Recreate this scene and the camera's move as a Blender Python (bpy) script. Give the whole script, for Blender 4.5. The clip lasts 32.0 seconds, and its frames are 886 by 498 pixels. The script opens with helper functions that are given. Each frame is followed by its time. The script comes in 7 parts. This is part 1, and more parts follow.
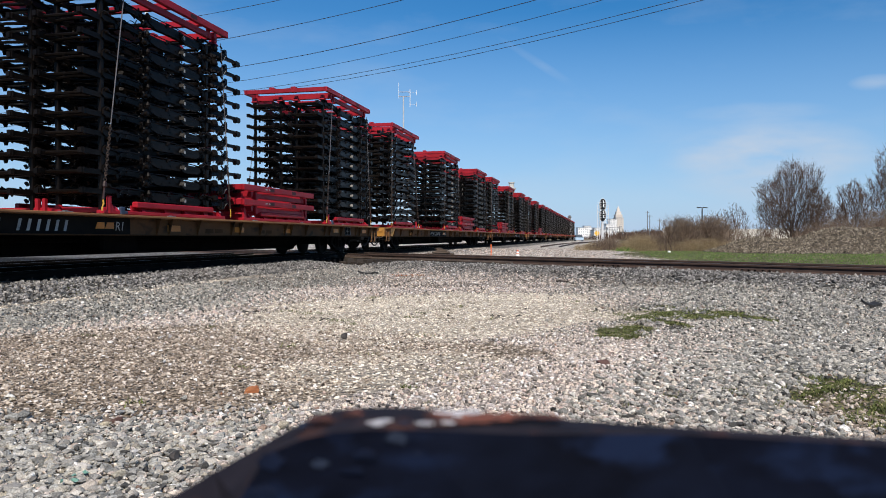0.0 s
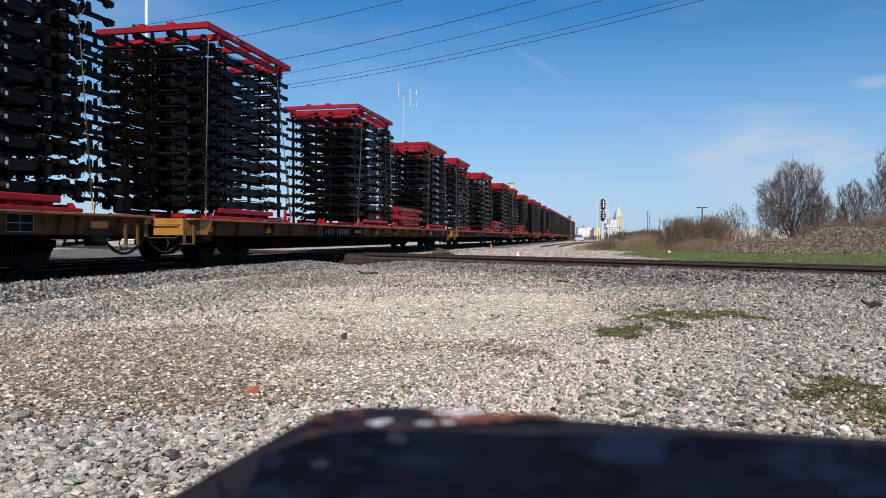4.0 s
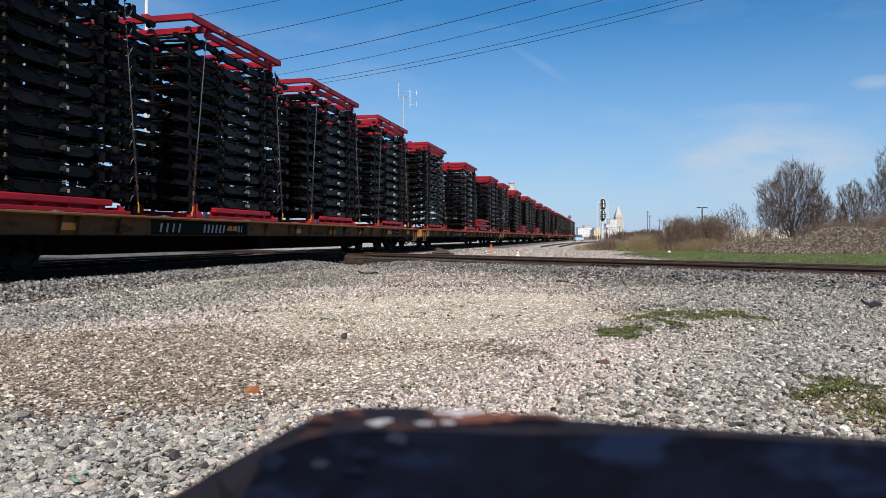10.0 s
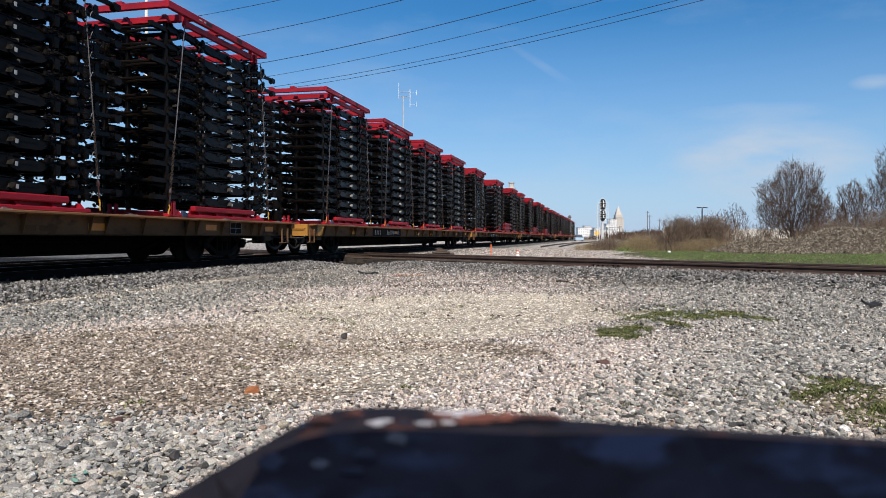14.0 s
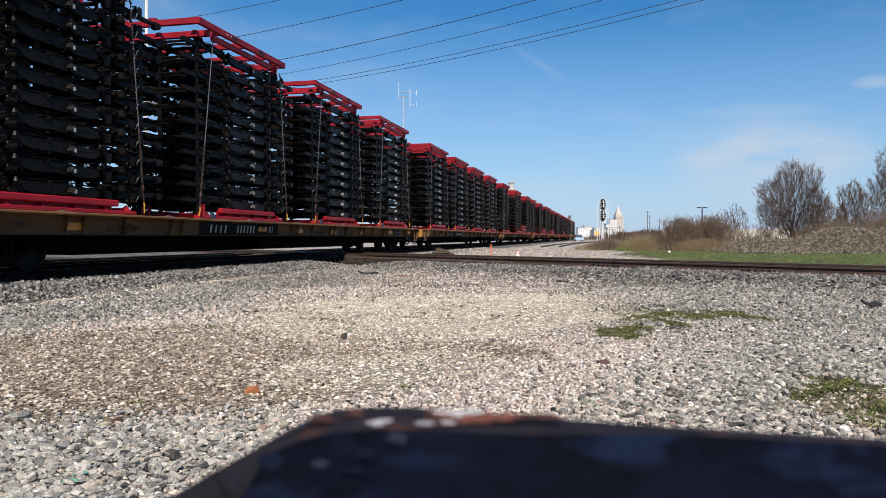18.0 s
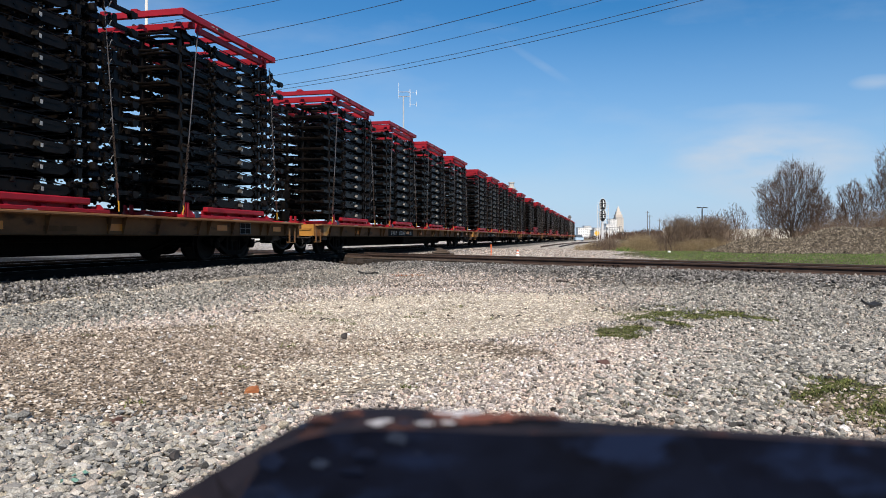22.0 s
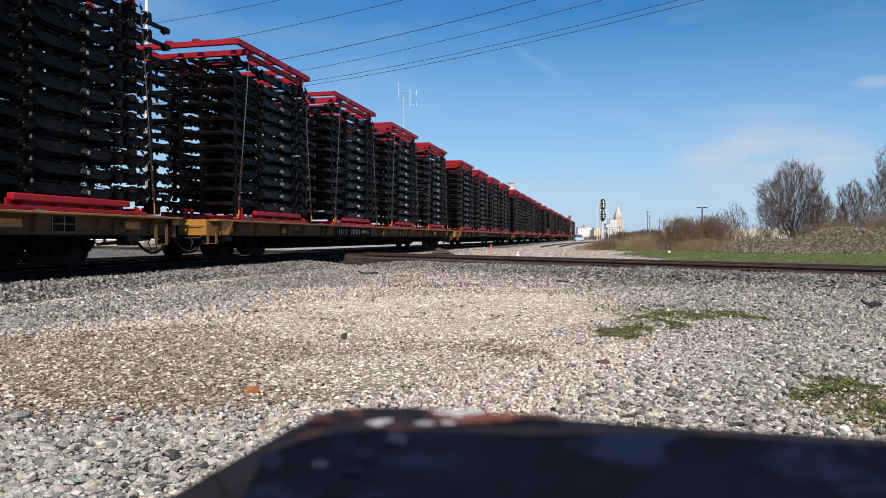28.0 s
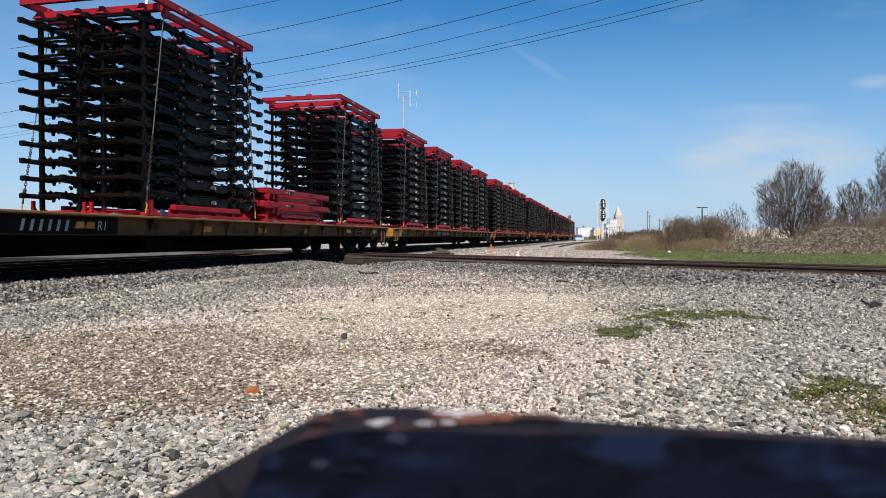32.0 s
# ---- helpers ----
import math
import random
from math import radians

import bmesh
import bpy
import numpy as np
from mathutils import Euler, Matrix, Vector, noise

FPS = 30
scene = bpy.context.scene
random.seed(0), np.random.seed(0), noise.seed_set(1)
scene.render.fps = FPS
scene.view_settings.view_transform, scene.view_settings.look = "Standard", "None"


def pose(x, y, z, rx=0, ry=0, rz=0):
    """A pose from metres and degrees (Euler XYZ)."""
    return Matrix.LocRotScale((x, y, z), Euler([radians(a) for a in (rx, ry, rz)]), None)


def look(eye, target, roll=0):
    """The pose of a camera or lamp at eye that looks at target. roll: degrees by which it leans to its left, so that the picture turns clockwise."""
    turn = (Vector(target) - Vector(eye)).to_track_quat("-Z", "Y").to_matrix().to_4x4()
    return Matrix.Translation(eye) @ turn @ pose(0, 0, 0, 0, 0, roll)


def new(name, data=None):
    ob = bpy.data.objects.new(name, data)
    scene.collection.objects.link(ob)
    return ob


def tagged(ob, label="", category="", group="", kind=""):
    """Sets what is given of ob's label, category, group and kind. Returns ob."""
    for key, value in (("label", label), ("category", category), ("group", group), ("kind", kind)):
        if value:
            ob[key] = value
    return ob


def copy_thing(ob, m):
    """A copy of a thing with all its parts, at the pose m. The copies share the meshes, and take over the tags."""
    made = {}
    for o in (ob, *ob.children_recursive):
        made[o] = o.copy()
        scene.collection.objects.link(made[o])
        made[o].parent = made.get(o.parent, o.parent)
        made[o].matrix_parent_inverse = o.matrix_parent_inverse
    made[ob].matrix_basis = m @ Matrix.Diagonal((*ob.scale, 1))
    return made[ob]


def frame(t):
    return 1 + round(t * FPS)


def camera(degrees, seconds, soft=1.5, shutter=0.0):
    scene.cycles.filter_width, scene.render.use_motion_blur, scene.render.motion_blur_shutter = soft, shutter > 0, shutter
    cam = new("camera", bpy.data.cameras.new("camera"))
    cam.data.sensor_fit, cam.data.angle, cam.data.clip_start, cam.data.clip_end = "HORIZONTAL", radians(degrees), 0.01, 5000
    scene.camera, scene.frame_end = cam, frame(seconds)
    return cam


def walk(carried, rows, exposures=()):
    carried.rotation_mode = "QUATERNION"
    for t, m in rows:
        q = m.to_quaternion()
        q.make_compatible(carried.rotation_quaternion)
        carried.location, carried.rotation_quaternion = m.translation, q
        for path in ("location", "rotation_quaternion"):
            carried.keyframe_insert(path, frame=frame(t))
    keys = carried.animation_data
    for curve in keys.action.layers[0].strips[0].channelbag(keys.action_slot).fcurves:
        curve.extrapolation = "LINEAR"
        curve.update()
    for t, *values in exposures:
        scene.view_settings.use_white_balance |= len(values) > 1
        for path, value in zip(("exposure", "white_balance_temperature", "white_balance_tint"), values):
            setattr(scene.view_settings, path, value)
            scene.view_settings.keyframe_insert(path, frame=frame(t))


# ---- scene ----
cam = camera(64.2, 32.0, soft=0.55)
EYE = (0.0, 0.0, 0.57)
walk(cam, [(0.0, pose(*EYE, 89.08, 0, 12.8)), (32.0, pose(*EYE, 89.08, 0, 12.8))],
     exposures=[(0.0, 0.0, 6420, 10), (10.0, 0.0, 6500, 10), (14.0, 0.0, 6500, 10), (18.0, 0.06, 6640, 10), (32.0, 0.06, 6640, 10)])
cam.data.dof.use_dof = True
cam.data.dof.focus_distance = 6.0
cam.data.dof.aperture_fstop = 6.3

# ---- light ----
SUN_ELEV, SUN_TURN = 48.0, 16.0      # height of the sun; its turn from straight down the track towards the camera's side
to_sun = Vector((math.sin(radians(SUN_TURN)) * math.cos(radians(SUN_ELEV)),
                 -math.cos(radians(SUN_TURN)) * math.cos(radians(SUN_ELEV)), math.sin(radians(SUN_ELEV))))
world = bpy.data.worlds.new("sky")
scene.world = world
world.use_nodes = True
wn, wl = world.node_tree.nodes, world.node_tree.links
wn.clear()
w_out, w_bg, w_sky = wn.new("ShaderNodeOutputWorld"), wn.new("ShaderNodeBackground"), wn.new("ShaderNodeTexSky")
w_sky.sky_type, w_sky.sun_disc = "NISHITA", False
w_sky.sun_elevation = radians(SUN_ELEV)
w_sky.sun_rotation = math.atan2(to_sun.x, to_sun.y)
w_sky.air_density, w_sky.dust_density, w_sky.ozone_density = 1.0, 0.0, 4.0
w_bg.inputs["Strength"].default_value = 0.105
# thin high cloud, the same all round the sky
w_co, w_map = wn.new("ShaderNodeTexCoord"), wn.new("ShaderNodeMapping")
w_map.inputs["Scale"].default_value = (2.2, 2.2, 7.0)
w_map.inputs["Location"].default_value = (0.35, 0.2, 0.4)
w_noise, w_ramp = wn.new("ShaderNodeTexNoise"), wn.new("ShaderNodeValToRGB")
w_noise.inputs["Scale"].default_value, w_noise.inputs["Detail"].default_value = 1.6, 8.0
w_noise.inputs["Roughness"].default_value = 0.55
w_ramp.color_ramp.elements[0].position, w_ramp.color_ramp.elements[1].position = 0.47, 0.72
w_ramp.color_ramp.elements[1].color = (0.6, 0.6, 0.6, 1)
w_noise2 = wn.new("ShaderNodeTexNoise")
w_noise2.inputs["Scale"].default_value, w_noise2.inputs["Detail"].default_value = 5.0, 7.0
wl.new(w_map.outputs["Vector"], w_noise2.inputs["Vector"])
w_mix = wn.new("ShaderNodeMixRGB")
w_mix.inputs["Color2"].default_value = (5.2, 6.0, 7.1, 1)
wl.new(w_co.outputs["Generated"], w_map.inputs["Vector"])
wl.new(w_map.outputs["Vector"], w_noise.inputs["Vector"])
wl.new(w_noise.outputs["Fac"], w_ramp.inputs["Fac"])
def w_math(op, a, b):
    m = wn.new("ShaderNodeMath")
    m.operation = op
    for i, v in enumerate((a, b)):
        if isinstance(v, (int, float)):
            m.inputs[i].default_value = v
        else:
            wl.new(v, m.inputs[i])
    return m.outputs[0]


w_pos = wn.new("ShaderNodeSeparateXYZ")
wl.new(w_co.outputs["Generated"], w_pos.inputs["Vector"])
w_across, w_up = w_math("DIVIDE", w_pos.outputs["X"], w_pos.outputs["Y"]), w_math("DIVIDE", w_pos.outputs["Z"], w_pos.outputs["Y"])
w_veil = w_math("MULTIPLY", w_ramp.outputs["Color"], 0.35)
for cx_, cz_, rx_, rz_, amount, slant in ((0.215, 0.10, 0.15, 0.058, 1.0, 0.0), (0.20, 0.165, 0.10, 0.014, 0.3, 0.0), (-0.08, 0.238, 0.012, 0.05, 0.14, -1.4), (0.338, 0.197, 0.035, 0.012, 0.45, 0.0)):
    off_v = w_math("SUBTRACT", w_up, cz_)
    du = w_math("DIVIDE", w_math("SUBTRACT", w_math("SUBTRACT", w_across, cx_), w_math("MULTIPLY", off_v, slant)), rx_)
    dv = w_math("DIVIDE", off_v, rz_)
    r2 = w_math("ADD", w_math("MULTIPLY", du, du), w_math("MULTIPLY", dv, dv))
    body = w_math("MAXIMUM", w_math("SUBTRACT", 1.0, r2), 0.0)
    lump = w_math("MAXIMUM", w_math("MULTIPLY", w_math("SUBTRACT", w_noise2.outputs["Fac"], 0.26), 2.4), 0.0)
    w_veil = w_math("ADD", w_veil, w_math("MULTIPLY", w_math("MULTIPLY", body, lump), amount))
w_side = w_math("MAXIMUM", w_math("MULTIPLY", w_math("ADD", w_pos.outputs["X"], 0.02), -0.08), 0.0)      # thicker haze towards the town side
w_veil = w_math("MINIMUM", w_math("ADD", w_veil, w_side), 0.75)
wl.new(w_veil, w_mix.inputs["Fac"])
# a clean spring sky: deeper blue overhead, pale blue haze low down
w_sat = wn.new("ShaderNodeHueSaturation")
w_sat.inputs["Saturation"].default_value = 1.36
w_xyz, w_low, w_haze = wn.new("ShaderNodeSeparateXYZ"), wn.new("ShaderNodeMapRange"), wn.new("ShaderNodeMixRGB")
w_low.inputs["From Min"].default_value, w_low.inputs["From Max"].default_value = 0.0, 0.30
w_low.inputs["To Min"].default_value, w_low.inputs["To Max"].default_value = 0.85, 0.0
w_haze.inputs["Color2"].default_value = (3.1, 4.8, 7.55, 1)
w_bright = wn.new("ShaderNodeMapRange")
w_bright.inputs["From Min"].default_value, w_bright.inputs["From Max"].default_value = -0.34, 0.38
w_bright.inputs["To Min"].default_value, w_bright.inputs["To Max"].default_value = 1.09, 1.0
wl.new(w_pos.outputs["X"], w_bright.inputs["Value"])
wl.new(w_bright.outputs["Result"], w_sat.inputs["Value"])
wl.new(w_sky.outputs["Color"], w_sat.inputs["Color"])
wl.new(w_co.outputs["Generated"], w_xyz.inputs["Vector"])
wl.new(w_xyz.outputs["Z"], w_low.inputs["Value"])
wl.new(w_low.outputs["Result"], w_haze.inputs["Fac"])
wl.new(w_sat.outputs["Color"], w_haze.inputs["Color1"])
wl.new(w_haze.outputs["Color"], w_mix.inputs["Color1"])
wl.new(w_mix.outputs["Color"], w_bg.inputs["Color"])
wl.new(w_bg.outputs["Background"], w_out.inputs["Surface"])

sun_data = bpy.data.lights.new("sun", "SUN")
sun_data.energy, sun_data.angle, sun_data.color = 5.0, radians(0.53), (1.0, 0.905, 0.785)
sun = new("sun", sun_data)
sun.matrix_world = look(to_sun * 60, (0, 0, 0))


# ---- materials ----
def rgb(c):
    return (*c, 1.0)


def surface(name, dark, light, scale=3.0, rough=0.6, metal=0.0, bump=0.15, fine=40.0, stain=None, stain_at=0.62, stretch=(1, 1, 1),
            vary=0.12, spec=0.5, distance=0.01):
    """A two-scale surface: broad tone, fine grain, an optional stain or rust colour, and relief."""
    m = bpy.data.materials.new(name)
    m.use_nodes = True
    n, l = m.node_tree.nodes, m.node_tree.links
    p = n["Principled BSDF"]
    co, mp = n.new("ShaderNodeTexCoord"), n.new("ShaderNodeMapping")
    mp.inputs["Scale"].default_value = stretch
    l.new(co.outputs["Object"], mp.inputs["Vector"])
    info = n.new("ShaderNodeObjectInfo")
    shift = n.new("ShaderNodeVectorMath")
    shift.operation = "MULTIPLY_ADD"
    shift.inputs[1].default_value = (17.0, 31.0, 23.0)
    l.new(info.outputs["Random"], shift.inputs[0])
    l.new(mp.outputs["Vector"], shift.inputs[2])
    big, small = n.new("ShaderNodeTexNoise"), n.new("ShaderNodeTexNoise")
    for t, s, d in ((big, scale, 5.0), (small, fine, 3.0)):
        t.inputs["Scale"].default_value, t.inputs["Detail"].default_value = s, d
        l.new(shift.outputs["Vector"], t.inputs["Vector"])
    add = n.new("ShaderNodeMath")
    add.operation = "MULTIPLY_ADD"
    add.inputs[1].default_value = 0.35
    l.new(small.outputs["Fac"], add.inputs[0])
    l.new(big.outputs["Fac"], add.inputs[2])
    ramp = n.new("ShaderNodeValToRGB")
    ramp.color_ramp.elements[0].position, ramp.color_ramp.elements[1].position = 0.45, 0.9
    ramp.color_ramp.elements[0].color, ramp.color_ramp.elements[1].color = rgb(dark), rgb(light)
    l.new(add.outputs[0], ramp.inputs["Fac"])
    out = ramp.outputs["Color"]
    if stain:
        st, sr, mx = n.new("ShaderNodeTexNoise"), n.new("ShaderNodeValToRGB"), n.new("ShaderNodeMixRGB")
        st.inputs["Scale"].default_value, st.inputs["Detail"].default_value = scale * 1.7, 7.0
        sr.color_ramp.elements[0].position, sr.color_ramp.elements[1].position = stain_at, stain_at + 0.1
        l.new(shift.outputs["Vector"], st.inputs["Vector"])
        l.new(st.outputs["Fac"], sr.inputs["Fac"])
        l.new(sr.outputs["Color"], mx.inputs["Fac"])
        l.new(out, mx.inputs["Color1"])
        mx.inputs["Color2"].default_value = rgb(stain)
        out = mx.outputs["Color"]
    hsv = n.new("ShaderNodeHueSaturation")
    val = n.new("ShaderNodeMapRange")
    val.inputs["To Min"].default_value, val.inputs["To Max"].default_value = 1 - vary, 1 + vary
    l.new(info.outputs["Random"], val.inputs["Value"])
    l.new(val.outputs["Result"], hsv.inputs["Value"])
    l.new(out, hsv.inputs["Color"])
    l.new(hsv.outputs["Color"], p.inputs["Base Color"])
    rr = n.new("ShaderNodeMapRange")
    rr.inputs["To Min"].default_value, rr.inputs["To Max"].default_value = max(rough - 0.12, 0.05), min(rough + 0.14, 1.0)
    l.new(small.outputs["Fac"], rr.inputs["Value"])
    l.new(rr.outputs["Result"], p.inputs["Roughness"])
    p.inputs["Metallic"].default_value = metal
    p.inputs["Specular IOR Level"].default_value = spec
    if bump:
        b = n.new("ShaderNodeBump")
        b.inputs["Strength"].default_value, b.inputs["Distance"].default_value = bump, distance
        l.new(add.outputs[0], b.inputs["Height"])
        l.new(b.outputs["Normal"], p.inputs["Normal"])
    return m


def island_surface(name, stops, rough=0.85, bump=0.4, fine=60.0, single=False):
    """For loose pieces in one mesh: each piece takes its own colour, with grain on it."""
    m = bpy.data.materials.new(name)
    m.use_nodes = True
    n, l = m.node_tree.nodes, m.node_tree.links
    p = n["Principled BSDF"]
    geo, ramp, co, tex = n.new("ShaderNodeNewGeometry"), n.new("ShaderNodeValToRGB"), n.new("ShaderNodeTexCoord"), n.new("ShaderNodeTexNoise")
    e = ramp.color_ramp.elements
    while len(e) < len(stops):
        e.new(0.5)
    for k, (at, c) in zip(e, stops):
        k.position, k.color = at, rgb(c)
    tex.inputs["Scale"].default_value, tex.inputs["Detail"].default_value = fine, 6.0
    l.new(co.outputs["Object"], tex.inputs["Vector"])
    info = n.new("ShaderNodeObjectInfo")
    l.new(info.outputs["Random"] if single else geo.outputs["Random Per Island"], ramp.inputs["Fac"])
    mul, rng = n.new("ShaderNodeMixRGB"), n.new("ShaderNodeMapRange")
    mul.blend_type = "MULTIPLY"
    mul.inputs["Fac"].default_value = 1.0
    rng.inputs["From Min"].default_value, rng.inputs["From Max"].default_value = 0.25, 0.75
    rng.inputs["To Min"].default_value, rng.inputs["To Max"].default_value = 0.36, 1.55
    l.new(tex.outputs["Fac"], rng.inputs["Value"])
    l.new(ramp.outputs["Color"], mul.inputs["Color1"])
    l.new(rng.outputs["Result"], mul.inputs["Color2"])
    mott, mul2, rng2 = n.new("ShaderNodeTexNoise"), n.new("ShaderNodeMixRGB"), n.new("ShaderNodeMapRange")
    mott.inputs["Scale"].default_value, mott.inputs["Detail"].default_value = fine * 0.3, 4.0
    l.new(co.outputs["Object"], mott.inputs["Vector"])
    mul2.blend_type, mul2.inputs["Fac"].default_value = "MULTIPLY", 1.0
    rng2.inputs["From Min"].default_value, rng2.inputs["From Max"].default_value = 0.35, 0.65
    rng2.inputs["To Min"].default_value, rng2.inputs["To Max"].default_value = 0.72, 1.2
    l.new(mott.outputs["Fac"], rng2.inputs["Value"])
    l.new(mul.outputs["Color"], mul2.inputs["Color1"])
    l.new(rng2.outputs["Result"], mul2.inputs["Color2"])
    l.new(mul2.outputs["Color"], p.inputs["Base Color"])
    p.inputs["Roughness"].default_value = rough
    p.inputs["Specular IOR Level"].default_value = 0.3
    b = n.new("ShaderNodeBump")
    b.inputs["Strength"].default_value, b.inputs["Distance"].default_value = bump, 0.004
    l.new(tex.outputs["Fac"], b.inputs["Height"])
    l.new(b.outputs["Normal"], p.inputs["Normal"])
    return m


M_BLACK = surface("black_coated_steel", (0.004, 0.0031, 0.0026), (0.0108, 0.0084, 0.0072), 2.0, 0.36, 0.0, 0.12, 30, vary=0.35, spec=0.09)
M_GLOSS = surface("glossy_black_bracket", (0.005, 0.0045, 0.0045), (0.014, 0.0125, 0.012), 3.0, 0.28, 0.0, 0.03, 30, spec=0.5)
M_SATIN = surface("satin_black_facet", (0.004, 0.0035, 0.0032), (0.01, 0.0085, 0.0075), 3.0, 0.32, 0.0, 0.03, 30, spec=0.13)
M_RED = surface("red_painted_steel", (0.235, 0.006, 0.0135), (0.39, 0.0115, 0.0245), 1.5, 0.5, 0.0, 0.08, 25, spec=0.3, stain=(0.16, 0.02, 0.02), stain_at=0.68, vary=0.15)
M_RED_DARK = surface("shaded_pocket_steel", (0.03, 0.006, 0.008), (0.05, 0.01, 0.012), 2.0, 0.7)
M_TAN = surface("weathered_yellow_paint", (0.1, 0.042, 0.015), (0.19, 0.085, 0.03), 2.2, 0.7, 0.0, 0.12, 22, spec=0.2, stain=(0.045, 0.022, 0.01), stain_at=0.57, stretch=(1, 0.5, 1.0))
M_YELLOW = surface("yellow_paint", (0.38, 0.17, 0.03), (0.52, 0.255, 0.05), 2.0, 0.5, 0.0, 0.08, 25, stain=(0.16, 0.08, 0.03), stain_at=0.64)
# darker brown for the sill's bottom flange and the dim stencils
M_DARKBROWN = surface("dark_brown_paint", (0.055, 0.027, 0.012), (0.115, 0.056, 0.023), 2.5, 0.8, 0.0, 0.12, 22, spec=0.1)
M_STEP = surface("rusty_yellow_paint", (0.15, 0.066, 0.018), (0.27, 0.125, 0.034), 2.5, 0.6, 0.0, 0.1, 25, stain=(0.09, 0.04, 0.018), stain_at=0.56)
M_REFLECT = surface("amber_reflector", (0.5, 0.145, 0.003), (0.64, 0.2, 0.005), 4.0, 0.35, 0, 0.02)
M_DECK = surface("worn_deck", (0.2, 0.085, 0.03), (0.36, 0.165, 0.06), 1.0, 0.8, 0.0, 0.2, 30, stain=(0.06, 0.045, 0.03), stretch=(1, 0.4, 1))
# so dark because the shade beneath the deck is put into this colour
M_UNDER = surface("near_black_underframe", (0.0025, 0.002, 0.0017), (0.0065, 0.0052, 0.0042), 2.0, 0.8, 0.0, 0.25, 25, spec=0.08)
M_RIGGING = surface("dusty_grey_rigging", (0.02, 0.017, 0.015), (0.06, 0.052, 0.046), 6.0, 0.7, 0.0, 0.2, 30)
M_PANEL = surface("black_stencil_panel", (0.006, 0.0045, 0.0035), (0.016, 0.012, 0.009), 2.0, 0.75, spec=0.08)
M_WHITE = surface("white_stencil", (0.34, 0.325, 0.3), (0.5, 0.485, 0.445), 8.0, 0.7, 0, 0.02, stain=(0.12, 0.11, 0.1), stain_at=0.63)
M_FADED = surface("faded_rolled_mark", (0.16, 0.15, 0.14), (0.28, 0.265, 0.25), 8.0, 0.7, 0, 0.02)
M_LABEL = surface("grubby_paper_label", (0.3, 0.3, 0.29), (0.5, 0.5, 0.48), 60.0, 0.6, 0, 0.0)
M_STICKER = surface("white_sticker", (0.78, 0.78, 0.76), (0.86, 0.86, 0.84), 20.0, 0.6, 0, 0.0)
# wheel steel darkened too, with the wagon's shade in its tone
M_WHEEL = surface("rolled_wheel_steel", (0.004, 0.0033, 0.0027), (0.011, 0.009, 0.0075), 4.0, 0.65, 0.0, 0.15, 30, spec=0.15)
M_CHAIN = surface("rusty_chain_steel", (0.03, 0.021, 0.017), (0.08, 0.055, 0.042), 8.0, 0.6, 0.3, 0.1)
M_CABLE = surface("galvanised_strand", (0.11, 0.10, 0.10), (0.22, 0.2, 0.2), 12.0, 0.5, 0.5, 0.05)
M_BINDER = surface("red_load_binder", (0.022, 0.01, 0.008), (0.05, 0.018, 0.014), 8.0, 0.5, 0, 0.1)
M_HOOK = surface("yellow_hook", (0.42, 0.22, 0.02), (0.55, 0.30, 0.035), 8.0, 0.5)
M_BLUE = surface("blue_tag", (0.02, 0.035, 0.07), (0.035, 0.06, 0.11), 8.0, 0.6)
M_ZINC = surface("zinc_bolt", (0.42, 0.42, 0.42), (0.6, 0.6, 0.6), 8.0, 0.4, 0.3, 0.02)
M_RUBBER = surface("black_rubber_hose", (0.012, 0.012, 0.012), (0.03, 0.03, 0.03), 6.0, 0.7)
M_RAIL = surface("rusty_rail_side", (0.05, 0.03, 0.022), (0.105, 0.066, 0.05), 2.5, 0.8, 0.1, 0.2, 40, stain=(0.05, 0.035, 0.028), stain_at=0.6, stretch=(1, 1, 1))
# near-black rail sides and ties: the train's shade is in their colour
M_RAILDARK = surface("near_black_rail_side", (0.0035, 0.0028, 0.0024), (0.012, 0.0095, 0.008), 2.5, 0.85, 0.0, 0.2, 40, spec=0.1)
M_SHADETIE = surface("shade_dark_timber", (0.004, 0.0034, 0.003), (0.013, 0.011, 0.0095), 2.0, 0.9, 0, 0.4, 30, stretch=(0.25, 3, 3), vary=0.3, spec=0.1)
M_RAILTOP = surface("dull_worn_rail_head", (0.09, 0.085, 0.08), (0.17, 0.163, 0.155), 3.0, 0.5, 0.7, 0.03, 50)
M_TIE = surface("creosoted_timber", (0.016, 0.013, 0.011), (0.05, 0.04, 0.033), 2.0, 0.9, 0, 0.4, 30, stretch=(0.25, 3, 3), vary=0.3)
M_CASTING = surface("brown_crossing_casting", (0.048, 0.035, 0.026), (0.125, 0.092, 0.069), 2.0, 0.75, 0.2, 0.2, 30, vary=0.2)


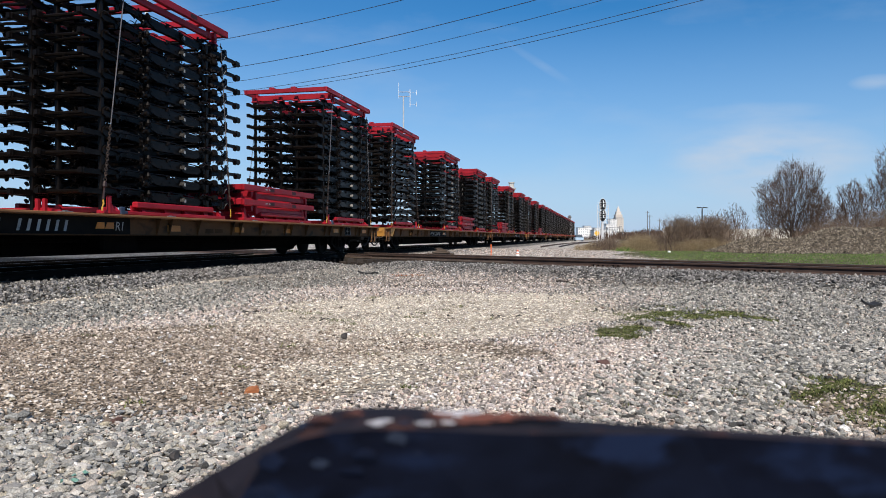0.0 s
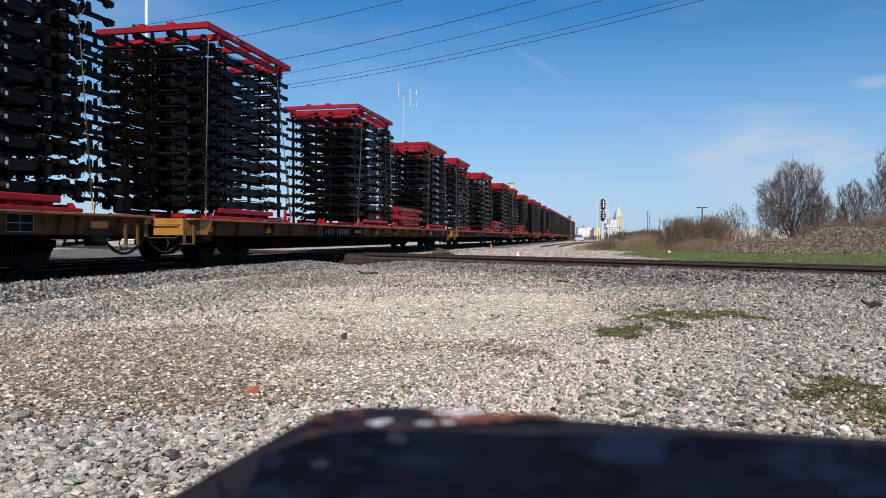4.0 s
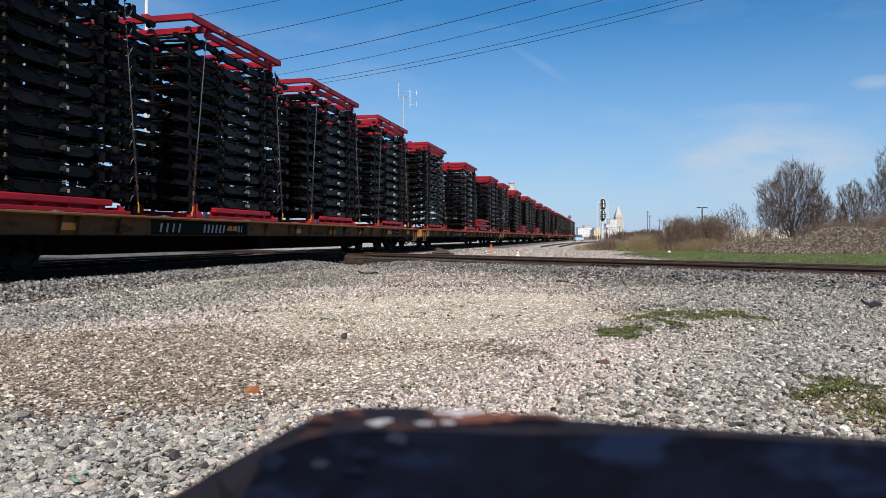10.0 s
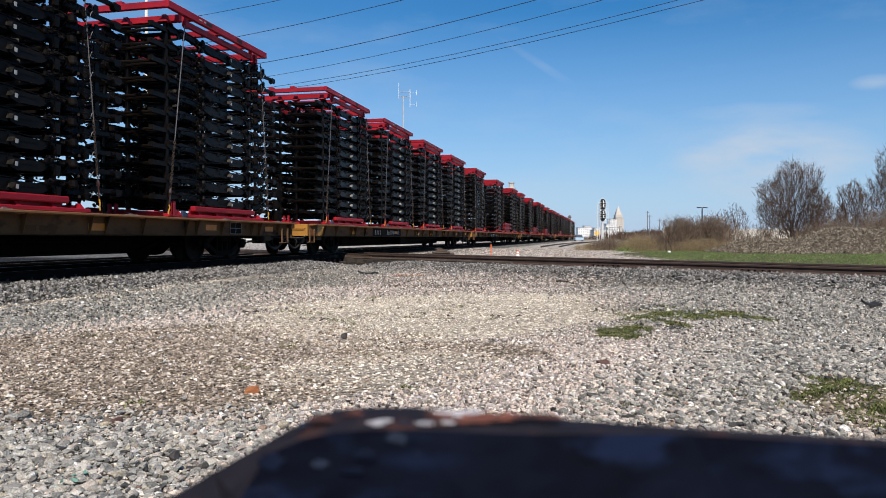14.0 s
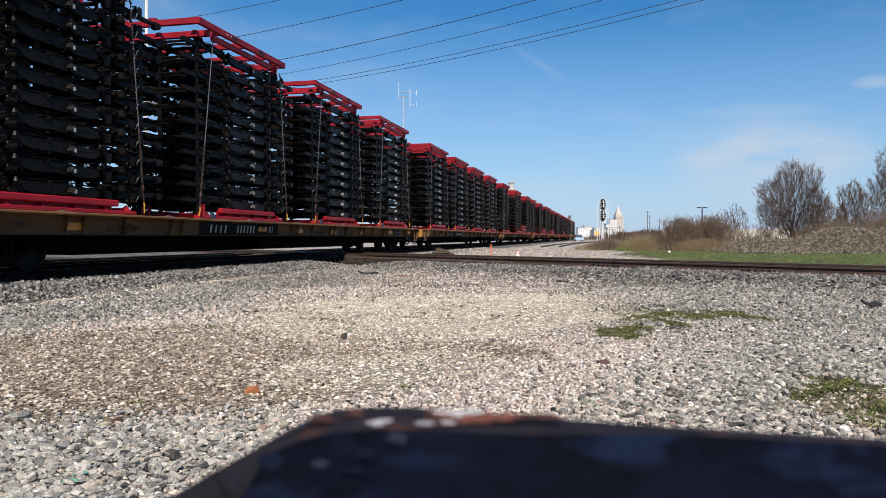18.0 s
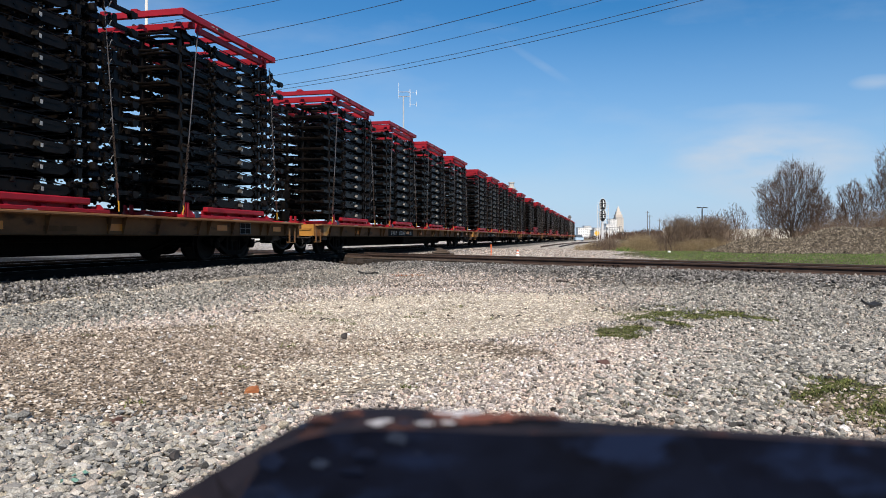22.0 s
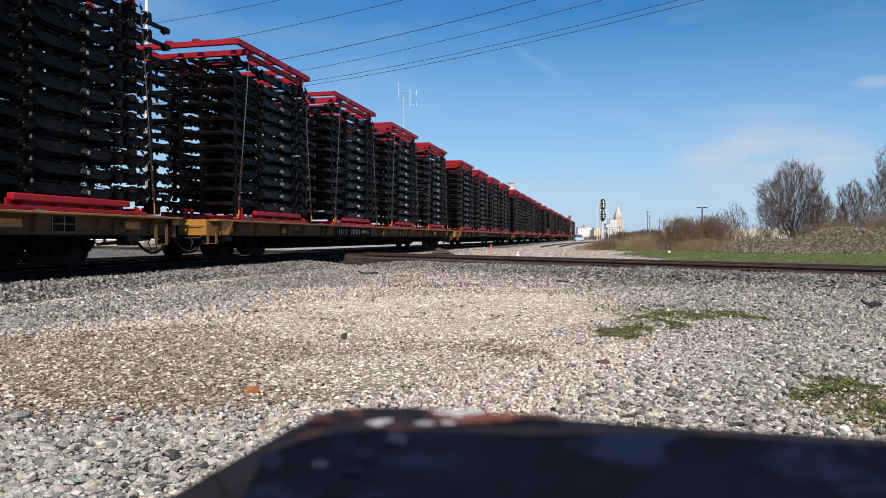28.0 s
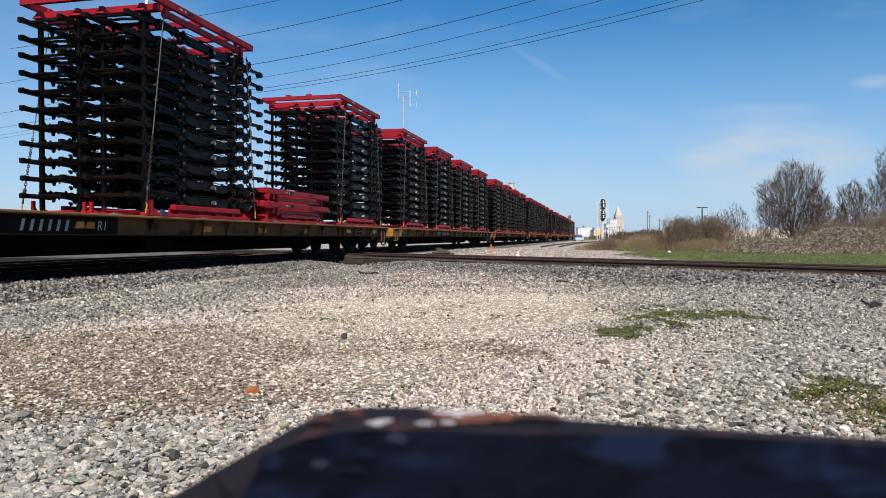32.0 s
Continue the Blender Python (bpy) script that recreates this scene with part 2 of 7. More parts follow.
# ---- mesh helpers ----
class Shape:
    """Gathers solid pieces, each with a material slot, into one mesh."""

    def __init__(self):
        self.v, self.f, self.s = [], [], []

    def add(self, verts, faces, slot=0, m=None):
        k = len(self.v)
        self.v += [tuple(m @ Vector(p)) for p in verts] if m else [tuple(p) for p in verts]
        self.f += [tuple(k + i for i in q) for q in faces]
        self.s += [slot] * len(faces)
        return self

    def box(self, c, size, slot=0, m=None):
        x, y, z = (a / 2 for a in size)
        vs = [(c[0] + i * x, c[1] + j * y, c[2] + k * z) for i in (-1, 1) for j in (-1, 1) for k in (-1, 1)]
        return self.add(vs, [(0, 1, 3, 2), (4, 6, 7, 5), (0, 4, 5, 1), (2, 3, 7, 6), (0, 2, 6, 4), (1, 5, 7, 3)], slot, m)

    def cbox(self, c, size, b=0.01, slot=0, m=None):
        """A box with chamfered edges."""
        h = [a / 2 for a in size]
        b = min(b, min(h) * 0.6)
        vs, at = [], {}
        for i in (-1, 1):
            for j in (-1, 1):
                for k in (-1, 1):
                    s = (i, j, k)
                    for ax in range(3):
                        at[s, ax] = len(vs)
                        vs.append(tuple(c[q] + s[q] * (h[q] - (0 if q == ax else b)) for q in range(3)))
        fs = []
        for ax in range(3):
            u, w = [q for q in range(3) if q != ax]
            for d in (-1, 1):
                ring = []
                for p, q in ((-1, -1), (1, -1), (1, 1), (-1, 1)):
                    s = [0, 0, 0]
                    s[ax], s[u], s[w] = d, p, q
                    ring.append(at[tuple(s), ax])
                fs.append(ring if (d > 0) == (ax != 1) else ring[::-1])
            for p in (-1, 1):
                for q in (-1, 1):
                    e = []
                    for d, first, second in ((-1, u, w), (1, w, u)):
                        s = [0, 0, 0]
                        s[ax], s[u], s[w] = d, p, q
                        e += [at[tuple(s), first], at[tuple(s), second]]
                    fs.append(e if p * q * (1 if ax != 1 else -1) > 0 else e[::-1])
        for i in (-1, 1):
            for j in (-1, 1):
                for k in (-1, 1):
                    t = [at[(i, j, k), q] for q in range(3)]
                    fs.append(t if i * j * k > 0 else t[::-1])
        return self.add(vs, fs, slot, m)

    def tube(self, pts, r, n=8, slot=0, closed=False, caps=True):
        """A round bar along points; r may be one radius or one for each point."""
        pts = [Vector(p) for p in pts]
        rs = r if isinstance(r, (list, tuple)) else [r] * len(pts)
        vs, fs, cnt = [], [], len(pts)
        up = None
        for i, p in enumerate(pts):
            a, b = pts[(i - 1) % cnt if closed else max(i - 1, 0)], pts[(i + 1) % cnt if closed else min(i + 1, cnt - 1)]
            d = (b - a).normalized() if (b - a).length > 1e-9 else Vector((0, 0, 1))
            if up is None:
                up = d.orthogonal().normalized()
            up = (up - d * up.dot(d))
            up = up.normalized() if up.length > 1e-6 else d.orthogonal().normalized()
            w = d.cross(up)
            vs += [p + (up * math.cos(2 * math.pi * k / n) + w * math.sin(2 * math.pi * k / n)) * rs[i] for k in range(n)]
        for i in range(cnt if closed else cnt - 1):
            j = (i + 1) % cnt
            fs += [(i * n + k, i * n + (k + 1) % n, j * n + (k + 1) % n, j * n + k) for k in range(n)]
        if caps and not closed:
            fs += [tuple(range(n))[::-1], tuple(range((cnt - 1) * n, cnt * n))]
        return self.add(vs, fs, slot)

    def lathe(self, c, axis, profile, n=20, slot=0):
        """A turned body: profile of (along the axis, radius)."""
        axis = Vector(axis).normalized()
        u = axis.orthogonal().normalized()
        w = axis.cross(u)
        vs, fs, cnt = [], [], len(profile)
        for a, r in profile:
            vs += [Vector(c) + axis * a + (u * math.cos(2 * math.pi * k / n) + w * math.sin(2 * math.pi * k / n)) * r for k in range(n)]
        for i in range(cnt - 1):
            fs += [(i * n + k, i * n + (k + 1) % n, (i + 1) * n + (k + 1) % n, (i + 1) * n + k) for k in range(n)]
        fs += [tuple(range(n))[::-1], tuple(range((cnt - 1) * n, cnt * n))]
        return self.add(vs, fs, slot)

    def loft(self, rings, slot=0):
        """A body through rings of points, all of one count."""
        n = len(rings[0])
        vs, fs = [p for r in rings for p in r], []
        for i in range(len(rings) - 1):
            fs += [(i * n + k, i * n + (k + 1) % n, (i + 1) * n + (k + 1) % n, (i + 1) * n + k) for k in range(n)]
        fs += [tuple(range(n))[::-1], tuple(range((len(rings) - 1) * n, len(rings) * n))]
        return self.add(vs, fs, slot)

    def plate(self, outline, x0, x1, slot=0):
        """A flat plate: an outline of (y, z), thick from x0 to x1."""
        n = len(outline)
        vs = [(x, y, z) for x in (x0, x1) for y, z in outline]
        return self.add(vs, [tuple(range(n)), tuple(range(n, 2 * n))[::-1]] + [(k, (k + 1) % n, n + (k + 1) % n, n + k) for k in range(n)], slot)

    def bar(self, secs, slot=0):
        """A rectangular bar along y: sections of (y, x, z, width, height)."""
        return self.loft([[(x - w / 2, y, z - h / 2), (x + w / 2, y, z - h / 2), (x + w / 2, y, z + h / 2), (x - w / 2, y, z + h / 2)]
                          for y, x, z, w, h in secs], slot)

    def mesh(self, name, mats, smooth=False):
        me = bpy.data.meshes.new(name)
        me.from_pydata(self.v, [], self.f)
        for m in (mats if isinstance(mats, (list, tuple)) else [mats]):
            me.materials.append(m)
        me.polygons.foreach_set("material_index", self.s)
        if smooth:
            me.polygons.foreach_set("use_smooth", [True] * len(me.polygons))
        bm = bmesh.new()
        bm.from_mesh(me)
        bmesh.ops.recalc_face_normals(bm, faces=bm.faces)
        bm.to_mesh(me)
        bm.free()
        me.update()
        return me


def part(name, me, parent, m=None, label=""):
    ob = new(name, me)
    ob.parent = parent
    if m is not None:
        ob.matrix_basis = m
    return tagged(ob, label)


def thing(name, label, category, me=None, m=None, group="", kind=""):
    ob = new(name, me)
    if m is not None:
        ob.matrix_basis = m
    return tagged(ob, label, category, group, kind)


def grid_mesh(name, xs, ys, height, mat, attrs=None):
    xs, ys = np.asarray(xs, float), np.asarray(ys, float)
    X, Y = np.meshgrid(xs, ys)
    Z = height(X, Y)
    nx, ny = len(xs), len(ys)
    v = np.stack([X, Y, Z], -1).reshape(-1, 3)
    i = np.arange(nx * ny).reshape(ny, nx)
    q = np.stack([i[:-1, :-1], i[:-1, 1:], i[1:, 1:], i[1:, :-1]], -1).reshape(-1, 4)
    me = raw_mesh(name, v, q, mat)
    for key, fn in (attrs or {}).items():
        at = me.attributes.new(key, "FLOAT", "POINT")
        at.data.foreach_set("value", np.clip(fn(v[:, 0], v[:, 1]), 0, 1).astype(np.float32))
    return me


def raw_mesh(name, v, q, mat, smooth=True):
    me = bpy.data.meshes.new(name)
    v, q = np.asarray(v, np.float32), np.asarray(q, np.int32)
    n = q.shape[1]
    me.vertices.add(len(v))
    me.vertices.foreach_set("co", v.ravel())
    me.loops.add(q.size)
    me.loops.foreach_set("vertex_index", q.ravel())
    me.polygons.add(len(q))
    me.polygons.foreach_set("loop_start", np.arange(0, q.size, n, dtype=np.int32))
    me.polygons.foreach_set("use_smooth", np.full(len(q), smooth))
    me.materials.append(mat)
    me.update(calc_edges=True)
    me.validate()
    return me


# ---- plan ----
TRACK_X = -10.43                      # centre line of the train's track; rail heads at z = 0
CURVE_Y, CURVE_R = 223.0, 400.0       # beyond this the track bends away to the left
GAUGE = 0.755                         # half the distance of the rail heads' centres
CROSS_P, CROSS_D = Vector((-3.57, 20.68, 0)), Vector((0.832, -0.555, 0))   # near rail of the crossing track and its direction
CROSS_N = Vector((0.555, 0.832, 0))
CROSS_MID = CROSS_P + CROSS_N * GAUGE


def on_track(y, side=0.0):
    """A point on the train's track at the distance y along it, and the heading there in radians."""
    if y <= CURVE_Y:
        return TRACK_X + side, y, 0.0
    a = (y - CURVE_Y) / CURVE_R
    return (TRACK_X - CURVE_R * (1 - math.cos(a)) + side * math.cos(a), CURVE_Y + CURVE_R * math.sin(a) + side * math.sin(a), a)


def smooth(a, b, x):
    t = np.clip((x - a) / (b - a), 0, 1)
    return t * t * (3 - 2 * t)


def wave(X, Y, s, k=0.0):
    return (np.sin(X * s * 1.3 + k) * np.sin(Y * s * 0.9 + 1.7 * k) + 0.6 * np.sin(X * s * 2.9 - Y * s * 2.1 + k)
            + 0.4 * np.sin(X * s * 5.3 + Y * s * 4.7 + 2 * k)) / 2.0


def timbered(X, Y):
    """Share of the strip before the crossing rail where long timbers lie bare."""
    run = (X - CROSS_P.x) * CROSS_D.x + (Y - CROSS_P.y) * CROSS_D.y
    return smooth(-2.4, -3.2, run) * smooth(-8.3, -7.7, run)


def ground_z(X, Y):
    X, Y = np.asarray(X, float), np.asarray(Y, float)
    dt = np.abs(X - TRACK_X) - 0.75
    dc = -((X - CROSS_P.x) * CROSS_N.x + (Y - CROSS_P.y) * CROSS_N.y)
    d = np.minimum(np.where(X > TRACK_X, dt, 99), np.where(dc > -0.8, np.maximum(dc, 0), np.maximum(-dc - 1.5, 0)))
    near = -0.16 - 0.21 * smooth(0.7, 4.2, d)
    run = (X - CROSS_P.x) * CROSS_D.x + (Y - CROSS_P.y) * CROSS_D.y
    near = near - (0.045 - 0.03 * smooth(2, 8, run)) * smooth(0.05, 0.15, dc) * (1 - smooth(0.6, 2.2, dc)) - timbered(X, Y) * 0.2 * smooth(0.1, 0.22, dc) * (1 - smooth(1.2, 3.5, dc))
    near = near - 0.07 * (1 - smooth(1.3, 1.42, np.abs(X - TRACK_X)))      # the ties of the main track lie bare
    z = np.where((dc > -0.8) & (X > TRACK_X), near, -0.16 - 0.1 * smooth(0.5, 3.0, np.minimum(dt, np.abs(dc + 0.75) - 0.75)))
    z = z + 0.018 * wave(X, Y, 1.1) * smooth(0.6, 2.0, d)
    far = smooth(250, 600, np.hypot(X, Y))
    return z * (1 - far) - 0.35 * far


def spot(X, Y, cx, cy, rx, ry, turn=0.0, edge=0.35, k=0.0):
    c, s = math.cos(radians(turn)), math.sin(radians(turn))
    u, v = (X - cx) * c + (Y - cy) * s, -(X - cx) * s + (Y - cy) * c
    r = np.sqrt((u / rx) ** 2 + (v / ry) ** 2) + 0.16 * wave(X, Y, 1.9, k)
    return 1 - smooth(1 - edge, 1 + edge, r)


def ridge(X, Y):
    """A narrow bank of pale dust left by wheels along the track's shoulder."""
    off = X + 7.18 + 0.10 * np.sin(Y * 0.55 + 0.4) + 0.05 * wave(X, Y, 1.7)
    return np.exp(-(off / 0.13) ** 2) * smooth(4.5, 6.5, Y) * (1 - smooth(15.0, 18.0, Y))


def seen(X, Y, right, ahead, rx, ry, turn=0.0, edge=0.35, k=0.0):
    """spot() with its middle in metres to the right of and ahead of the standpoint."""
    return spot(X, Y, right * 0.975 - ahead * 0.2216, right * 0.2216 + ahead * 0.975, rx, ry, 12.8 + turn, edge, k)


def beige(X, Y):
    return np.maximum(np.maximum(seen(X, Y, -0.1, 9.0, 2.5, 2.7, 0, 0.4, 1.0), 0.75 * seen(X, Y, -0.3, 5.0, 1.0, 0.9, 0, 0.6, 4.0)), np.maximum(0.9 * seen(X, Y, 0.9, 10.6, 1.9, 1.7, 0, 0.5, 2.0), 0.9 * ridge(X, Y)))


def brown(X, Y):
    return np.maximum(np.maximum(spot(X, Y, -3.85, 5.2, 2.7, 1.6, 28, 0.3, 3.0), 0.9 * spot(X, Y, -2.95, 3.8, 1.5, 0.8, 18, 0.4, 6.0)), np.maximum(0.8 * spot(X, Y, -1.75, 5.75, 1.6, 0.45, 0, 0.4, 5.0), 0.85 * seen(X, Y, 2.45, 3.75, 0.6, 0.62, 0, 0.6, 1.5)))


def yard_turf(X, Y):
    """Low grass in the yard's stone, in ragged patches."""
    a = np.maximum(seen(X, Y, 1.82, 6.98, 0.32, 0.6, -20, 0.5, 1.0), seen(X, Y, 3.1, 8.45, 0.88, 0.62, 0, 0.5, 2.0))
    a = np.maximum(a, np.maximum(seen(X, Y, 3.68, 8.15, 0.14, 0.45, 0, 0.5, 3.0), seen(X, Y, 2.5, 7.45, 0.13, 0.35, 0, 0.5, 3.5)))
    a = np.maximum(a, np.maximum(0.62 * seen(X, Y, 3.2, 9.5, 0.85, 0.3, 0, 0.6, 6.0), 0.8 * seen(X, Y, 2.25, 8.0, 0.3, 0.4, 0, 0.6, 7.0)))
    a = np.maximum(a, 0.85 * seen(X, Y, 2.6, 4.0, 0.55, 0.95, 0, 0.6, 4.0))
    a = np.clip(a * (0.72 + 0.5 * wave(X * 3, Y * 3, 2.3, 0.9) + 0.25 * wave(X * 9, Y * 9, 2.0, 0.3)) * 1.25, 0, 1)
    return np.maximum(a, np.maximum(0.7 * seen(X, Y, 1.78, 4.3, 0.07, 0.14, 0, 0.6, 5.0), 0.7 * seen(X, Y, 1.4, 4.2, 0.1, 0.14, 0, 0.6, 2.5)))


def turf(X, Y):
    a = yard_turf(X, Y)
    dc = (X - CROSS_P.x) * CROSS_N.x + (Y - CROSS_P.y) * CROSS_N.y
    right = X * 0.975 + Y * 0.2216
    ahead = -X * 0.2216 + Y * 0.975
    strip = smooth(4.2, 6.4, dc + 0.5 * wave(X, Y, 0.7)) * smooth(-0.9, 1.0, right - np.maximum(8.2, 0.25 * ahead) + 0.7 * wave(X, Y, 0.35, 2.0))
    back = smooth(-23.0, -26.0, X + 0.4 * wave(X, Y, 0.6)) * (1 - smooth(24.0, 32.0, Y))
    return np.maximum(np.maximum(a, strip * (X > TRACK_X + 5)), back * 0.9)


def darkrock(X, Y):
    dc = -((X - CROSS_P.x) * CROSS_N.x + (Y - CROSS_P.y) * CROSS_N.y)
    edge = np.abs(dc + 0.3) + 0.3 * wave(X, Y, 0.8)
    beside = X - TRACK_X - 0.75 + 0.25 * wave(X, Y, 0.9, 1.0)
    return np.maximum((1 - smooth(1.5, 4.2, edge)) * (X > TRACK_X), np.where(X > TRACK_X, 0.9 * (1 - smooth(2.05, 2.6, beside)), 0.95 * (1 - smooth(24.0, 32.0, TRACK_X - X + 2 * wave(X, Y, 0.2))) * (1 - smooth(36.0, 48.0, Y + 2 * wave(X, Y, 0.3)))))


def train_shade(X, Y):
    """The train's shade, with oil and brake dust, put into the ballast's colour between the rails; weaker on the ground
    beyond.
    """
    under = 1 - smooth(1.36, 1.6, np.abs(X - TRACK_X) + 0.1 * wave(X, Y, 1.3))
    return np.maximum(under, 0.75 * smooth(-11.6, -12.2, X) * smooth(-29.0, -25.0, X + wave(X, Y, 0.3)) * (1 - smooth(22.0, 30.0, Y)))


def ground_material():
    m = bpy.data.materials.new("gravel_ground")
    m.use_nodes = True
    n, l = m.node_tree.nodes, m.node_tree.links
    p = n["Principled BSDF"]
    co = n.new("ShaderNodeTexCoord")

    def attr(key):
        a = n.new("ShaderNodeAttribute")
        a.attribute_name = key
        return a.outputs["Fac"]

    def voro(scale):
        v = n.new("ShaderNodeTexVoronoi")
        v.inputs["Scale"].default_value = scale
        l.new(co.outputs["Object"], v.inputs["Vector"])
        return v

    def noise_tex(scale, detail=5.0):
        t = n.new("ShaderNodeTexNoise")
        t.inputs["Scale"].default_value, t.inputs["Detail"].default_value = scale, detail
        l.new(co.outputs["Object"], t.inputs["Vector"])
        return t

    def ramp(src, stops):
        r = n.new("ShaderNodeValToRGB")
        e = r.color_ramp.elements
        while len(e) < len(stops):
            e.new(0.5)
        for k, (at, c) in zip(e, stops):
            k.position, k.color = at, rgb(c)
        l.new(src, r.inputs["Fac"])
        return r.outputs["Color"]

    def mix(fac, a, b):
        x = n.new("ShaderNodeMixRGB")
        l.new(fac, x.inputs["Fac"])
        l.new(a, x.inputs["Color1"])
        l.new(b, x.inputs["Color2"])
        return x.outputs["Color"]

    def broken(key, amount=0.5, scale=6.0):
        """A zone's mask with its edge broken up by noise."""
        t, a, s = noise_tex(scale, 6.0), n.new("ShaderNodeMath"), n.new("ShaderNodeMapRange")
        a.operation = "MULTIPLY_ADD"
        l.new(t.outputs["Fac"], a.inputs[0])
        a.inputs[1].default_value = amount
        l.new(attr(key), a.inputs[2])
        s.inputs["From Min"].default_value, s.inputs["From Max"].default_value = 0.35 + amount / 2, 0.65 + amount / 2
        l.new(a.outputs[0], s.inputs["Value"])
        return s.outputs["Result"]

    v1, v2 = voro(21.0), voro(60.0)
    sep = n.new("ShaderNodeSeparateColor")
    l.new(v1.outputs["Color"], sep.inputs["Color"])
    sep2 = n.new("ShaderNodeSeparateColor")
    l.new(v2.outputs["Color"], sep2.inputs["Color"])
    rock = ramp(sep.outputs[0], [(0.0, (0.18, 0.163, 0.145)), (0.3, (0.4, 0.365, 0.33)), (0.65, (0.6, 0.55, 0.495)), (1.0, (0.8, 0.745, 0.68))])
    dark = ramp(sep.outputs[0], [(0.0, (0.05, 0.048, 0.046)), (0.4, (0.14, 0.134, 0.127)), (0.8, (0.25, 0.238, 0.226)), (1.0, (0.4, 0.38, 0.36))])
    fine_b = ramp(sep2.outputs[0], [(0.0, (0.34, 0.295, 0.24)), (0.5, (0.6, 0.53, 0.435)), (1.0, (0.78, 0.71, 0.6))])
    fine_r = ramp(sep2.outputs[0], [(0.0, (0.16, 0.127, 0.094)), (0.5, (0.34, 0.28, 0.215)), (1.0, (0.56, 0.48, 0.385))])
    grass = ramp(noise_tex(9.0, 6.0).outputs["Fac"], [(0.3, (0.05, 0.042, 0.022)), (0.46, (0.10, 0.11, 0.035)), (0.6, (0.22, 0.2, 0.11)), (0.7, (0.36, 0.33, 0.27))])
    c = mix(broken("darkrock", 0.4, 3.0), rock, dark)
    # ballast tone with the shade under the train painted in
    shaded_ballast = ramp(sep.outputs[0], [(0.0, (0.004, 0.0036, 0.0033)), (0.6, (0.014, 0.0125, 0.011)), (1.0, (0.05, 0.045, 0.04))])
    c = mix(broken("train_shade", 0.3, 3.0), c, shaded_ballast)
    c = mix(broken("brown", 0.5, 5.0), c, fine_r)
    c = mix(broken("beige", 0.5, 5.0), c, fine_b)
    c = mix(broken("turf", 0.7, 5.0), c, grass)
    far = ramp(noise_tex(0.02, 6.0).outputs["Fac"], [(0.3, (0.16, 0.14, 0.09)), (0.7, (0.25, 0.22, 0.15))])
    c = mix(attr("distant"), c, far)
    # shade in the gaps between loose stones, multiplied into the ground colour
    gap_tone = n.new("ShaderNodeMixRGB")
    gap_tone.blend_type = "MULTIPLY"
    gap_tone.inputs["Color2"].default_value = (0.30, 0.27, 0.235, 1)
    l.new(attr("gap_shade"), gap_tone.inputs["Fac"])
    l.new(c, gap_tone.inputs["Color1"])
    c = gap_tone.outputs["Color"]
    blot, mul = noise_tex(1.2, 5.0), n.new("ShaderNodeMixRGB")
    mul.blend_type, mul.inputs["Fac"].default_value = "MULTIPLY", 1.0
    bl = ramp(blot.outputs["Fac"], [(0.3, (0.72, 0.7, 0.67)), (0.7, (1.12, 1.12, 1.1))])
    l.new(c, mul.inputs["Color1"])
    l.new(bl, mul.inputs["Color2"])
    l.new(mul.outputs["Color"], p.inputs["Base Color"])
    p.inputs["Roughness"].default_value = 0.92
    p.inputs["Specular IOR Level"].default_value = 0.2
    hs, b = n.new("ShaderNodeMath"), n.new("ShaderNodeBump")
    hs.operation = "MULTIPLY_ADD"
    hs.inputs[1].default_value = 0.35
    l.new(v2.outputs["Distance"], hs.inputs[0])
    l.new(v1.outputs["Distance"], hs.inputs[2])
    b.invert = True
    b.inputs["Strength"].default_value, b.inputs["Distance"].default_value = 1.0, 0.045
    l.new(hs.outputs[0], b.inputs["Height"])
    l.new(b.outputs["Normal"], p.inputs["Normal"])
    return m


M_GROUND = ground_material()


def steps(*runs):
    """Grid lines from runs of (start, end, step)."""
    out = []
    for a, b, s in runs:
        out += list(np.arange(a, b, s))
    return out + [runs[-1][1]]


gx = steps((-3000, -400, 325), (-400, -60, 20), (-60, -12, 2), (-12, 10, 0.12), (10, 60, 2), (60, 400, 20), (400, 3000, 325))
gy = steps((-900, -60, 120), (-60, -4, 4), (-4, 26, 0.12), (26, 60, 1), (60, 400, 10), (400, 4000, 300))
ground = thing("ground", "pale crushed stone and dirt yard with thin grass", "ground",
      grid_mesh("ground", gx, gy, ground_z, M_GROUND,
                # gap darkening fades with distance and over grit, brown dirt and turf
                {"gap_shade": lambda X, Y: (1 - smooth(12, 24, np.hypot(X, Y))) * (0.45 + 0.55 * smooth(0.75, 1.3, (Y * 0.975 - X * 0.2216) / (np.abs(X * 0.975 + Y * 0.2216) + 0.6)) * smooth(0.8, 2.3, Y * 0.975 - X * 0.2216)) * (1 - 0.75 * beige(X, Y)) * (1 - 0.85 * brown(X, Y)) * (1 - turf(X, Y)), "beige": beige, "brown": brown, "turf": turf, "darkrock": darkrock, "train_shade": train_shade,
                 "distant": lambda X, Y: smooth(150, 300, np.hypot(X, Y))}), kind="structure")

# ---- tracks ----


def rail_section(s=1.0):
    """Half outline of a rail, foot to head: (half width, height under the head's top)."""
    return [(0.07, -0.17), (0.07, -0.158), (0.02, -0.14), (0.009, -0.125), (0.009, -0.055), (0.034, -0.042), (0.036, -0.01), (0.03, 0.0)]


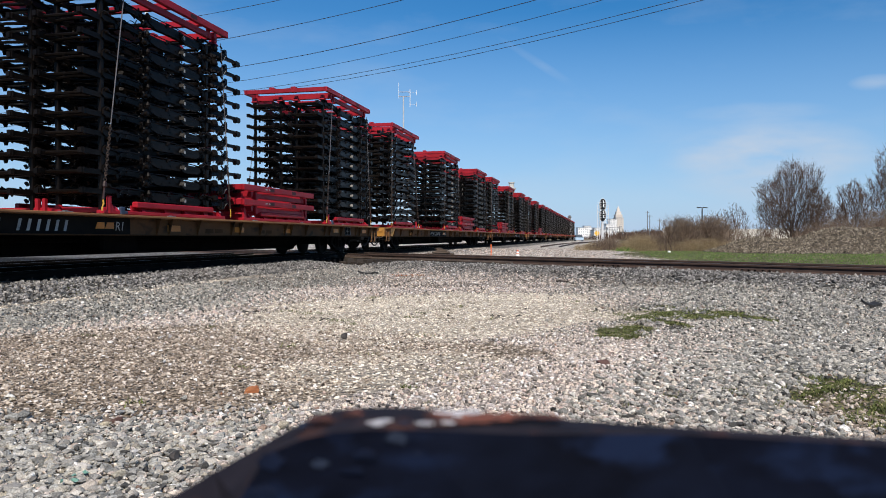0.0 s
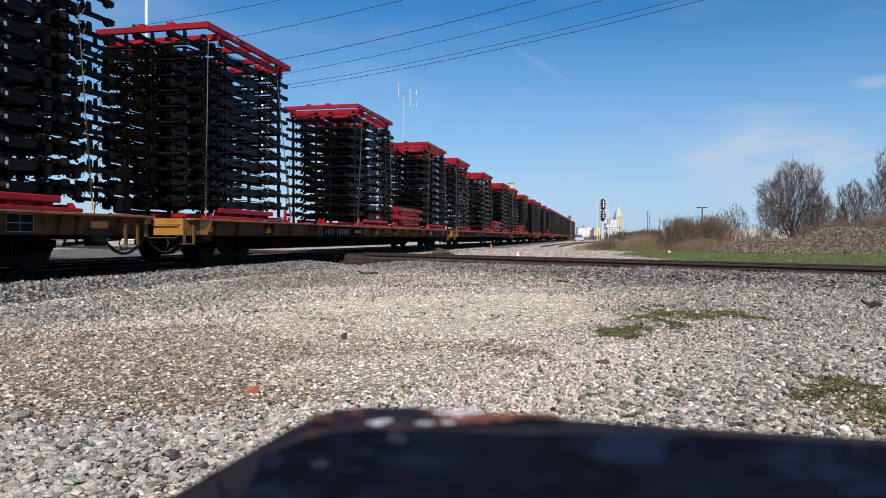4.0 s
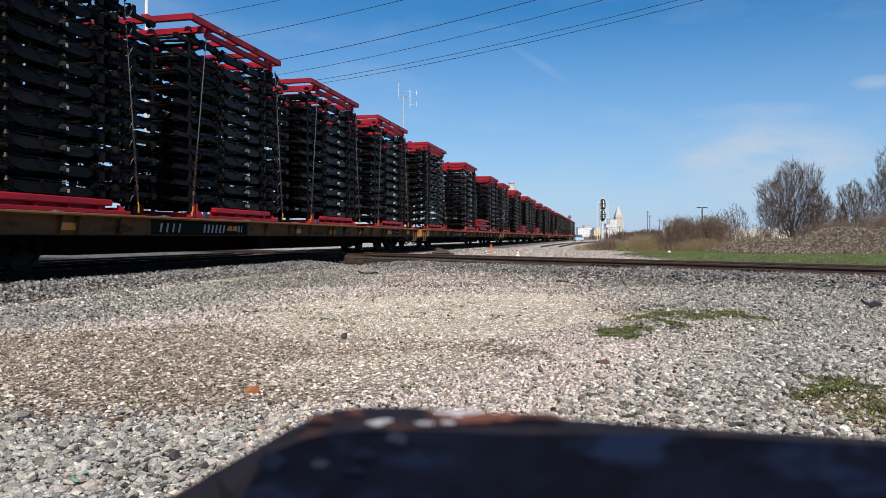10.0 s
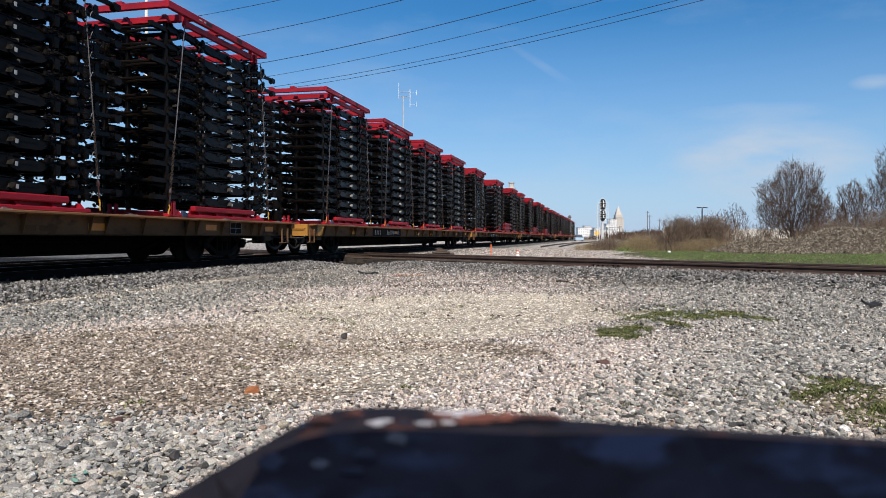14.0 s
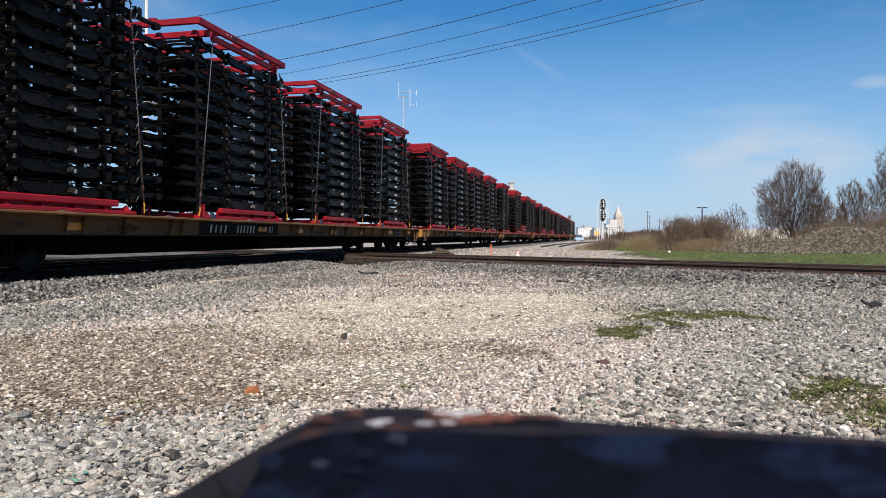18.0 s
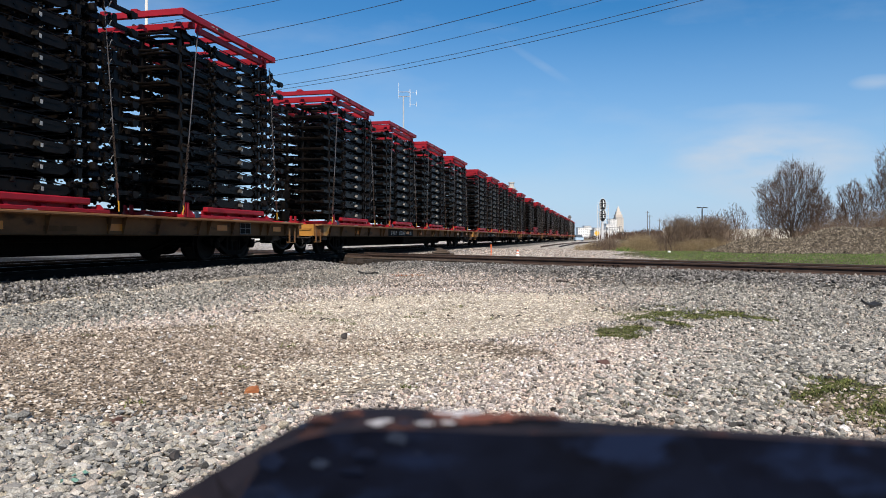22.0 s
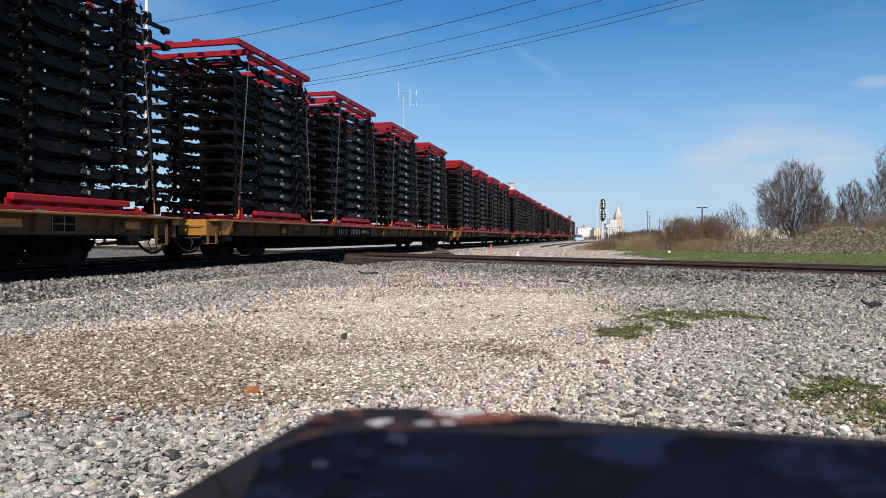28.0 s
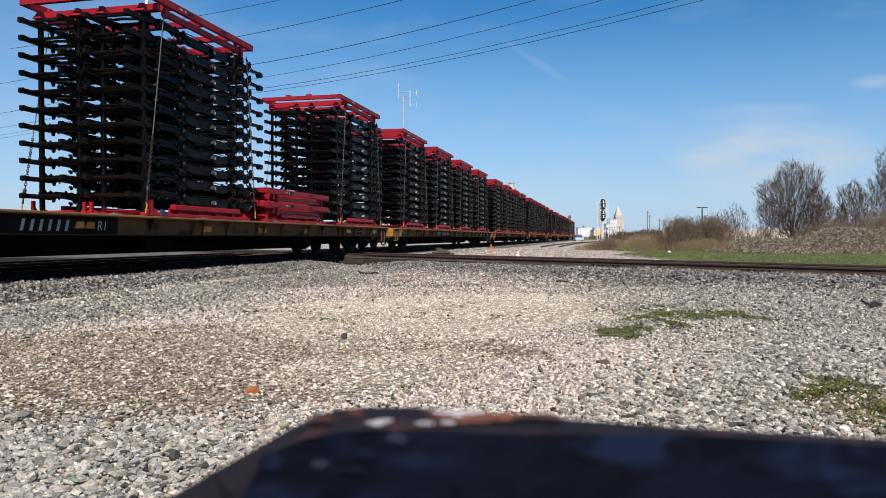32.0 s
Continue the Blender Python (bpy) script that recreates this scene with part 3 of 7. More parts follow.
def rail_mesh(path, name="rail", side=None):
    """A rail along points of (x, y, heading): rusty sides, bright head."""
    out = rail_section()
    ring = [(w, z) for w, z in out] + [(-w, z) for w, z in reversed(out)]
    sh = Shape()
    n = len(ring)
    vs = [(x + w * math.cos(a), y + w * math.sin(a), z) for x, y, a in path for w, z in ring]
    fs, sl = [], []
    for i in range(len(path) - 1):
        for k in range(n):
            fs.append((i * n + k, i * n + (k + 1) % n, (i + 1) * n + (k + 1) % n, (i + 1) * n + k))
            sl.append(1 if k == 7 else 0)
    fs += [tuple(range(n))[::-1], tuple(range((len(path) - 1) * n, len(path) * n))]
    sl += [0, 0]
    sh.v, sh.f, sh.s = vs, fs, sl
    return sh.mesh(name, [side or M_RAIL, M_RAILTOP])


def tie_mesh(seed, mat=M_TIE):
    rnd = random.Random(seed)
    sh = Shape()
    sh.cbox((0, 0, -0.09), (2.59, 0.22 + rnd.uniform(-0.01, 0.02), 0.18), 0.012)
    return sh.mesh("tie", mat)


TIES, SHADETIES = [tie_mesh(k) for k in range(4)], [tie_mesh(k, M_SHADETIE) for k in range(4)]
PLATE = Shape().box((0, 0, 0.009), (0.32, 0.18, 0.018)).cbox((0.1, 0.06, 0.03), (0.03, 0.03, 0.05), 0.006).cbox((-0.1, -0.06, 0.03), (0.03, 0.03, 0.05), 0.006).mesh("tie_plate", M_RAIL)


def track(name, label, rails, ties, lift=0.0, side=None, wood=None):
    t = thing(name, label, "railway track", kind="structure", m=pose(0, 0, lift))
    for r in rails:
        part("rail", rail_mesh(r, "rail", side), t)
    for i, (x, y, a) in enumerate(ties):
        tie = part("tie", (wood or TIES)[i % 4], t, pose(x, y, -0.166 + 0.004 * math.sin(i * 2.3), 0, 0, math.degrees(a) + math.sin(i * 1.7) * 0.8))
        if abs(y) < 40:
            for s in (-1, 1):
                part("tie_plate", PLATE, tie, pose(s * GAUGE, 0, 0))
    return t


along = [-60 + 4 * i for i in range(72)] + [228 + 6 * i for i in range(30)]
main_rails = [[(*on_track(y, s * GAUGE),) for y in along] for s in (-1, 1)]
track("track_main", "rusty steel rails on dark timber ties in ballast", main_rails, [on_track(-8 + 0.52 * i) for i in range(200)], 0.0, M_RAILDARK, SHADETIES)


def cross_at(u, v=0.0):
    p = CROSS_MID + CROSS_D * u + CROSS_N * v
    return p.x, p.y, math.atan2(-CROSS_D.x, CROSS_D.y)


CROSS_U = (TRACK_X - CROSS_MID.x) / CROSS_D.x       # where the two centre lines meet
cross_rails = [[cross_at(u, s * GAUGE) for u in (-60, -40, CROSS_U - 3, CROSS_U + 3, 5, 15, 30, 70)] for s in (-1, 1)]
track("track_crossing", "brown rusty rails on timber ties crossing the yard", cross_rails, [cross_at(-6 + 0.55 * i) for i in range(60)], -0.004)
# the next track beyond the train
track("track_far", "rusty rails of a siding in dark ballast",
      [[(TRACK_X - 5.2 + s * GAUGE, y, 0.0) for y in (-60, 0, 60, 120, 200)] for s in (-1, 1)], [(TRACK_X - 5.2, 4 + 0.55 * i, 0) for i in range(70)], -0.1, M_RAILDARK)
# the yard track that swings off to the other side
swing = [(-4.4 + 0.0 * i, 60 + 8 * i, 0.0) for i in range(3)]
for i in range(18):
    a = -0.012 * (i + 1)
    px_, py_, _ = swing[-1]
    swing.append((px_ - 8 * math.sin(a), py_ + 8 * math.cos(a), a))
track("track_yard", "worn rails curving away through pale ballast",
      [[(x + s * GAUGE * math.cos(a), y + s * GAUGE * math.sin(a), a) for x, y, a in swing] for s in (-1, 1)], [], -0.13)


# ---- railway wagons and their loads ----
DECK_Z = 1.006


def text_mesh(body, size, mat):
    c = bpy.data.curves.new("lettering", "FONT")
    c.body, c.size, c.extrude, c.shear = body, size, 0.001, 0.18
    o = new("lettering", c)
    dg = bpy.context.evaluated_depsgraph_get()
    me = bpy.data.meshes.new_from_object(o.evaluated_get(dg))
    bpy.data.objects.remove(o)
    me.materials.clear()
    me.materials.append(mat)
    return me


def sill_mesh(clear0, clear1):
    """One side: deck edge standing out over a recessed web, tapered gussets beneath it, bottom flange; no gussets on the lettered length."""
    sh = Shape()
    sh.cbox((-0.07, 13.87, -0.022), (0.205, 27.1, 0.044), 0.008, 1)
    sh.box((-0.16, 13.87, -0.2), (0.012, 27.1, 0.36))
    sh.cbox((-0.12, 13.87, -0.385), (0.09, 27.1, 0.022), 0.005, 2)
    bays = [0.98 + 1.5 * k for k in range(18)]
    for y in sorted(bays + [b + 0.42 for b in bays[::2]]):
        if not clear0 < y < clear1:
            sh.add([(-0.158, y - 0.008, -0.045), (-0.03, y - 0.008, -0.045), (-0.12, y - 0.008, -0.37), (-0.158, y - 0.008, -0.37),
                    (-0.158, y + 0.008, -0.045), (-0.03, y + 0.008, -0.045), (-0.12, y + 0.008, -0.37), (-0.158, y + 0.008, -0.37)],
                   [(0, 1, 2, 3), (4, 7, 6, 5), (0, 4, 5, 1), (1, 5, 6, 2), (2, 6, 7, 3), (3, 7, 4, 0)])
    return sh.mesh("side_sill", [M_TAN, M_DECK, M_DARKBROWN])


def deck_mesh():
    sh = Shape()
    sh.cbox((0, 13.84, -0.03), (2.98, 27.1, 0.05), 0.006)
    sh.box((0, 27.36, -0.2), (2.7, 0.03, 0.33), 1)
    for i in range(14):
        sh.box((0, 1.2 + 1.9 * i, -0.14), (2.7, 0.12, 0.17), 1)
    return sh.mesh("deck", [M_DECK, M_UNDER])


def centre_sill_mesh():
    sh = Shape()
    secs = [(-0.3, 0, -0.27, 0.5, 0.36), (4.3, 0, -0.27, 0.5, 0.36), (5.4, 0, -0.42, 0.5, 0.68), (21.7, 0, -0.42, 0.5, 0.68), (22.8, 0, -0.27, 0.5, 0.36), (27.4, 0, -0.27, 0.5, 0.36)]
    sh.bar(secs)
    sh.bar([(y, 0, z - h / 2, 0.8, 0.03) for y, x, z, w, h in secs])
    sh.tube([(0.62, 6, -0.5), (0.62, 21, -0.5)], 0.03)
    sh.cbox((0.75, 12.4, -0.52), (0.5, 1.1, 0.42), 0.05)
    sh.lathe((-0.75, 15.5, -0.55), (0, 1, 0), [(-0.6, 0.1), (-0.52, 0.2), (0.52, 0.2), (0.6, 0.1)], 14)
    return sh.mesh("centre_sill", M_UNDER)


def end_mesh():
    """The tapered end platform with its angled side plates, built for the rear; y runs inwards from the end."""
    sh = Shape()
    for s in (-1, 1):
        sh.loft([[(s * a0, y, -0.38), (s * a1, y, -0.38), (s * a1, y, -0.005), (s * a0, y, -0.005)] for y, a0, a1 in ((-0.02, 0.64, 1.34), (0.0, 0.62, 1.36), (0.06, 0.62, 1.36))])
        # angled plates take the darker sill paint, standing in for their shade
        sh.loft([[(s * a0, y, -0.375), (s * a1, y, -0.375), (s * a1, y, -0.008), (s * a0, y, -0.008)] for y, a0, a1 in ((0.062, 0.62, 1.355), (0.36, 0.62, 1.53), (0.41, 0.62, 1.53))], 1)
    sh.loft([[(-w, y, -0.40), (w, y, -0.40), (w, y, -0.06), (-w, y, -0.06)] for y, w in ((-0.46, 0.34), (-0.40, 0.42), (0.3, 0.55))], 2)
    for s in (-1, 1):
        sh.add([(s * 1.52, 0.42, -0.02), (s * 1.585, 0.86, -0.02), (s * 1.535, 0.70, -0.37), (s * 1.52, 0.42, -0.37),
                (s * 1.44, 0.42, -0.02), (s * 1.46, 0.86, -0.02), (s * 1.44, 0.70, -0.37), (s * 1.44, 0.42, -0.37)],
               [(0, 1, 2, 3), (4, 7, 6, 5), (0, 4, 5, 1), (1, 5, 6, 2), (2, 6, 7, 3), (3, 7, 4, 0)])
        sh.tube([(s * 0.62, -0.02, -0.13), (s * 0.66, -0.07, -0.14), (s * 1.26, -0.07, -0.14), (s * 1.30, -0.02, -0.13)], 0.012, 6)
    return sh.mesh("end_platform", [M_YELLOW, M_TAN, M_UNDER])


def step_mesh():
    """A hanging step: two flat straps, a rung and bolt heads."""
    sh = Shape()
    for y in (-0.19, 0.17):
        sh.plate([(y - 0.045, 0.0), (y + 0.045, 0.0), (y + 0.04, -0.42), (y - 0.035, -0.42)], -0.008, 0.008)
        for z in (-0.05, -0.13):
            sh.lathe((0.008, y, z), (1, 0, 0), [(0, 0.016), (0.014, 0.012)], 6)
    sh.cbox((-0.03, -0.01, -0.415), (0.08, 0.44, 0.022), 0.005)
    return sh.mesh("side_step", M_STEP)


def rule_meshes():
    """Thin white rules of a stencil box: upright, level."""
    return Shape().box((0, 0, 0), (0.004, 0.012, 0.28)).mesh("rule", M_FADED), Shape().box((0, 0, 0), (0.004, 0.56, 0.014)).mesh("rule", M_FADED)


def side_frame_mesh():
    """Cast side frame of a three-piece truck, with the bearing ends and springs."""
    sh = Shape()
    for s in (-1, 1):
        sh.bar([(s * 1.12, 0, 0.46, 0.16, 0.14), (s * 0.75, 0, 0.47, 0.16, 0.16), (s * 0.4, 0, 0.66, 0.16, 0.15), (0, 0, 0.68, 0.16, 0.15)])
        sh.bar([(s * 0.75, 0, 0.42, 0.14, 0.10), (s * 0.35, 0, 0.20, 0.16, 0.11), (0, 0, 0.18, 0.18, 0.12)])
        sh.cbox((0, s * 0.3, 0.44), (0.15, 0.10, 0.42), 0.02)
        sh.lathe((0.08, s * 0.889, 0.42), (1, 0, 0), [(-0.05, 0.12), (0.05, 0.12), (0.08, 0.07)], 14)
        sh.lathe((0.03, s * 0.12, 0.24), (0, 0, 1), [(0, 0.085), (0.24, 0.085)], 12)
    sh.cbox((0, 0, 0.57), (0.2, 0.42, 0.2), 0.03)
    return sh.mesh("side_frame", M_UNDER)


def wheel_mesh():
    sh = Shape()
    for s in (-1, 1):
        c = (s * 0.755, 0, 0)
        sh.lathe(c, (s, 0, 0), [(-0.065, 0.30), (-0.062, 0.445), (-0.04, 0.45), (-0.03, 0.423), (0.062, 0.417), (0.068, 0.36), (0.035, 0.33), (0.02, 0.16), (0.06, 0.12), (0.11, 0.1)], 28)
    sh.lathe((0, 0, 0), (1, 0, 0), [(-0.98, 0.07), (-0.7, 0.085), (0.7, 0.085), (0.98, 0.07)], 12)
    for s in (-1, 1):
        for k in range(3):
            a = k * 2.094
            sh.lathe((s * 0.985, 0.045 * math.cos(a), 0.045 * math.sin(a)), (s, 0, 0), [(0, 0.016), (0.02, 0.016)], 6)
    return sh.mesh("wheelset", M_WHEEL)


def coupler_mesh():
    sh = Shape()
    sh.cbox((0, -0.35, 0), (0.16, 0.9, 0.2), 0.03)
    sh.cbox((0.03, -0.86, 0), (0.34, 0.26, 0.28), 0.06)
    sh.cbox((-0.12, -1.0, 0), (0.1, 0.16, 0.26), 0.03)
    return sh.mesh("coupler", M_UNDER)


def hose_mesh():
    """A hose hanging in a wide shallow loop along the wagon's end."""
    pts = [(0.0, 0.75 - 1.25 * k / 14, -0.02 - 0.34 * math.sin(math.pi * k / 14) ** 0.8) for k in range(15)]
    sh = Shape().tube(pts, 0.03, 8)
    sh.cbox((0, 0.75, 0.02), (0.07, 0.1, 0.12), 0.02)
    sh.tube([(-0.1, 0.3, 0.05), (0.02, 0.25, -0.15), (0.02, 0.15, -0.3)], 0.012, 6)
    return sh.mesh("brake_hose", M_RUBBER, True)


def rigging_mesh():
    """Rods, levers and an uncoupling bar under a wagon end."""
    sh = Shape()
    sh.tube([(1.35, 0.02, 0.05), (1.3, -0.1, -0.02), (0.6, -0.12, -0.02), (0.2, -0.2, 0.02)], 0.016, 6)
    sh.tube([(0.9, 0.2, -0.05), (0.9, 1.7, -0.12)], 0.022, 6)
    sh.tube([(0.5, 0.1, -0.1), (0.55, 1.4, -0.16)], 0.02, 6)
    sh.cbox((0.75, 0.75, -0.08), (0.35, 0.3, 0.2), 0.03)
    sh.cbox((1.15, 1.25, -0.02), (0.25, 0.4, 0.16), 0.03)
    sh.tube([(1.2, 0.4, 0.02), (1.2, 0.42, -0.25), (1.0, 0.5, -0.28)], 0.014, 6)
    return sh.mesh("brake_rigging", M_RIGGING)


ME_RIG = rigging_mesh()
ME_DECK, ME_CENTRE, ME_END, ME_STEP, ME_RULES = deck_mesh(), centre_sill_mesh(), end_mesh(), step_mesh(), rule_meshes()
ME_BOX = Shape().box((0, 0, -0.2), (0.008, 0.56, 0.30)).mesh("stencil_box", M_PANEL)
ME_FRAME, ME_WHEELS, ME_COUPLER, ME_HOSE = side_frame_mesh(), wheel_mesh(), coupler_mesh(), hose_mesh()
ME_BOLSTER = Shape().cbox((0, 0, 0.56), (2.0, 0.36, 0.24), 0.04).lathe((0, 0, 0.66), (0, 0, 1), [(0, 0.2), (0.08, 0.2)], 14).mesh("bolster", M_UNDER)
ME_PANEL = Shape().box((0, 0, 0), (0.006, 4.0, 0.33)).mesh("stencil_panel", M_PANEL)
ME_REFL = Shape().cbox((0, 0, 0), (0.008, 0.46, 0.13), 0.002).mesh("reflector", M_REFLECT)
ME_HALF = Shape().plate([(-0.12, -0.06), (0.12, -0.06), (0.12, 0.06), (-0.06, 0.06)], -0.003, 0.003).mesh("reflector", M_REFLECT)
ME_LETTER = Shape().add([(0, -0.055, -0.12), (0, 0.005, -0.12), (0, 0.06, 0.07), (0, 0.0, 0.07), (-0.004, -0.055, -0.12), (-0.004, 0.005, -0.12), (-0.004, 0.06, 0.07), (-0.004, 0.0, 0.07)],
                        [(0, 1, 2, 3), (4, 7, 6, 5), (0, 4, 5, 1), (1, 5, 6, 2), (2, 6, 7, 3), (3, 7, 4, 0)]).mesh("stencil_bar", M_WHITE)
ME_SMALL, ME_CODE = Shape().box((0, 0, 0), (0.004, 0.34, 0.09)).mesh("stencil_bar", M_DARKBROWN), text_mesh("R1", 0.24, M_WHITE)
ME_BRAKE = Shape().cbox((0, 0, 0), (0.2, 0.34, 0.3), 0.03).cbox((0.02, -0.06, 0.3), (0.16, 0.22, 0.22), 0.03).lathe((0.1, -0.1, 0.62), (1, -0.3, 0), [(0, 0.13), (0.02, 0.15), (0.04, 0.13)], 14).cbox((0, 0.1, 0.4), (0.06, 0.06, 1.1), 0.01).cbox((0.0, 0.2, 0.1), (0.05, 0.3, 0.05), 0.01).mesh("brake_stand", M_UNDER)
ME_BRACKET = Shape().cbox((0, 0, 0.0), (0.16, 0.22, 0.04), 0.01).cbox((0, 0, 0.02), (0.05, 0.1, 0.03), 0.008).mesh("lashing_plate", M_CABLE)
ME_ENDPOST = Shape().cbox((-0.05, 0, -0.09), (0.14, 0.2, 0.17), 0.01).cbox((-0.08, 0.02, -0.28), (0.08, 0.12, 0.3), 0.01).lathe((0.02, -0.05, -0.07), (1, 0, 0), [(0, 0.02), (0.015, 0.014)], 6).lathe((0.02, 0.05, -0.07), (1, 0, 0), [(0, 0.02), (0.015, 0.014)], 6).mesh("end_post", M_TAN)
R_WHEEL, AXLES = 0.42, (2.95 - 0.889, 2.95 + 0.889, 24.2 - 0.889, 24.2 + 0.889)


def flatcar(label, at=8.2, mark=0.08, number=1.15, width=1.2, tag=2.97, code=3.5):
    """An 89-foot flatcar; y from the rear steps forward, z from the rail heads. at: where its lettered panel begins, and along it the marks' places."""
    car = thing("flatcar", label, "railroad flatcar", group="flatcars of the train")
    up = pose(0, 0, DECK_Z)
    part("deck", ME_DECK, car, up)
    part("centre_sill", ME_CENTRE, car, up, "deep near-black centre sill")
    me_sill = sill_mesh(at - 0.3, at + 4.0)
    for s in (1, -1):
        sill = part("side_sill", me_sill, car, up @ pose(1.55, 0, 0) if s > 0 else up @ pose(-1.55, 0, 0) @ Matrix.Diagonal((-1, 1, 1, 1)), "weathered yellow-brown side sill")
        part("stencil_panel", ME_PANEL, sill, pose(-0.15, at + 1.95, -0.205))
        for k in range(4):
            part("stencil_bar", ME_LETTER, sill, pose(-0.143, at + mark + 0.1 + 0.22 * k, -0.2), "white stencilled mark")
        for k in range(6):
            part("stencil_bar", ME_LETTER, sill, pose(-0.143, at + number + width * (k + 0.5) / 6, -0.2), "white stencilled number")
        part("lettering", ME_CODE, sill, pose(-0.143, at + code, -0.30, 90, 0, 90), "white stencilled letters")
        part("reflector", ME_HALF, sill, pose(-0.142, at + tag + 0.12, -0.21))
        part("reflector", ME_HALF, sill, pose(-0.142, at + tag + 0.38, -0.21))
        for y in (1.15, 4.2, 13.6, 16.4, 19.2, 23.05, 26.0):
            part("reflector", ME_REFL, sill, pose(-0.148, y, -0.24 if y < 20 else -0.2))
        for y in (5.2, 15.0, 17.6):
            for k in range(2):
                part("stencil_bar", ME_SMALL, sill, pose(-0.149, y + 0.42 * k, -0.28), "dark faded stencil")
        part("stencil_box", ME_BOX, sill, pose(-0.145, 24.18, 0), "black stencil box")
        for y, z in ((-0.27, None), (0.0, None), (0.27, None), (0, -0.06), (0, -0.2), (0, -0.34)):
            if s > 0:
                part("rule", ME_RULES[0 if z is None else 1], sill, pose(-0.139 if z is None else -0.137, 24.18 + y, -0.2 if z is None else z), "thin white rule")
        part("side_step", ME_STEP, sill, pose(-0.02, 26.74, -0.16), "rusty yellow-brown hanging step")
        part("end_post", ME_ENDPOST, sill, pose(0.0, 27.2, 0), "tan end plate with bolt heads")
    for y in (3.9, 6.9, 10.4, 13.4, 17.1, 20.1, 23.6, 26.5):
        for s in (-1, 1):
            part("lashing_plate", ME_BRACKET, car, up @ pose(s * 1.44, y, 0.0), "grey lashing plate")
    for end in (0, 1):
        f = pose(0, 0, 0) if not end else pose(0, 27.55, 0, 0, 0, 180)
        if not end:
            plat = part("end_platform", ME_END, car, up @ f @ pose(0, 0.2, 0), "yellow tapered end platform")
            for s in (-1, 1):
                part("side_step", ME_STEP, plat, pose(s * 1.52, 0.0, -0.16), "rusty yellow-brown hanging step")
        part("coupler", ME_COUPLER, car, up @ f @ pose(0, -0.05, -0.16), "dark knuckle coupler")
        part("brake_hose", ME_HOSE, car, up @ f @ pose(0.95 if not end else -0.95, 0.0 if not end else 0.15, -0.40), "looped black rubber hose")
        part("brake_rigging", ME_RIG, car, up @ f @ (pose(0, 0.1, -0.42) if not end else pose(0, 0.1, -0.42) @ Matrix.Diagonal((-1, 1, 1, 1))), "dark brake rods and levers")
    part("brake_stand", ME_BRAKE, car, up @ pose(1.2, 26.9, 0.2), "brake stand with hand wheel")
    for c in (2.95, 24.2):
        part("bolster", ME_BOLSTER, car, pose(0, c, 0))
        for s in (-1, 1):
            part("side_frame", ME_FRAME, car, pose(s * 0.99, c, 0), "cast truck side frame")
    for y in AXLES:
        part("wheelset", ME_WHEELS, car, pose(0, y, R_WHEEL), "rolled steel wheels on an axle")
    return car


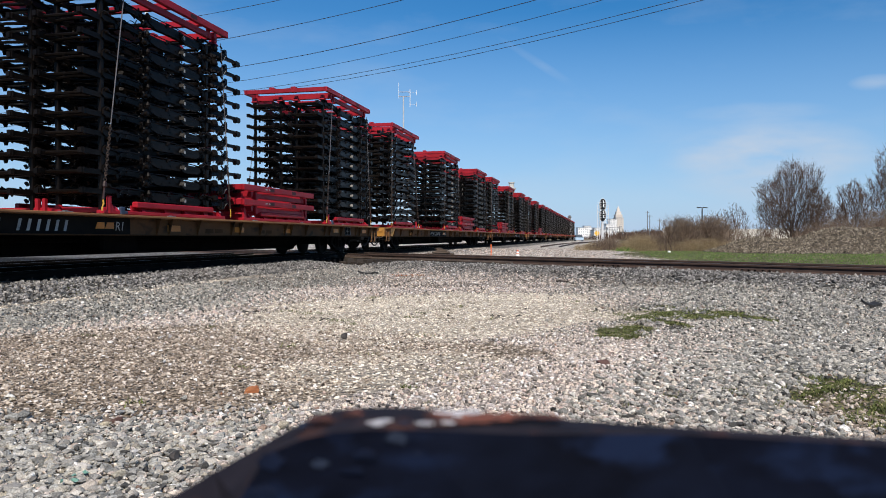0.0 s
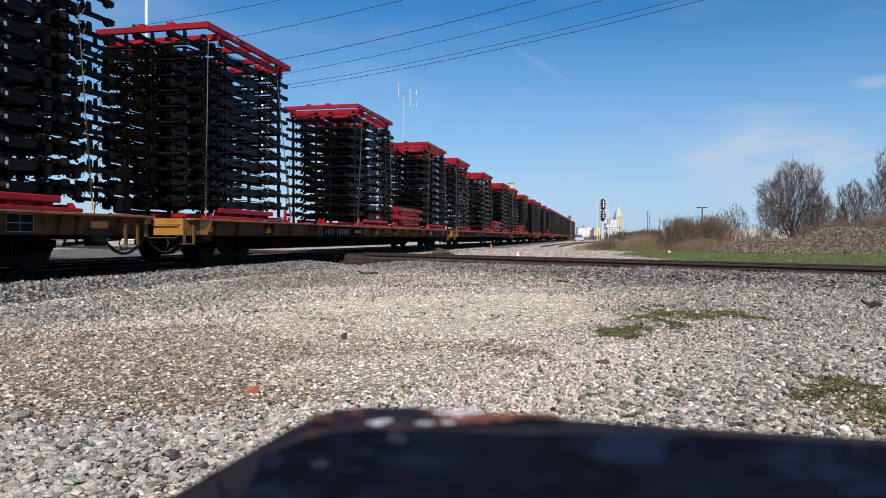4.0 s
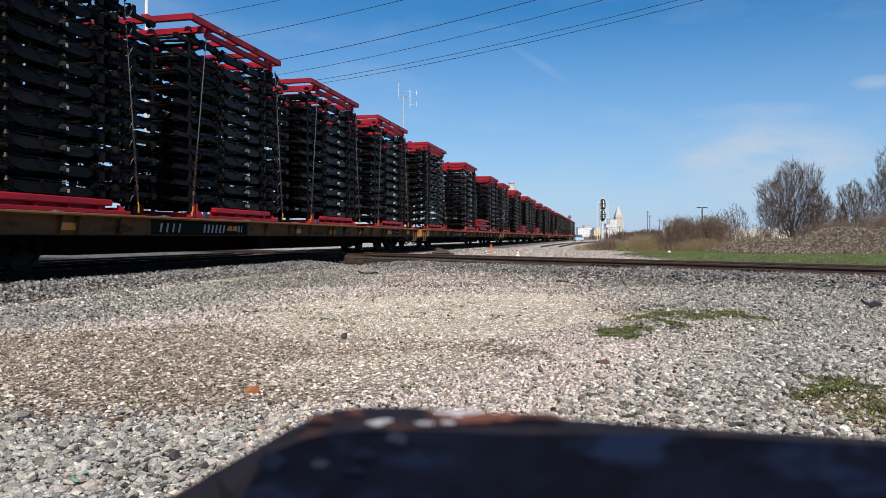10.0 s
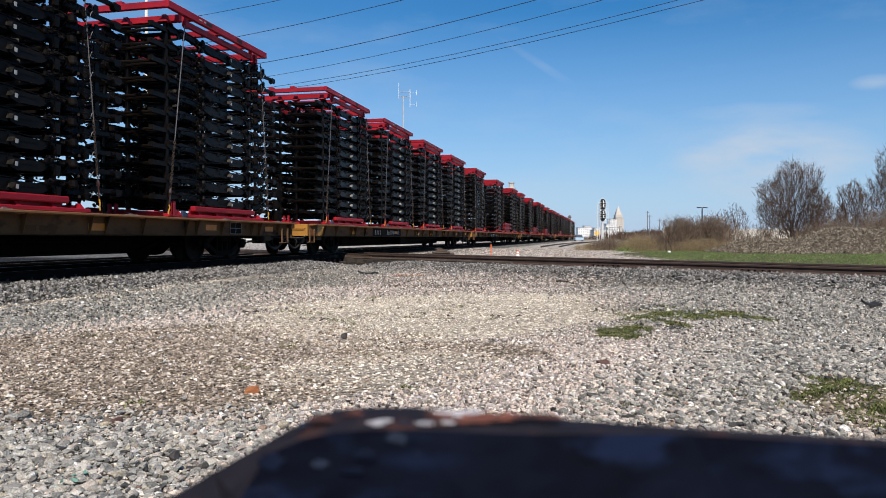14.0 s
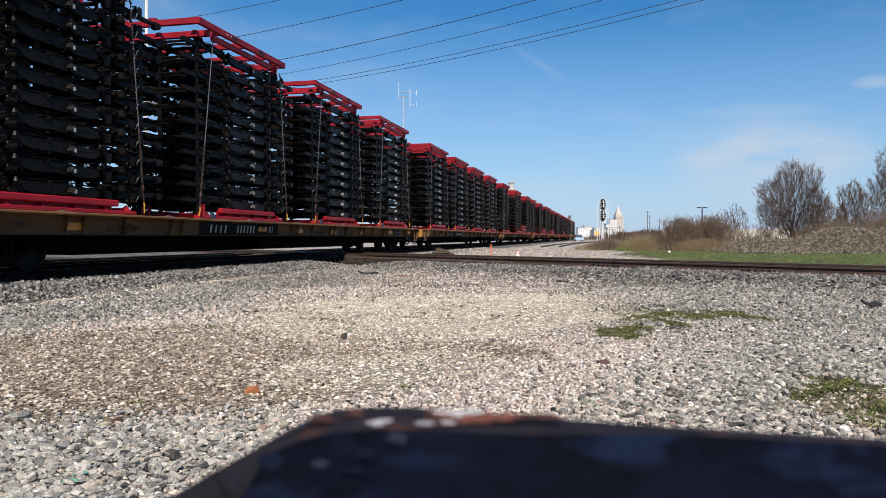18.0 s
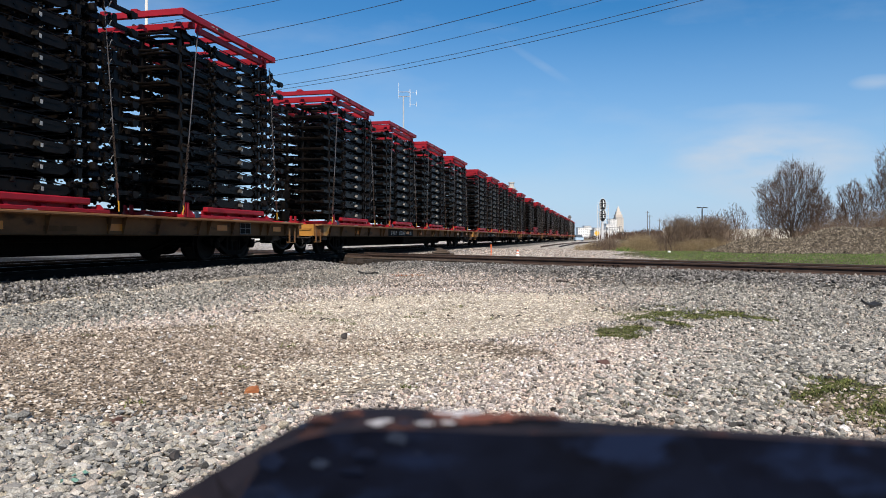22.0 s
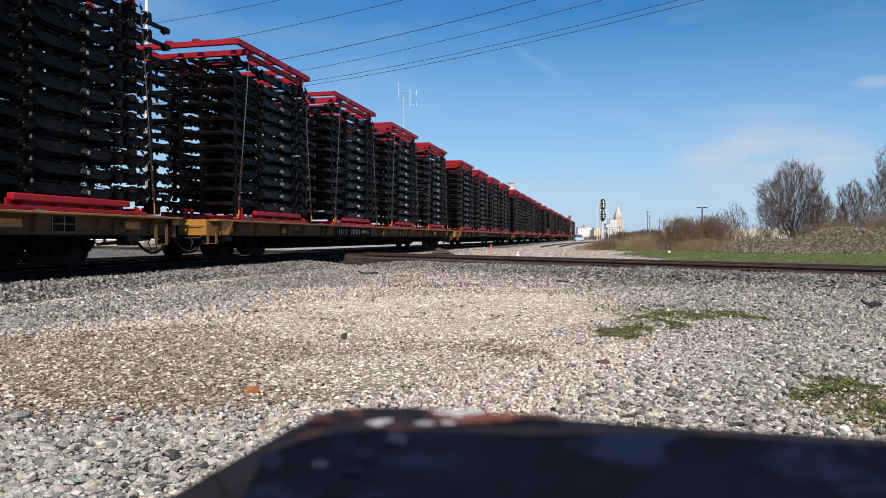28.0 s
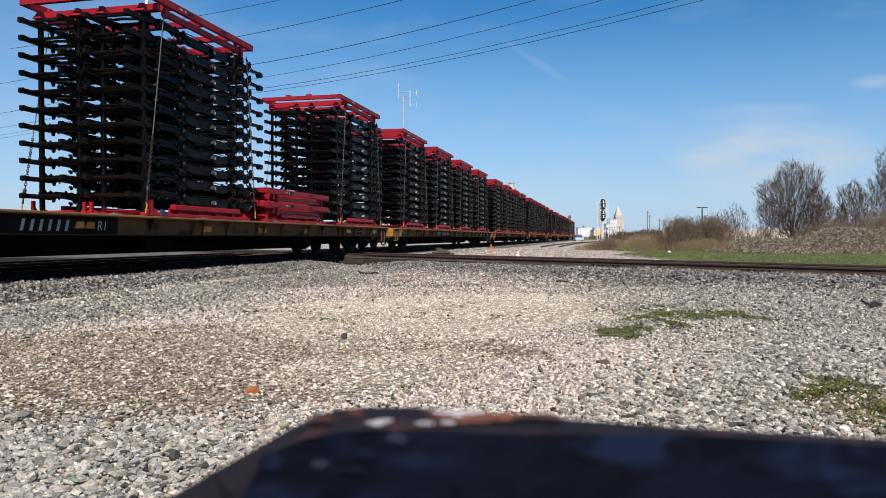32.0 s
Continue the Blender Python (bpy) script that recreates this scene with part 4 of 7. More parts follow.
# -- load: black truck chassis stacked between red pallets; y = 0 at the pallet's middle, z from the deck --
def chassis_parts(small=1.0):
    """One ladder chassis: boxed side rails with kick-ups and horns, cross members, front towers, rear brackets; small: share of its small fittings."""
    g = random.Random(17)
    rail = Shape()
    for s in (-1, 1):
        # rear horn, arch over the rear axle and the run into the boxed middle
        rail.bar([(y, s * x, z, w, h) for y, x, z, w, h in ((-2.5, .47, .20, .08, .095), (-1.95, .47, .20, .08, .095), (-1.7, .475, .215, .08, .085), (-1.35, .48, .235, .08, .08), (-1.0, .49, .23, .08, .10), (-0.62, .50, .19, .08, .17), (-0.5, .50, .17, .08, .2))])
        rail.cbox((s * 0.47, -2.44, 0.2), (0.1, 0.05, 0.115), 0.006)
        # boxed middle: two overlapping lengths, the front one set lower and further out
        rail.plate([(-0.62, .268), (-0.2, .262), (0.56, .272), (0.60, .24), (0.57, .095), (0.5, .078), (0.1, .085), (-0.30, .072), (-0.5, .105), (-0.62, .17)], s * 0.455, s * 0.555)
        rail.plate([(0.46, .24), (1.18, .23), (1.25, .20), (1.22, .11), (1.1, .06), (0.62, .05), (0.5, .09)], s * 0.47, s * 0.58)
        rail.plate([(0.62, .21), (1.02, .20), (1.0, .16), (0.64, .165)], s * 0.575, s * 0.588)
        # an added smooth facet at the outer length's rear, slanted to catch the sun's glint
        n_, u_ = Vector((s * 0.26, -0.88, 0.41)).normalized(), Vector((0.88, s * 0.26, 0)).normalized()
        glint_at = Matrix.Translation((s * 0.60, 0.47, 0.16)) @ Matrix((u_, n_, u_.cross(n_))).transposed().to_4x4()
        rail.add([(x, y, z) for y in (-0.004, 0.004) for x, z in ((-0.12, 0.03), (-0.04, -0.055), (0.06, -0.045), (0.045, 0.045))],
                 [(0, 1, 2, 3), (4, 7, 6, 5), (0, 4, 5, 1), (1, 5, 6, 2), (2, 6, 7, 3), (3, 7, 4, 0)], 4, glint_at)
        # rise to the front, then the thin front horn with its tab and clevis
        rail.bar([(y, s * x, z, w, h) for y, x, z, w, h in ((1.15, .49, .17, .085, .16), (1.5, .45, .215, .08, .14), (1.9, .43, .235, .08, .13), (2.3, .42, .22, .075, .12), (2.5, .42, .215, .065, .085), (3.06, .42, .225, .06, .075))])
        rail.plate([(2.57, .20), (2.71, .20), (2.69, .425), (2.61, .435), (2.58, .38)], s * 0.40, s * 0.43)
        rail.tube([(s * 0.42, 2.98, 0.225), (s * 0.42, 3.1, 0.22)], [0.045, 0.055], 8)
        for q in (-0.045, 0.045):
            rail.plate([(3.08, .27), (3.27, .26), (3.27, .175), (3.2, .125), (3.1, .135), (3.08, .185)], s * 0.42 + q - 0.012, s * 0.42 + q + 0.012)
        rail.cbox((s * 0.42, 3.24, 0.24), (0.09, 0.05, 0.03), 0.006)
        rail.tube([(s * 0.42 - 0.06, 3.2, 0.155), (s * 0.42 + 0.06, 3.2, 0.155)], 0.014, 6)
        # rear spring bracket: a humped plate with an eye, and its shackle
        rail.plate([(-1.97, .21), (-1.95, .31), (-1.88, .365), (-1.80, .36), (-1.74, .30), (-1.62, .30), (-1.48, .345), (-1.3, .335), (-1.12, .29), (-1.1, .24), (-1.5, .19), (-1.9, .17)], s * 0.50, s * 0.54)
        rail.lathe((s * 0.52, -1.86, 0.315), (s, 0, 0), [(-0.03, 0.035), (0.06, 0.035), (0.07, 0.015)], 8)
        rail.plate([(-1.62, .2), (-1.5, .2), (-1.53, .11), (-1.58, .10)], s * 0.50, s * 0.53)
        rail.tube([(s * 0.55, -1.9, 0.3), (s * 0.56, -1.6, 0.27), (s * 0.55, -1.2, 0.3), (s * 0.53, -0.8, 0.29)], 0.016, 5)
        # hanger and body mount where the box begins
        rail.plate([(-0.86, .26), (-0.64, .26), (-0.66, .02), (-0.74, -.01), (-0.8, .03)], s * 0.51, s * 0.545)
        rail.lathe((s * 0.60, -0.72, 0.20), (0, 0, 1), [(0, 0.055), (0.03, 0.065), (0.06, 0.05), (0.10, 0.03)], 9)
        rail.cbox((s * 0.57, -0.72, 0.185), (0.13, 0.10, 0.03), 0.008)
        rail.lathe((s * 0.57, -0.73, 0.06), (s, 0, 0), [(-0.05, 0.045), (0.04, 0.045), (0.05, 0.02)], 8)
        for y, w in ((0.02, .05), (1.2, .1), (2.3, .07)):
            rail.cbox((s * (0.53 + w / 2), y, 0.235), (w, 0.11, 0.035), 0.008)
            rail.lathe((s * (0.53 + w * 0.7), y, 0.25), (0, 0, 1), [(0, 0.036), (0.04, 0.036), (0.055, 0.018)], 8)
        # front spring tower with its two arms
        rail.loft([[(s * 0.40, 1.60, 0.10), (s * 0.62, 1.64, 0.10), (s * 0.62, 1.98, 0.10), (s * 0.40, 2.02, 0.10)],
                   [(s * 0.42, 1.70, 0.33), (s * 0.57, 1.72, 0.33), (s * 0.57, 1.88, 0.33), (s * 0.42, 1.90, 0.33)]])
        rail.lathe((s * 0.60, 1.80, 0.20), (0, 0, 1), [(0, 0.085), (0.03, 0.095), (0.13, 0.075), (0.15, 0.04)], 10)
        for y in (1.42, 2.1):
            rail.plate([(y - .07, .22), (y + .07, .22), (y + .05, .02), (y - .05, .0)], s * 0.53, s * 0.56)
            rail.plate([(y - .06, .2), (y + .06, .2), (y + .04, .03), (y - .04, .02)], s * 0.62, s * 0.645)
            rail.lathe((s * 0.585, y, 0.06), (0, 1, 0), [(-0.05, 0.042), (0.05, 0.042)], 8)
        rail.tube([(s * 0.50, 1.3, 0.28), (s * 0.63, 1.42, 0.31), (s * 0.65, 1.62, 0.27), (s * 0.6, 1.72, 0.18)], 0.02, 5)
        rail.tube([(s * 0.46, 2.35, 0.27), (s * 0.60, 2.28, 0.32), (s * 0.64, 2.1, 0.27)], 0.018, 5)
        if small < 0.5:
            continue
        # pipe and cable along the box's top edge
        rail.tube([(s * 0.56, -0.6, 0.295), (s * 0.562, 0.2, 0.30), (s * 0.56, 0.6, 0.285), (s * 0.57, 1.15, 0.25), (s * 0.52, 1.5, 0.30)], 0.011, 5)
        for y in (-0.45, -0.2, 0.1, 0.33):
            rail.lathe((s * 0.553, y, 0.11 + 0.05 * (y > 0)), (s, 0, 0), [(0, 0.016), (0.012, 0.016)], 6)
        # clutter of clips, nuts, tabs and pipe ends
        for y0, y1, x0, x1, z0, z1, k in ((-1.05, -0.55, .46, .66, .02, .32, 20), (1.22, 2.28, .42, .68, .02, .34, 34), (-1.9, -1.05, .44, .58, .17, .34, 12), (2.3, 2.6, .38, .5, .15, .28, 5)):
            for _ in range(int(k * small)):
                c = Vector((s * g.uniform(x0, x1), g.uniform(y0, y1), g.uniform(z0, z1)))
                if g.random() < 0.6:
                    m = Matrix.Translation(c) @ Euler((g.uniform(-.6, .6), g.uniform(-.6, .6), g.uniform(-1, 1))).to_matrix().to_4x4()
                    rail.box((0, 0, 0), (g.uniform(.015, .05), g.uniform(.02, .08), g.uniform(.02, .09)), 1 if g.random() < 0.25 else 0, m)
                else:
                    d = Vector((s * g.uniform(-.04, .06), g.uniform(-.09, .09), g.uniform(-.07, .07)))
                    rail.tube([tuple(c - d), tuple(c + d * 0.4 + Vector((0, 0, 0.015))), tuple(c + d)], g.uniform(.007, .015), 4, 2 if g.random() < 0.12 else 0)
    cross = Shape()
    cross.tube([(-0.47, -2.28, 0.2), (0.47, -2.28, 0.2)], 0.03, 6)
    cross.cbox((0, -1.62, 0.215), (0.94, 0.16, 0.05), 0.015)
    cross.tube([(-0.48, -1.25, 0.235), (-0.2, -1.22, 0.21), (0.2, -1.22, 0.21), (0.48, -1.25, 0.235)], 0.03, 6)
    cross.tube([(-0.5, -0.45, 0.16), (0.5, -0.45, 0.16)], 0.04, 6)
    cross.cbox((0, 0.75, 0.09), (1.0, 0.14, 0.05), 0.02)
    cross.lathe((0.12, -1.45, 0.2), (0, 0, 1), [(-0.02, 0.12), (0.02, 0.13), (0.05, 0.06)], 10)
    cross.tube([(-0.3, -1.9, 0.2), (-0.22, -1.5, 0.25), (-0.25, -0.9, 0.22), (-0.2, -0.45, 0.17)], 0.014, 5)
    front = Shape()
    front.cbox((0, 1.85, 0.12), (0.9, 0.2, 0.11), 0.03)
    front.cbox((0, 1.35, 0.10), (0.86, 0.12, 0.06), 0.02)
    front.tube([(-0.42, 2.42, 0.2), (0.42, 2.42, 0.2)], 0.04, 6)
    front.tube([(-0.3, 1.95, 0.14), (-0.1, 2.15, 0.2), (0.15, 2.15, 0.2), (0.3, 1.95, 0.14)], 0.025, 5)
    rear = Shape()
    rear.tube([(-0.46, -2.0, 0.19), (0, -2.03, 0.21), (0.46, -2.0, 0.19)], 0.03, 6)
    for s in (-1, 1):
        rear.plate([(-1.95, .14), (-1.72, .14), (-1.8, .29), (-1.9, .29)], s * 0.36, s * 0.40)
    return rail, cross, front, rear


def chassis_mesh(small):
    whole = Shape()
    for piece in chassis_parts(small):
        k = len(whole.v)
        whole.v += piece.v
        whole.f += [tuple(k + i for i in q) for q in piece.f]
        whole.s += piece.s
    if small < 0.5:
        whole.plate([(0.69, 0.11), (0.76, 0.105), (0.77, 0.165), (0.70, 0.17)], 0.588, 0.592, 3)
    return whole.mesh("truck_chassis", [M_BLACK, M_GLOSS, M_ZINC, M_LABEL, M_SATIN])


ME_CHASSIS, ME_CHASSIS_FAR = chassis_mesh(1.0), chassis_mesh(0.0)
ME_STICK = Shape().plate([(-0.03, -0.033), (0.026, -0.036), (0.03, 0.033), (-0.026, 0.036)], -0.002, 0.002).mesh("sticker", M_LABEL)
DECK_TOP = 4.57
PITCH, LAYERS, BASE_H, PAL_L, PAL_W = 0.36, 11, 0.27, 2.22, 1.5


def base_meshes():
    beam = Shape()
    for s in (-1, 1):
        beam.cbox((s * 1.36, 0, 0.045), (0.16, 4.3, 0.07), 0.01)
        for y in (-1.75, -0.95, -0.2, 0.55, 1.3, 1.95):
            beam.add([(s * 1.28, y - 0.02, 0.07), (s * 1.44, y - 0.05, 0.07), (s * 1.44, y + 0.05, 0.07), (s * 1.28, y + 0.02, 0.07),
                      (s * 1.3, y - 0.02, 0.17), (s * 1.36, y - 0.03, 0.17), (s * 1.36, y + 0.03, 0.17), (s * 1.3, y + 0.02, 0.17)],
                     [(0, 1, 2, 3), (4, 7, 6, 5), (0, 4, 5, 1), (1, 5, 6, 2), (2, 6, 7, 3), (3, 7, 4, 0)])
    for y in (-1.9, -0.6, 0.7, 1.9):
        beam.cbox((0, y, 0.09), (2.6, 0.14, 0.1), 0.012)
    sill = Shape().cbox((0, 0, 0), (0.13, 2.82, 0.12), 0.02).cbox((-0.10, 0, -0.08), (0.03, 2.78, 0.13), 0.005)
    post = Shape().cbox((0, 0, 0.18), (0.07, 0.09, 0.34), 0.015).add([(-0.03, 0.04, 0.02), (0.03, 0.04, 0.02), (0.03, 0.2, 0.02), (-0.03, 0.2, 0.02), (-0.03, 0.04, 0.2), (0.03, 0.04, 0.2)],
                                                                    [(0, 1, 2, 3), (0, 4, 5, 1), (1, 5, 2), (0, 3, 4), (2, 5, 4, 3)])
    return beam.mesh("base_pallet", M_RED), sill.mesh("raised_sill", M_RED), post.mesh("stake", M_RED)


def top_meshes():
    side, inner, ends, sock = Shape(), Shape(), Shape(), Shape()
    side.cbox((0, 0, 0), (0.10, 2 * PAL_L, 0.15), 0.008)
    # pockets are dark red boxes, their inner shade given as colour
    for y in (-0.65, 0.75):
        side.box((0.04, y, 0.0), (0.026, 0.26, 0.085), 1)
    for y in (-0.1, 0.1, 0.25):
        side.box((0.051, y - 0.9, 0.0), (0.003, 0.12, 0.03), 2)
    inner.cbox((0, 0, 0), (0.09, 2 * PAL_L - 1.3, 0.13), 0.008)
    for y in (-1.5, 1.42):
        inner.cbox((0.02, y, 0.1), (0.07, 0.10, 0.30), 0.012)
        inner.cbox((0.02, y + (0.26 if y > 0 else -0.0), -0.02), (0.09, 0.12, 0.17), 0.012)
    ends.cbox((0, 0, 0), (2 * PAL_W - 0.1, 0.10, 0.14), 0.008)
    sock.loft([[(-0.05, -0.05, 0.0), (0.05, -0.05, 0.0), (0.05, 0.05, 0.0), (-0.05, 0.05, 0.0)],
               [(-0.05, -0.05, -0.05), (0.05, -0.05, -0.05), (0.05, 0.05, -0.05), (-0.05, 0.05, -0.05)],
               [(-0.11, -0.11, -0.16), (0.11, -0.11, -0.16), (0.11, 0.11, -0.16), (-0.11, 0.11, -0.16)]])
    return (side.mesh("side_beam", [M_RED, M_RED_DARK, M_WHITE]), inner.mesh("inner_beam", M_RED), ends.mesh("cross_beam", M_RED), sock.mesh("post_socket", M_RED),
            Shape().cbox((0, 0, 0), (0.17, 0.2, 0.12), 0.012).mesh("lug", M_RED))


ME_BASE, ME_RSILL, ME_STAKE = base_meshes()
ME_STUB = Shape().cbox((0, 0, 0.16), (0.07, 0.09, 0.3), 0.012).mesh("stake", M_RED)
ME_RAMP = Shape().loft([[(-0.07, -0.05, 0.02), (0.12, -0.05, 0.02), (0.12, 0.05, 0.02), (-0.07, 0.05, 0.02)], [(-0.06, -0.045, 0.17), (0.0, -0.045, 0.19), (0.0, 0.045, 0.19), (-0.06, 0.045, 0.17)]]).mesh("lug", M_RED)
ME_SIDE, ME_INNER, ME_XBEAM, ME_SOCK, ME_LUG = top_meshes()
ME_POST = Shape().cbox((0, 0, 2.1), (0.075, 0.075, 4.2), 0.008).cbox((0, 0.06, 2.1), (0.03, 0.05, 4.2), 0.005).mesh("post", M_BLACK)


ME_CLAMP = Shape().cbox((0, 0, 0.08), (0.05, 0.14, 0.15), 0.015).cbox((0, 0.1, 0.05), (0.04, 0.1, 0.06), 0.01).mesh("clamp", M_BLUE)


def chain_meshes():
    """A lashing from (0, 0, 4.2) down to the deck: strand above, links below, binder and hook."""
    a, b = Vector((0.0, 0.0, 4.25)), Vector((0.08, -0.68, 0.06))
    at = lambda t: a.lerp(b, t)
    strand = Shape().tube([at(0), at(0.3), at(0.62)], 0.011, 6)
    links = Shape()
    d = (b - a).normalized()
    u = d.orthogonal().normalized()
    for k in range(22):
        c = at(0.62 + 0.0115 * k)
        w = (u if k % 2 else d.cross(u)) * 0.022
        links.tube([c - d * 0.035 - w * 0.6, c - d * 0.035 + w * 0.6, c + w, c + d * 0.035 + w * 0.6, c + d * 0.035 - w * 0.6, c - w], 0.0075, 4, closed=True)
    binder = Shape().tube([at(0.87), at(0.878), at(0.892), at(0.9)], [0.018, 0.034, 0.034, 0.018], 8).tube([at(0.90), at(0.95)], [0.014, 0.022], 6)
    hook = Shape().tube([at(0.952), at(0.968) + Vector((0.012, 0.01, 0)), at(0.985), at(1.0)], 0.015, 6)
    return strand.mesh("strand", M_CABLE), links.mesh("chain", M_CHAIN), binder.mesh("binder", M_BINDER), hook.mesh("hook", M_HOOK)


ME_STRAND, ME_LINKS, ME_BINDER, ME_CHOOK = chain_meshes()


def merged(name, bits):
    """One mesh out of placed meshes, for things that stay far off."""
    bm = bmesh.new()
    mats = []
    for src, m in bits:
        tmp = src.copy()
        tmp.transform(m)
        for i, mt in enumerate(src.materials):
            if mt not in mats:
                mats.append(mt)
        slot = [mats.index(mt) for mt in src.materials]
        k = len(bm.faces)
        bm.from_mesh(tmp)
        bm.faces.ensure_lookup_table()
        for f in bm.faces[k:]:
            f.material_index = slot[f.material_index]
        bpy.data.meshes.remove(tmp)
    me = bpy.data.meshes.new(name)
    bm.to_mesh(me)
    bm.free()
    for mt in mats:
        me.materials.append(mt)
    return me


def top_pallet(parent, z, label="red welded steel top pallet"):
    sp = part("top_pallet", ME_XBEAM, parent, pose(0, 0, z - 0.075), label)
    for s in (-1, 1):
        turn = 0 if s > 0 else 180
        part("side_beam", ME_SIDE, sp, pose(s * (PAL_W - 0.05), 0, 0, 0, 0, turn))
        part("inner_beam", ME_INNER, sp, pose(s * (PAL_W - 0.14), 0.1 * s, -0.19, 0, 0, turn))
        for y in (-1.2, 1.2, -PAL_L + 0.05, PAL_L - 0.05):
            if s > 0:
                part("cross_beam", ME_XBEAM, sp, pose(0, y, 0))
        part("cross_beam", ME_XBEAM, sp, pose(0, s * 1.72, -0.16))
        for x in (-1.23, -0.29, 0.29, 1.23):
            part("post_socket", ME_SOCK, sp, pose(x, s * 1.95, -0.15))
        for x in (-0.5, 0.28):
            part("lug", ME_LUG, sp, pose(x, s * (PAL_L - 0.1), 0.07))
    return sp


def chassis_stack(label, fine=True):
    st = thing("chassis_stack", label, "stacked truck chassis", group="stacks of truck chassis on the train")
    base = part("base_pallet", ME_BASE, st, None, "red low steel base pallet")
    for s in (-1, 1):
        part("raised_sill", ME_RSILL, base, pose(s * 1.38, 0.22, 0.215) @ Matrix.Diagonal((s, 1, 1, 1)))
        part("clamp", ME_CLAMP, base, pose(s * 1.43, -1.62, 0.0), "small blue clamp")
        part("stake", ME_STAKE, base, pose(s * 1.42, -1.98, 0.0))
    for x in (-0.13, 0.03):
        part("stake", ME_STUB, base, pose(x, -2.0, 0.0))
    part("lug", ME_RAMP, base, pose(0.34, -1.98, 0.0))
    for k in range(LAYERS):
        for s in (-1, 1):
            m = pose(s * 0.76, 0.008 * math.sin(k * 3.1 + s), BASE_H - 0.04 + k * PITCH, 0, 0, 0.15 * math.sin(k * 1.9 + s))
            ch = part("truck_chassis", ME_CHASSIS if fine else ME_CHASSIS_FAR, st, m)
            if fine and s > 0:
                part("sticker", ME_STICK, ch, pose(0.592, 0.60, 0.15), "small white label")
    for y in (-1.95, 1.95):
        for x in (-1.23, -0.29, 0.29, 1.23):
            if y < 0 or abs(x) < 1:
                part("post", ME_POST, st, pose(x, y, 0.08), "dark steel post")
    if fine:
        top_pallet(st, DECK_TOP)
    else:
        tp = top_pallet(None, 0)
        bits = [(tp.data, Matrix())] + [(o.data, o.matrix_basis.copy()) for o in tp.children]
        me = merged("top_pallet", bits)
        for o in (*tp.children, tp):
            bpy.data.objects.remove(o)
        part("top_pallet", me, st, pose(0, 0, DECK_TOP - 0.075), "red welded steel top pallet")
        far_lash = merged("lashing", [(q, Matrix()) for q in (ME_STRAND, ME_LINKS, ME_BINDER, ME_CHOOK)])
    for s in (-1, 1):
        for e in (-1, 1):
            m = pose(s * 1.40, -1.48, 0) @ Matrix.Diagonal((s, 1.12, 1, 1)) if e < 0 else pose(s * 1.40, 2.04, 0) @ Matrix.Diagonal((s, -0.43, 1, 1))
            if not fine:
                part("lashing", far_lash, st, m, "thin lashing strand and chain")
                continue
            lash = part("lashing_strand", ME_STRAND, st, m, "thin lashing strand")
            part("chain", ME_LINKS, lash, None, "rusty lashing chain")
            part("binder", ME_BINDER, lash, None, "red load binder")
            part("hook", ME_CHOOK, lash, None, "yellow hook")
    return st


def pallet_bundle(label):
    b = thing("pallet_bundle", label, "steel pallets", group="bundles of empty pallets on the train")
    base = part("base_pallet", ME_BASE, b, None, "red low steel base pallet")
    for s in (-1, 1):
        part("raised_sill", ME_RSILL, base, pose(s * 1.38, 0.2, 0.20))
    for z in (0.56, 0.94):
        top_pallet(b, z, "red welded steel pallet frame")
    for s in (-1, 1):
        for y in (-2.0, 1.75):
            part("stake", ME_STAKE, b, pose(s * 1.36, y, 0.0))
    return b


KINDS = {"four": [(3.75, 0), (10.5, 0), (17.1, 0), (23.7, 0)], "three": [(3.25, 180), (13.5, 0), (24.25, 0)]}
KINDS["four_b"], KINDS["four_c"] = [(3.68, 0), (10.1, 0), (16.65, 0), (23.4, 0)], [(3.72, 0), (10.25, 0), (16.85, 0), (23.5, 0)]
KINDS["four_d"] = [(3.7, 0), (10.25, 0), (16.87, 0), (23.52, 0)]
PILES = {"four": [], "four_d": [], "four_b": [], "four_c": [], "three": [18.7]}
TRAIN = {-8: "four", -7: "four", -6: "four", -5: "four", -4: "four", -3: "four", -2: "three", -1: "mirror", 0: "three", 1: "three",
         2: "four_b", 3: "four_c", 4: "four_d", 5: "three", 6: "four"}
CAR_LABEL = "long weathered yellow-brown steel flatcar carrying stacked truck chassis"
ST_LABEL = "tall stack of black truck chassis between red pallets on flatcar"
REV_LABEL = "reversed stack of black truck chassis between red pallets on flatcar"
moving = []          # (thing, wagon number, place on the wagon)
proto = {"car": flatcar(CAR_LABEL), "car_b": flatcar(CAR_LABEL, 6.57, 0.17, 1.84, 1.02, 2.91, 3.42), "car_c": flatcar(CAR_LABEL, 8.2, 0.33, 1.6, 1.0, 2.75, 3.36), "car_d": flatcar(CAR_LABEL, 6.57, 0.17, 1.59, 1.15, 2.82, 3.38), "fine": chassis_stack(ST_LABEL, True), "far": chassis_stack(ST_LABEL, False), "pile": pallet_bundle("two empty red steel pallet frames piled on flatcar deck")}
used = set()


def place(key, car, m, label=""):
    ob = copy_thing(proto[key], m) if key in used else proto[key]
    used.add(key)
    if label:
        ob["label"] = label
    moving.append((ob, car, m))
    return ob


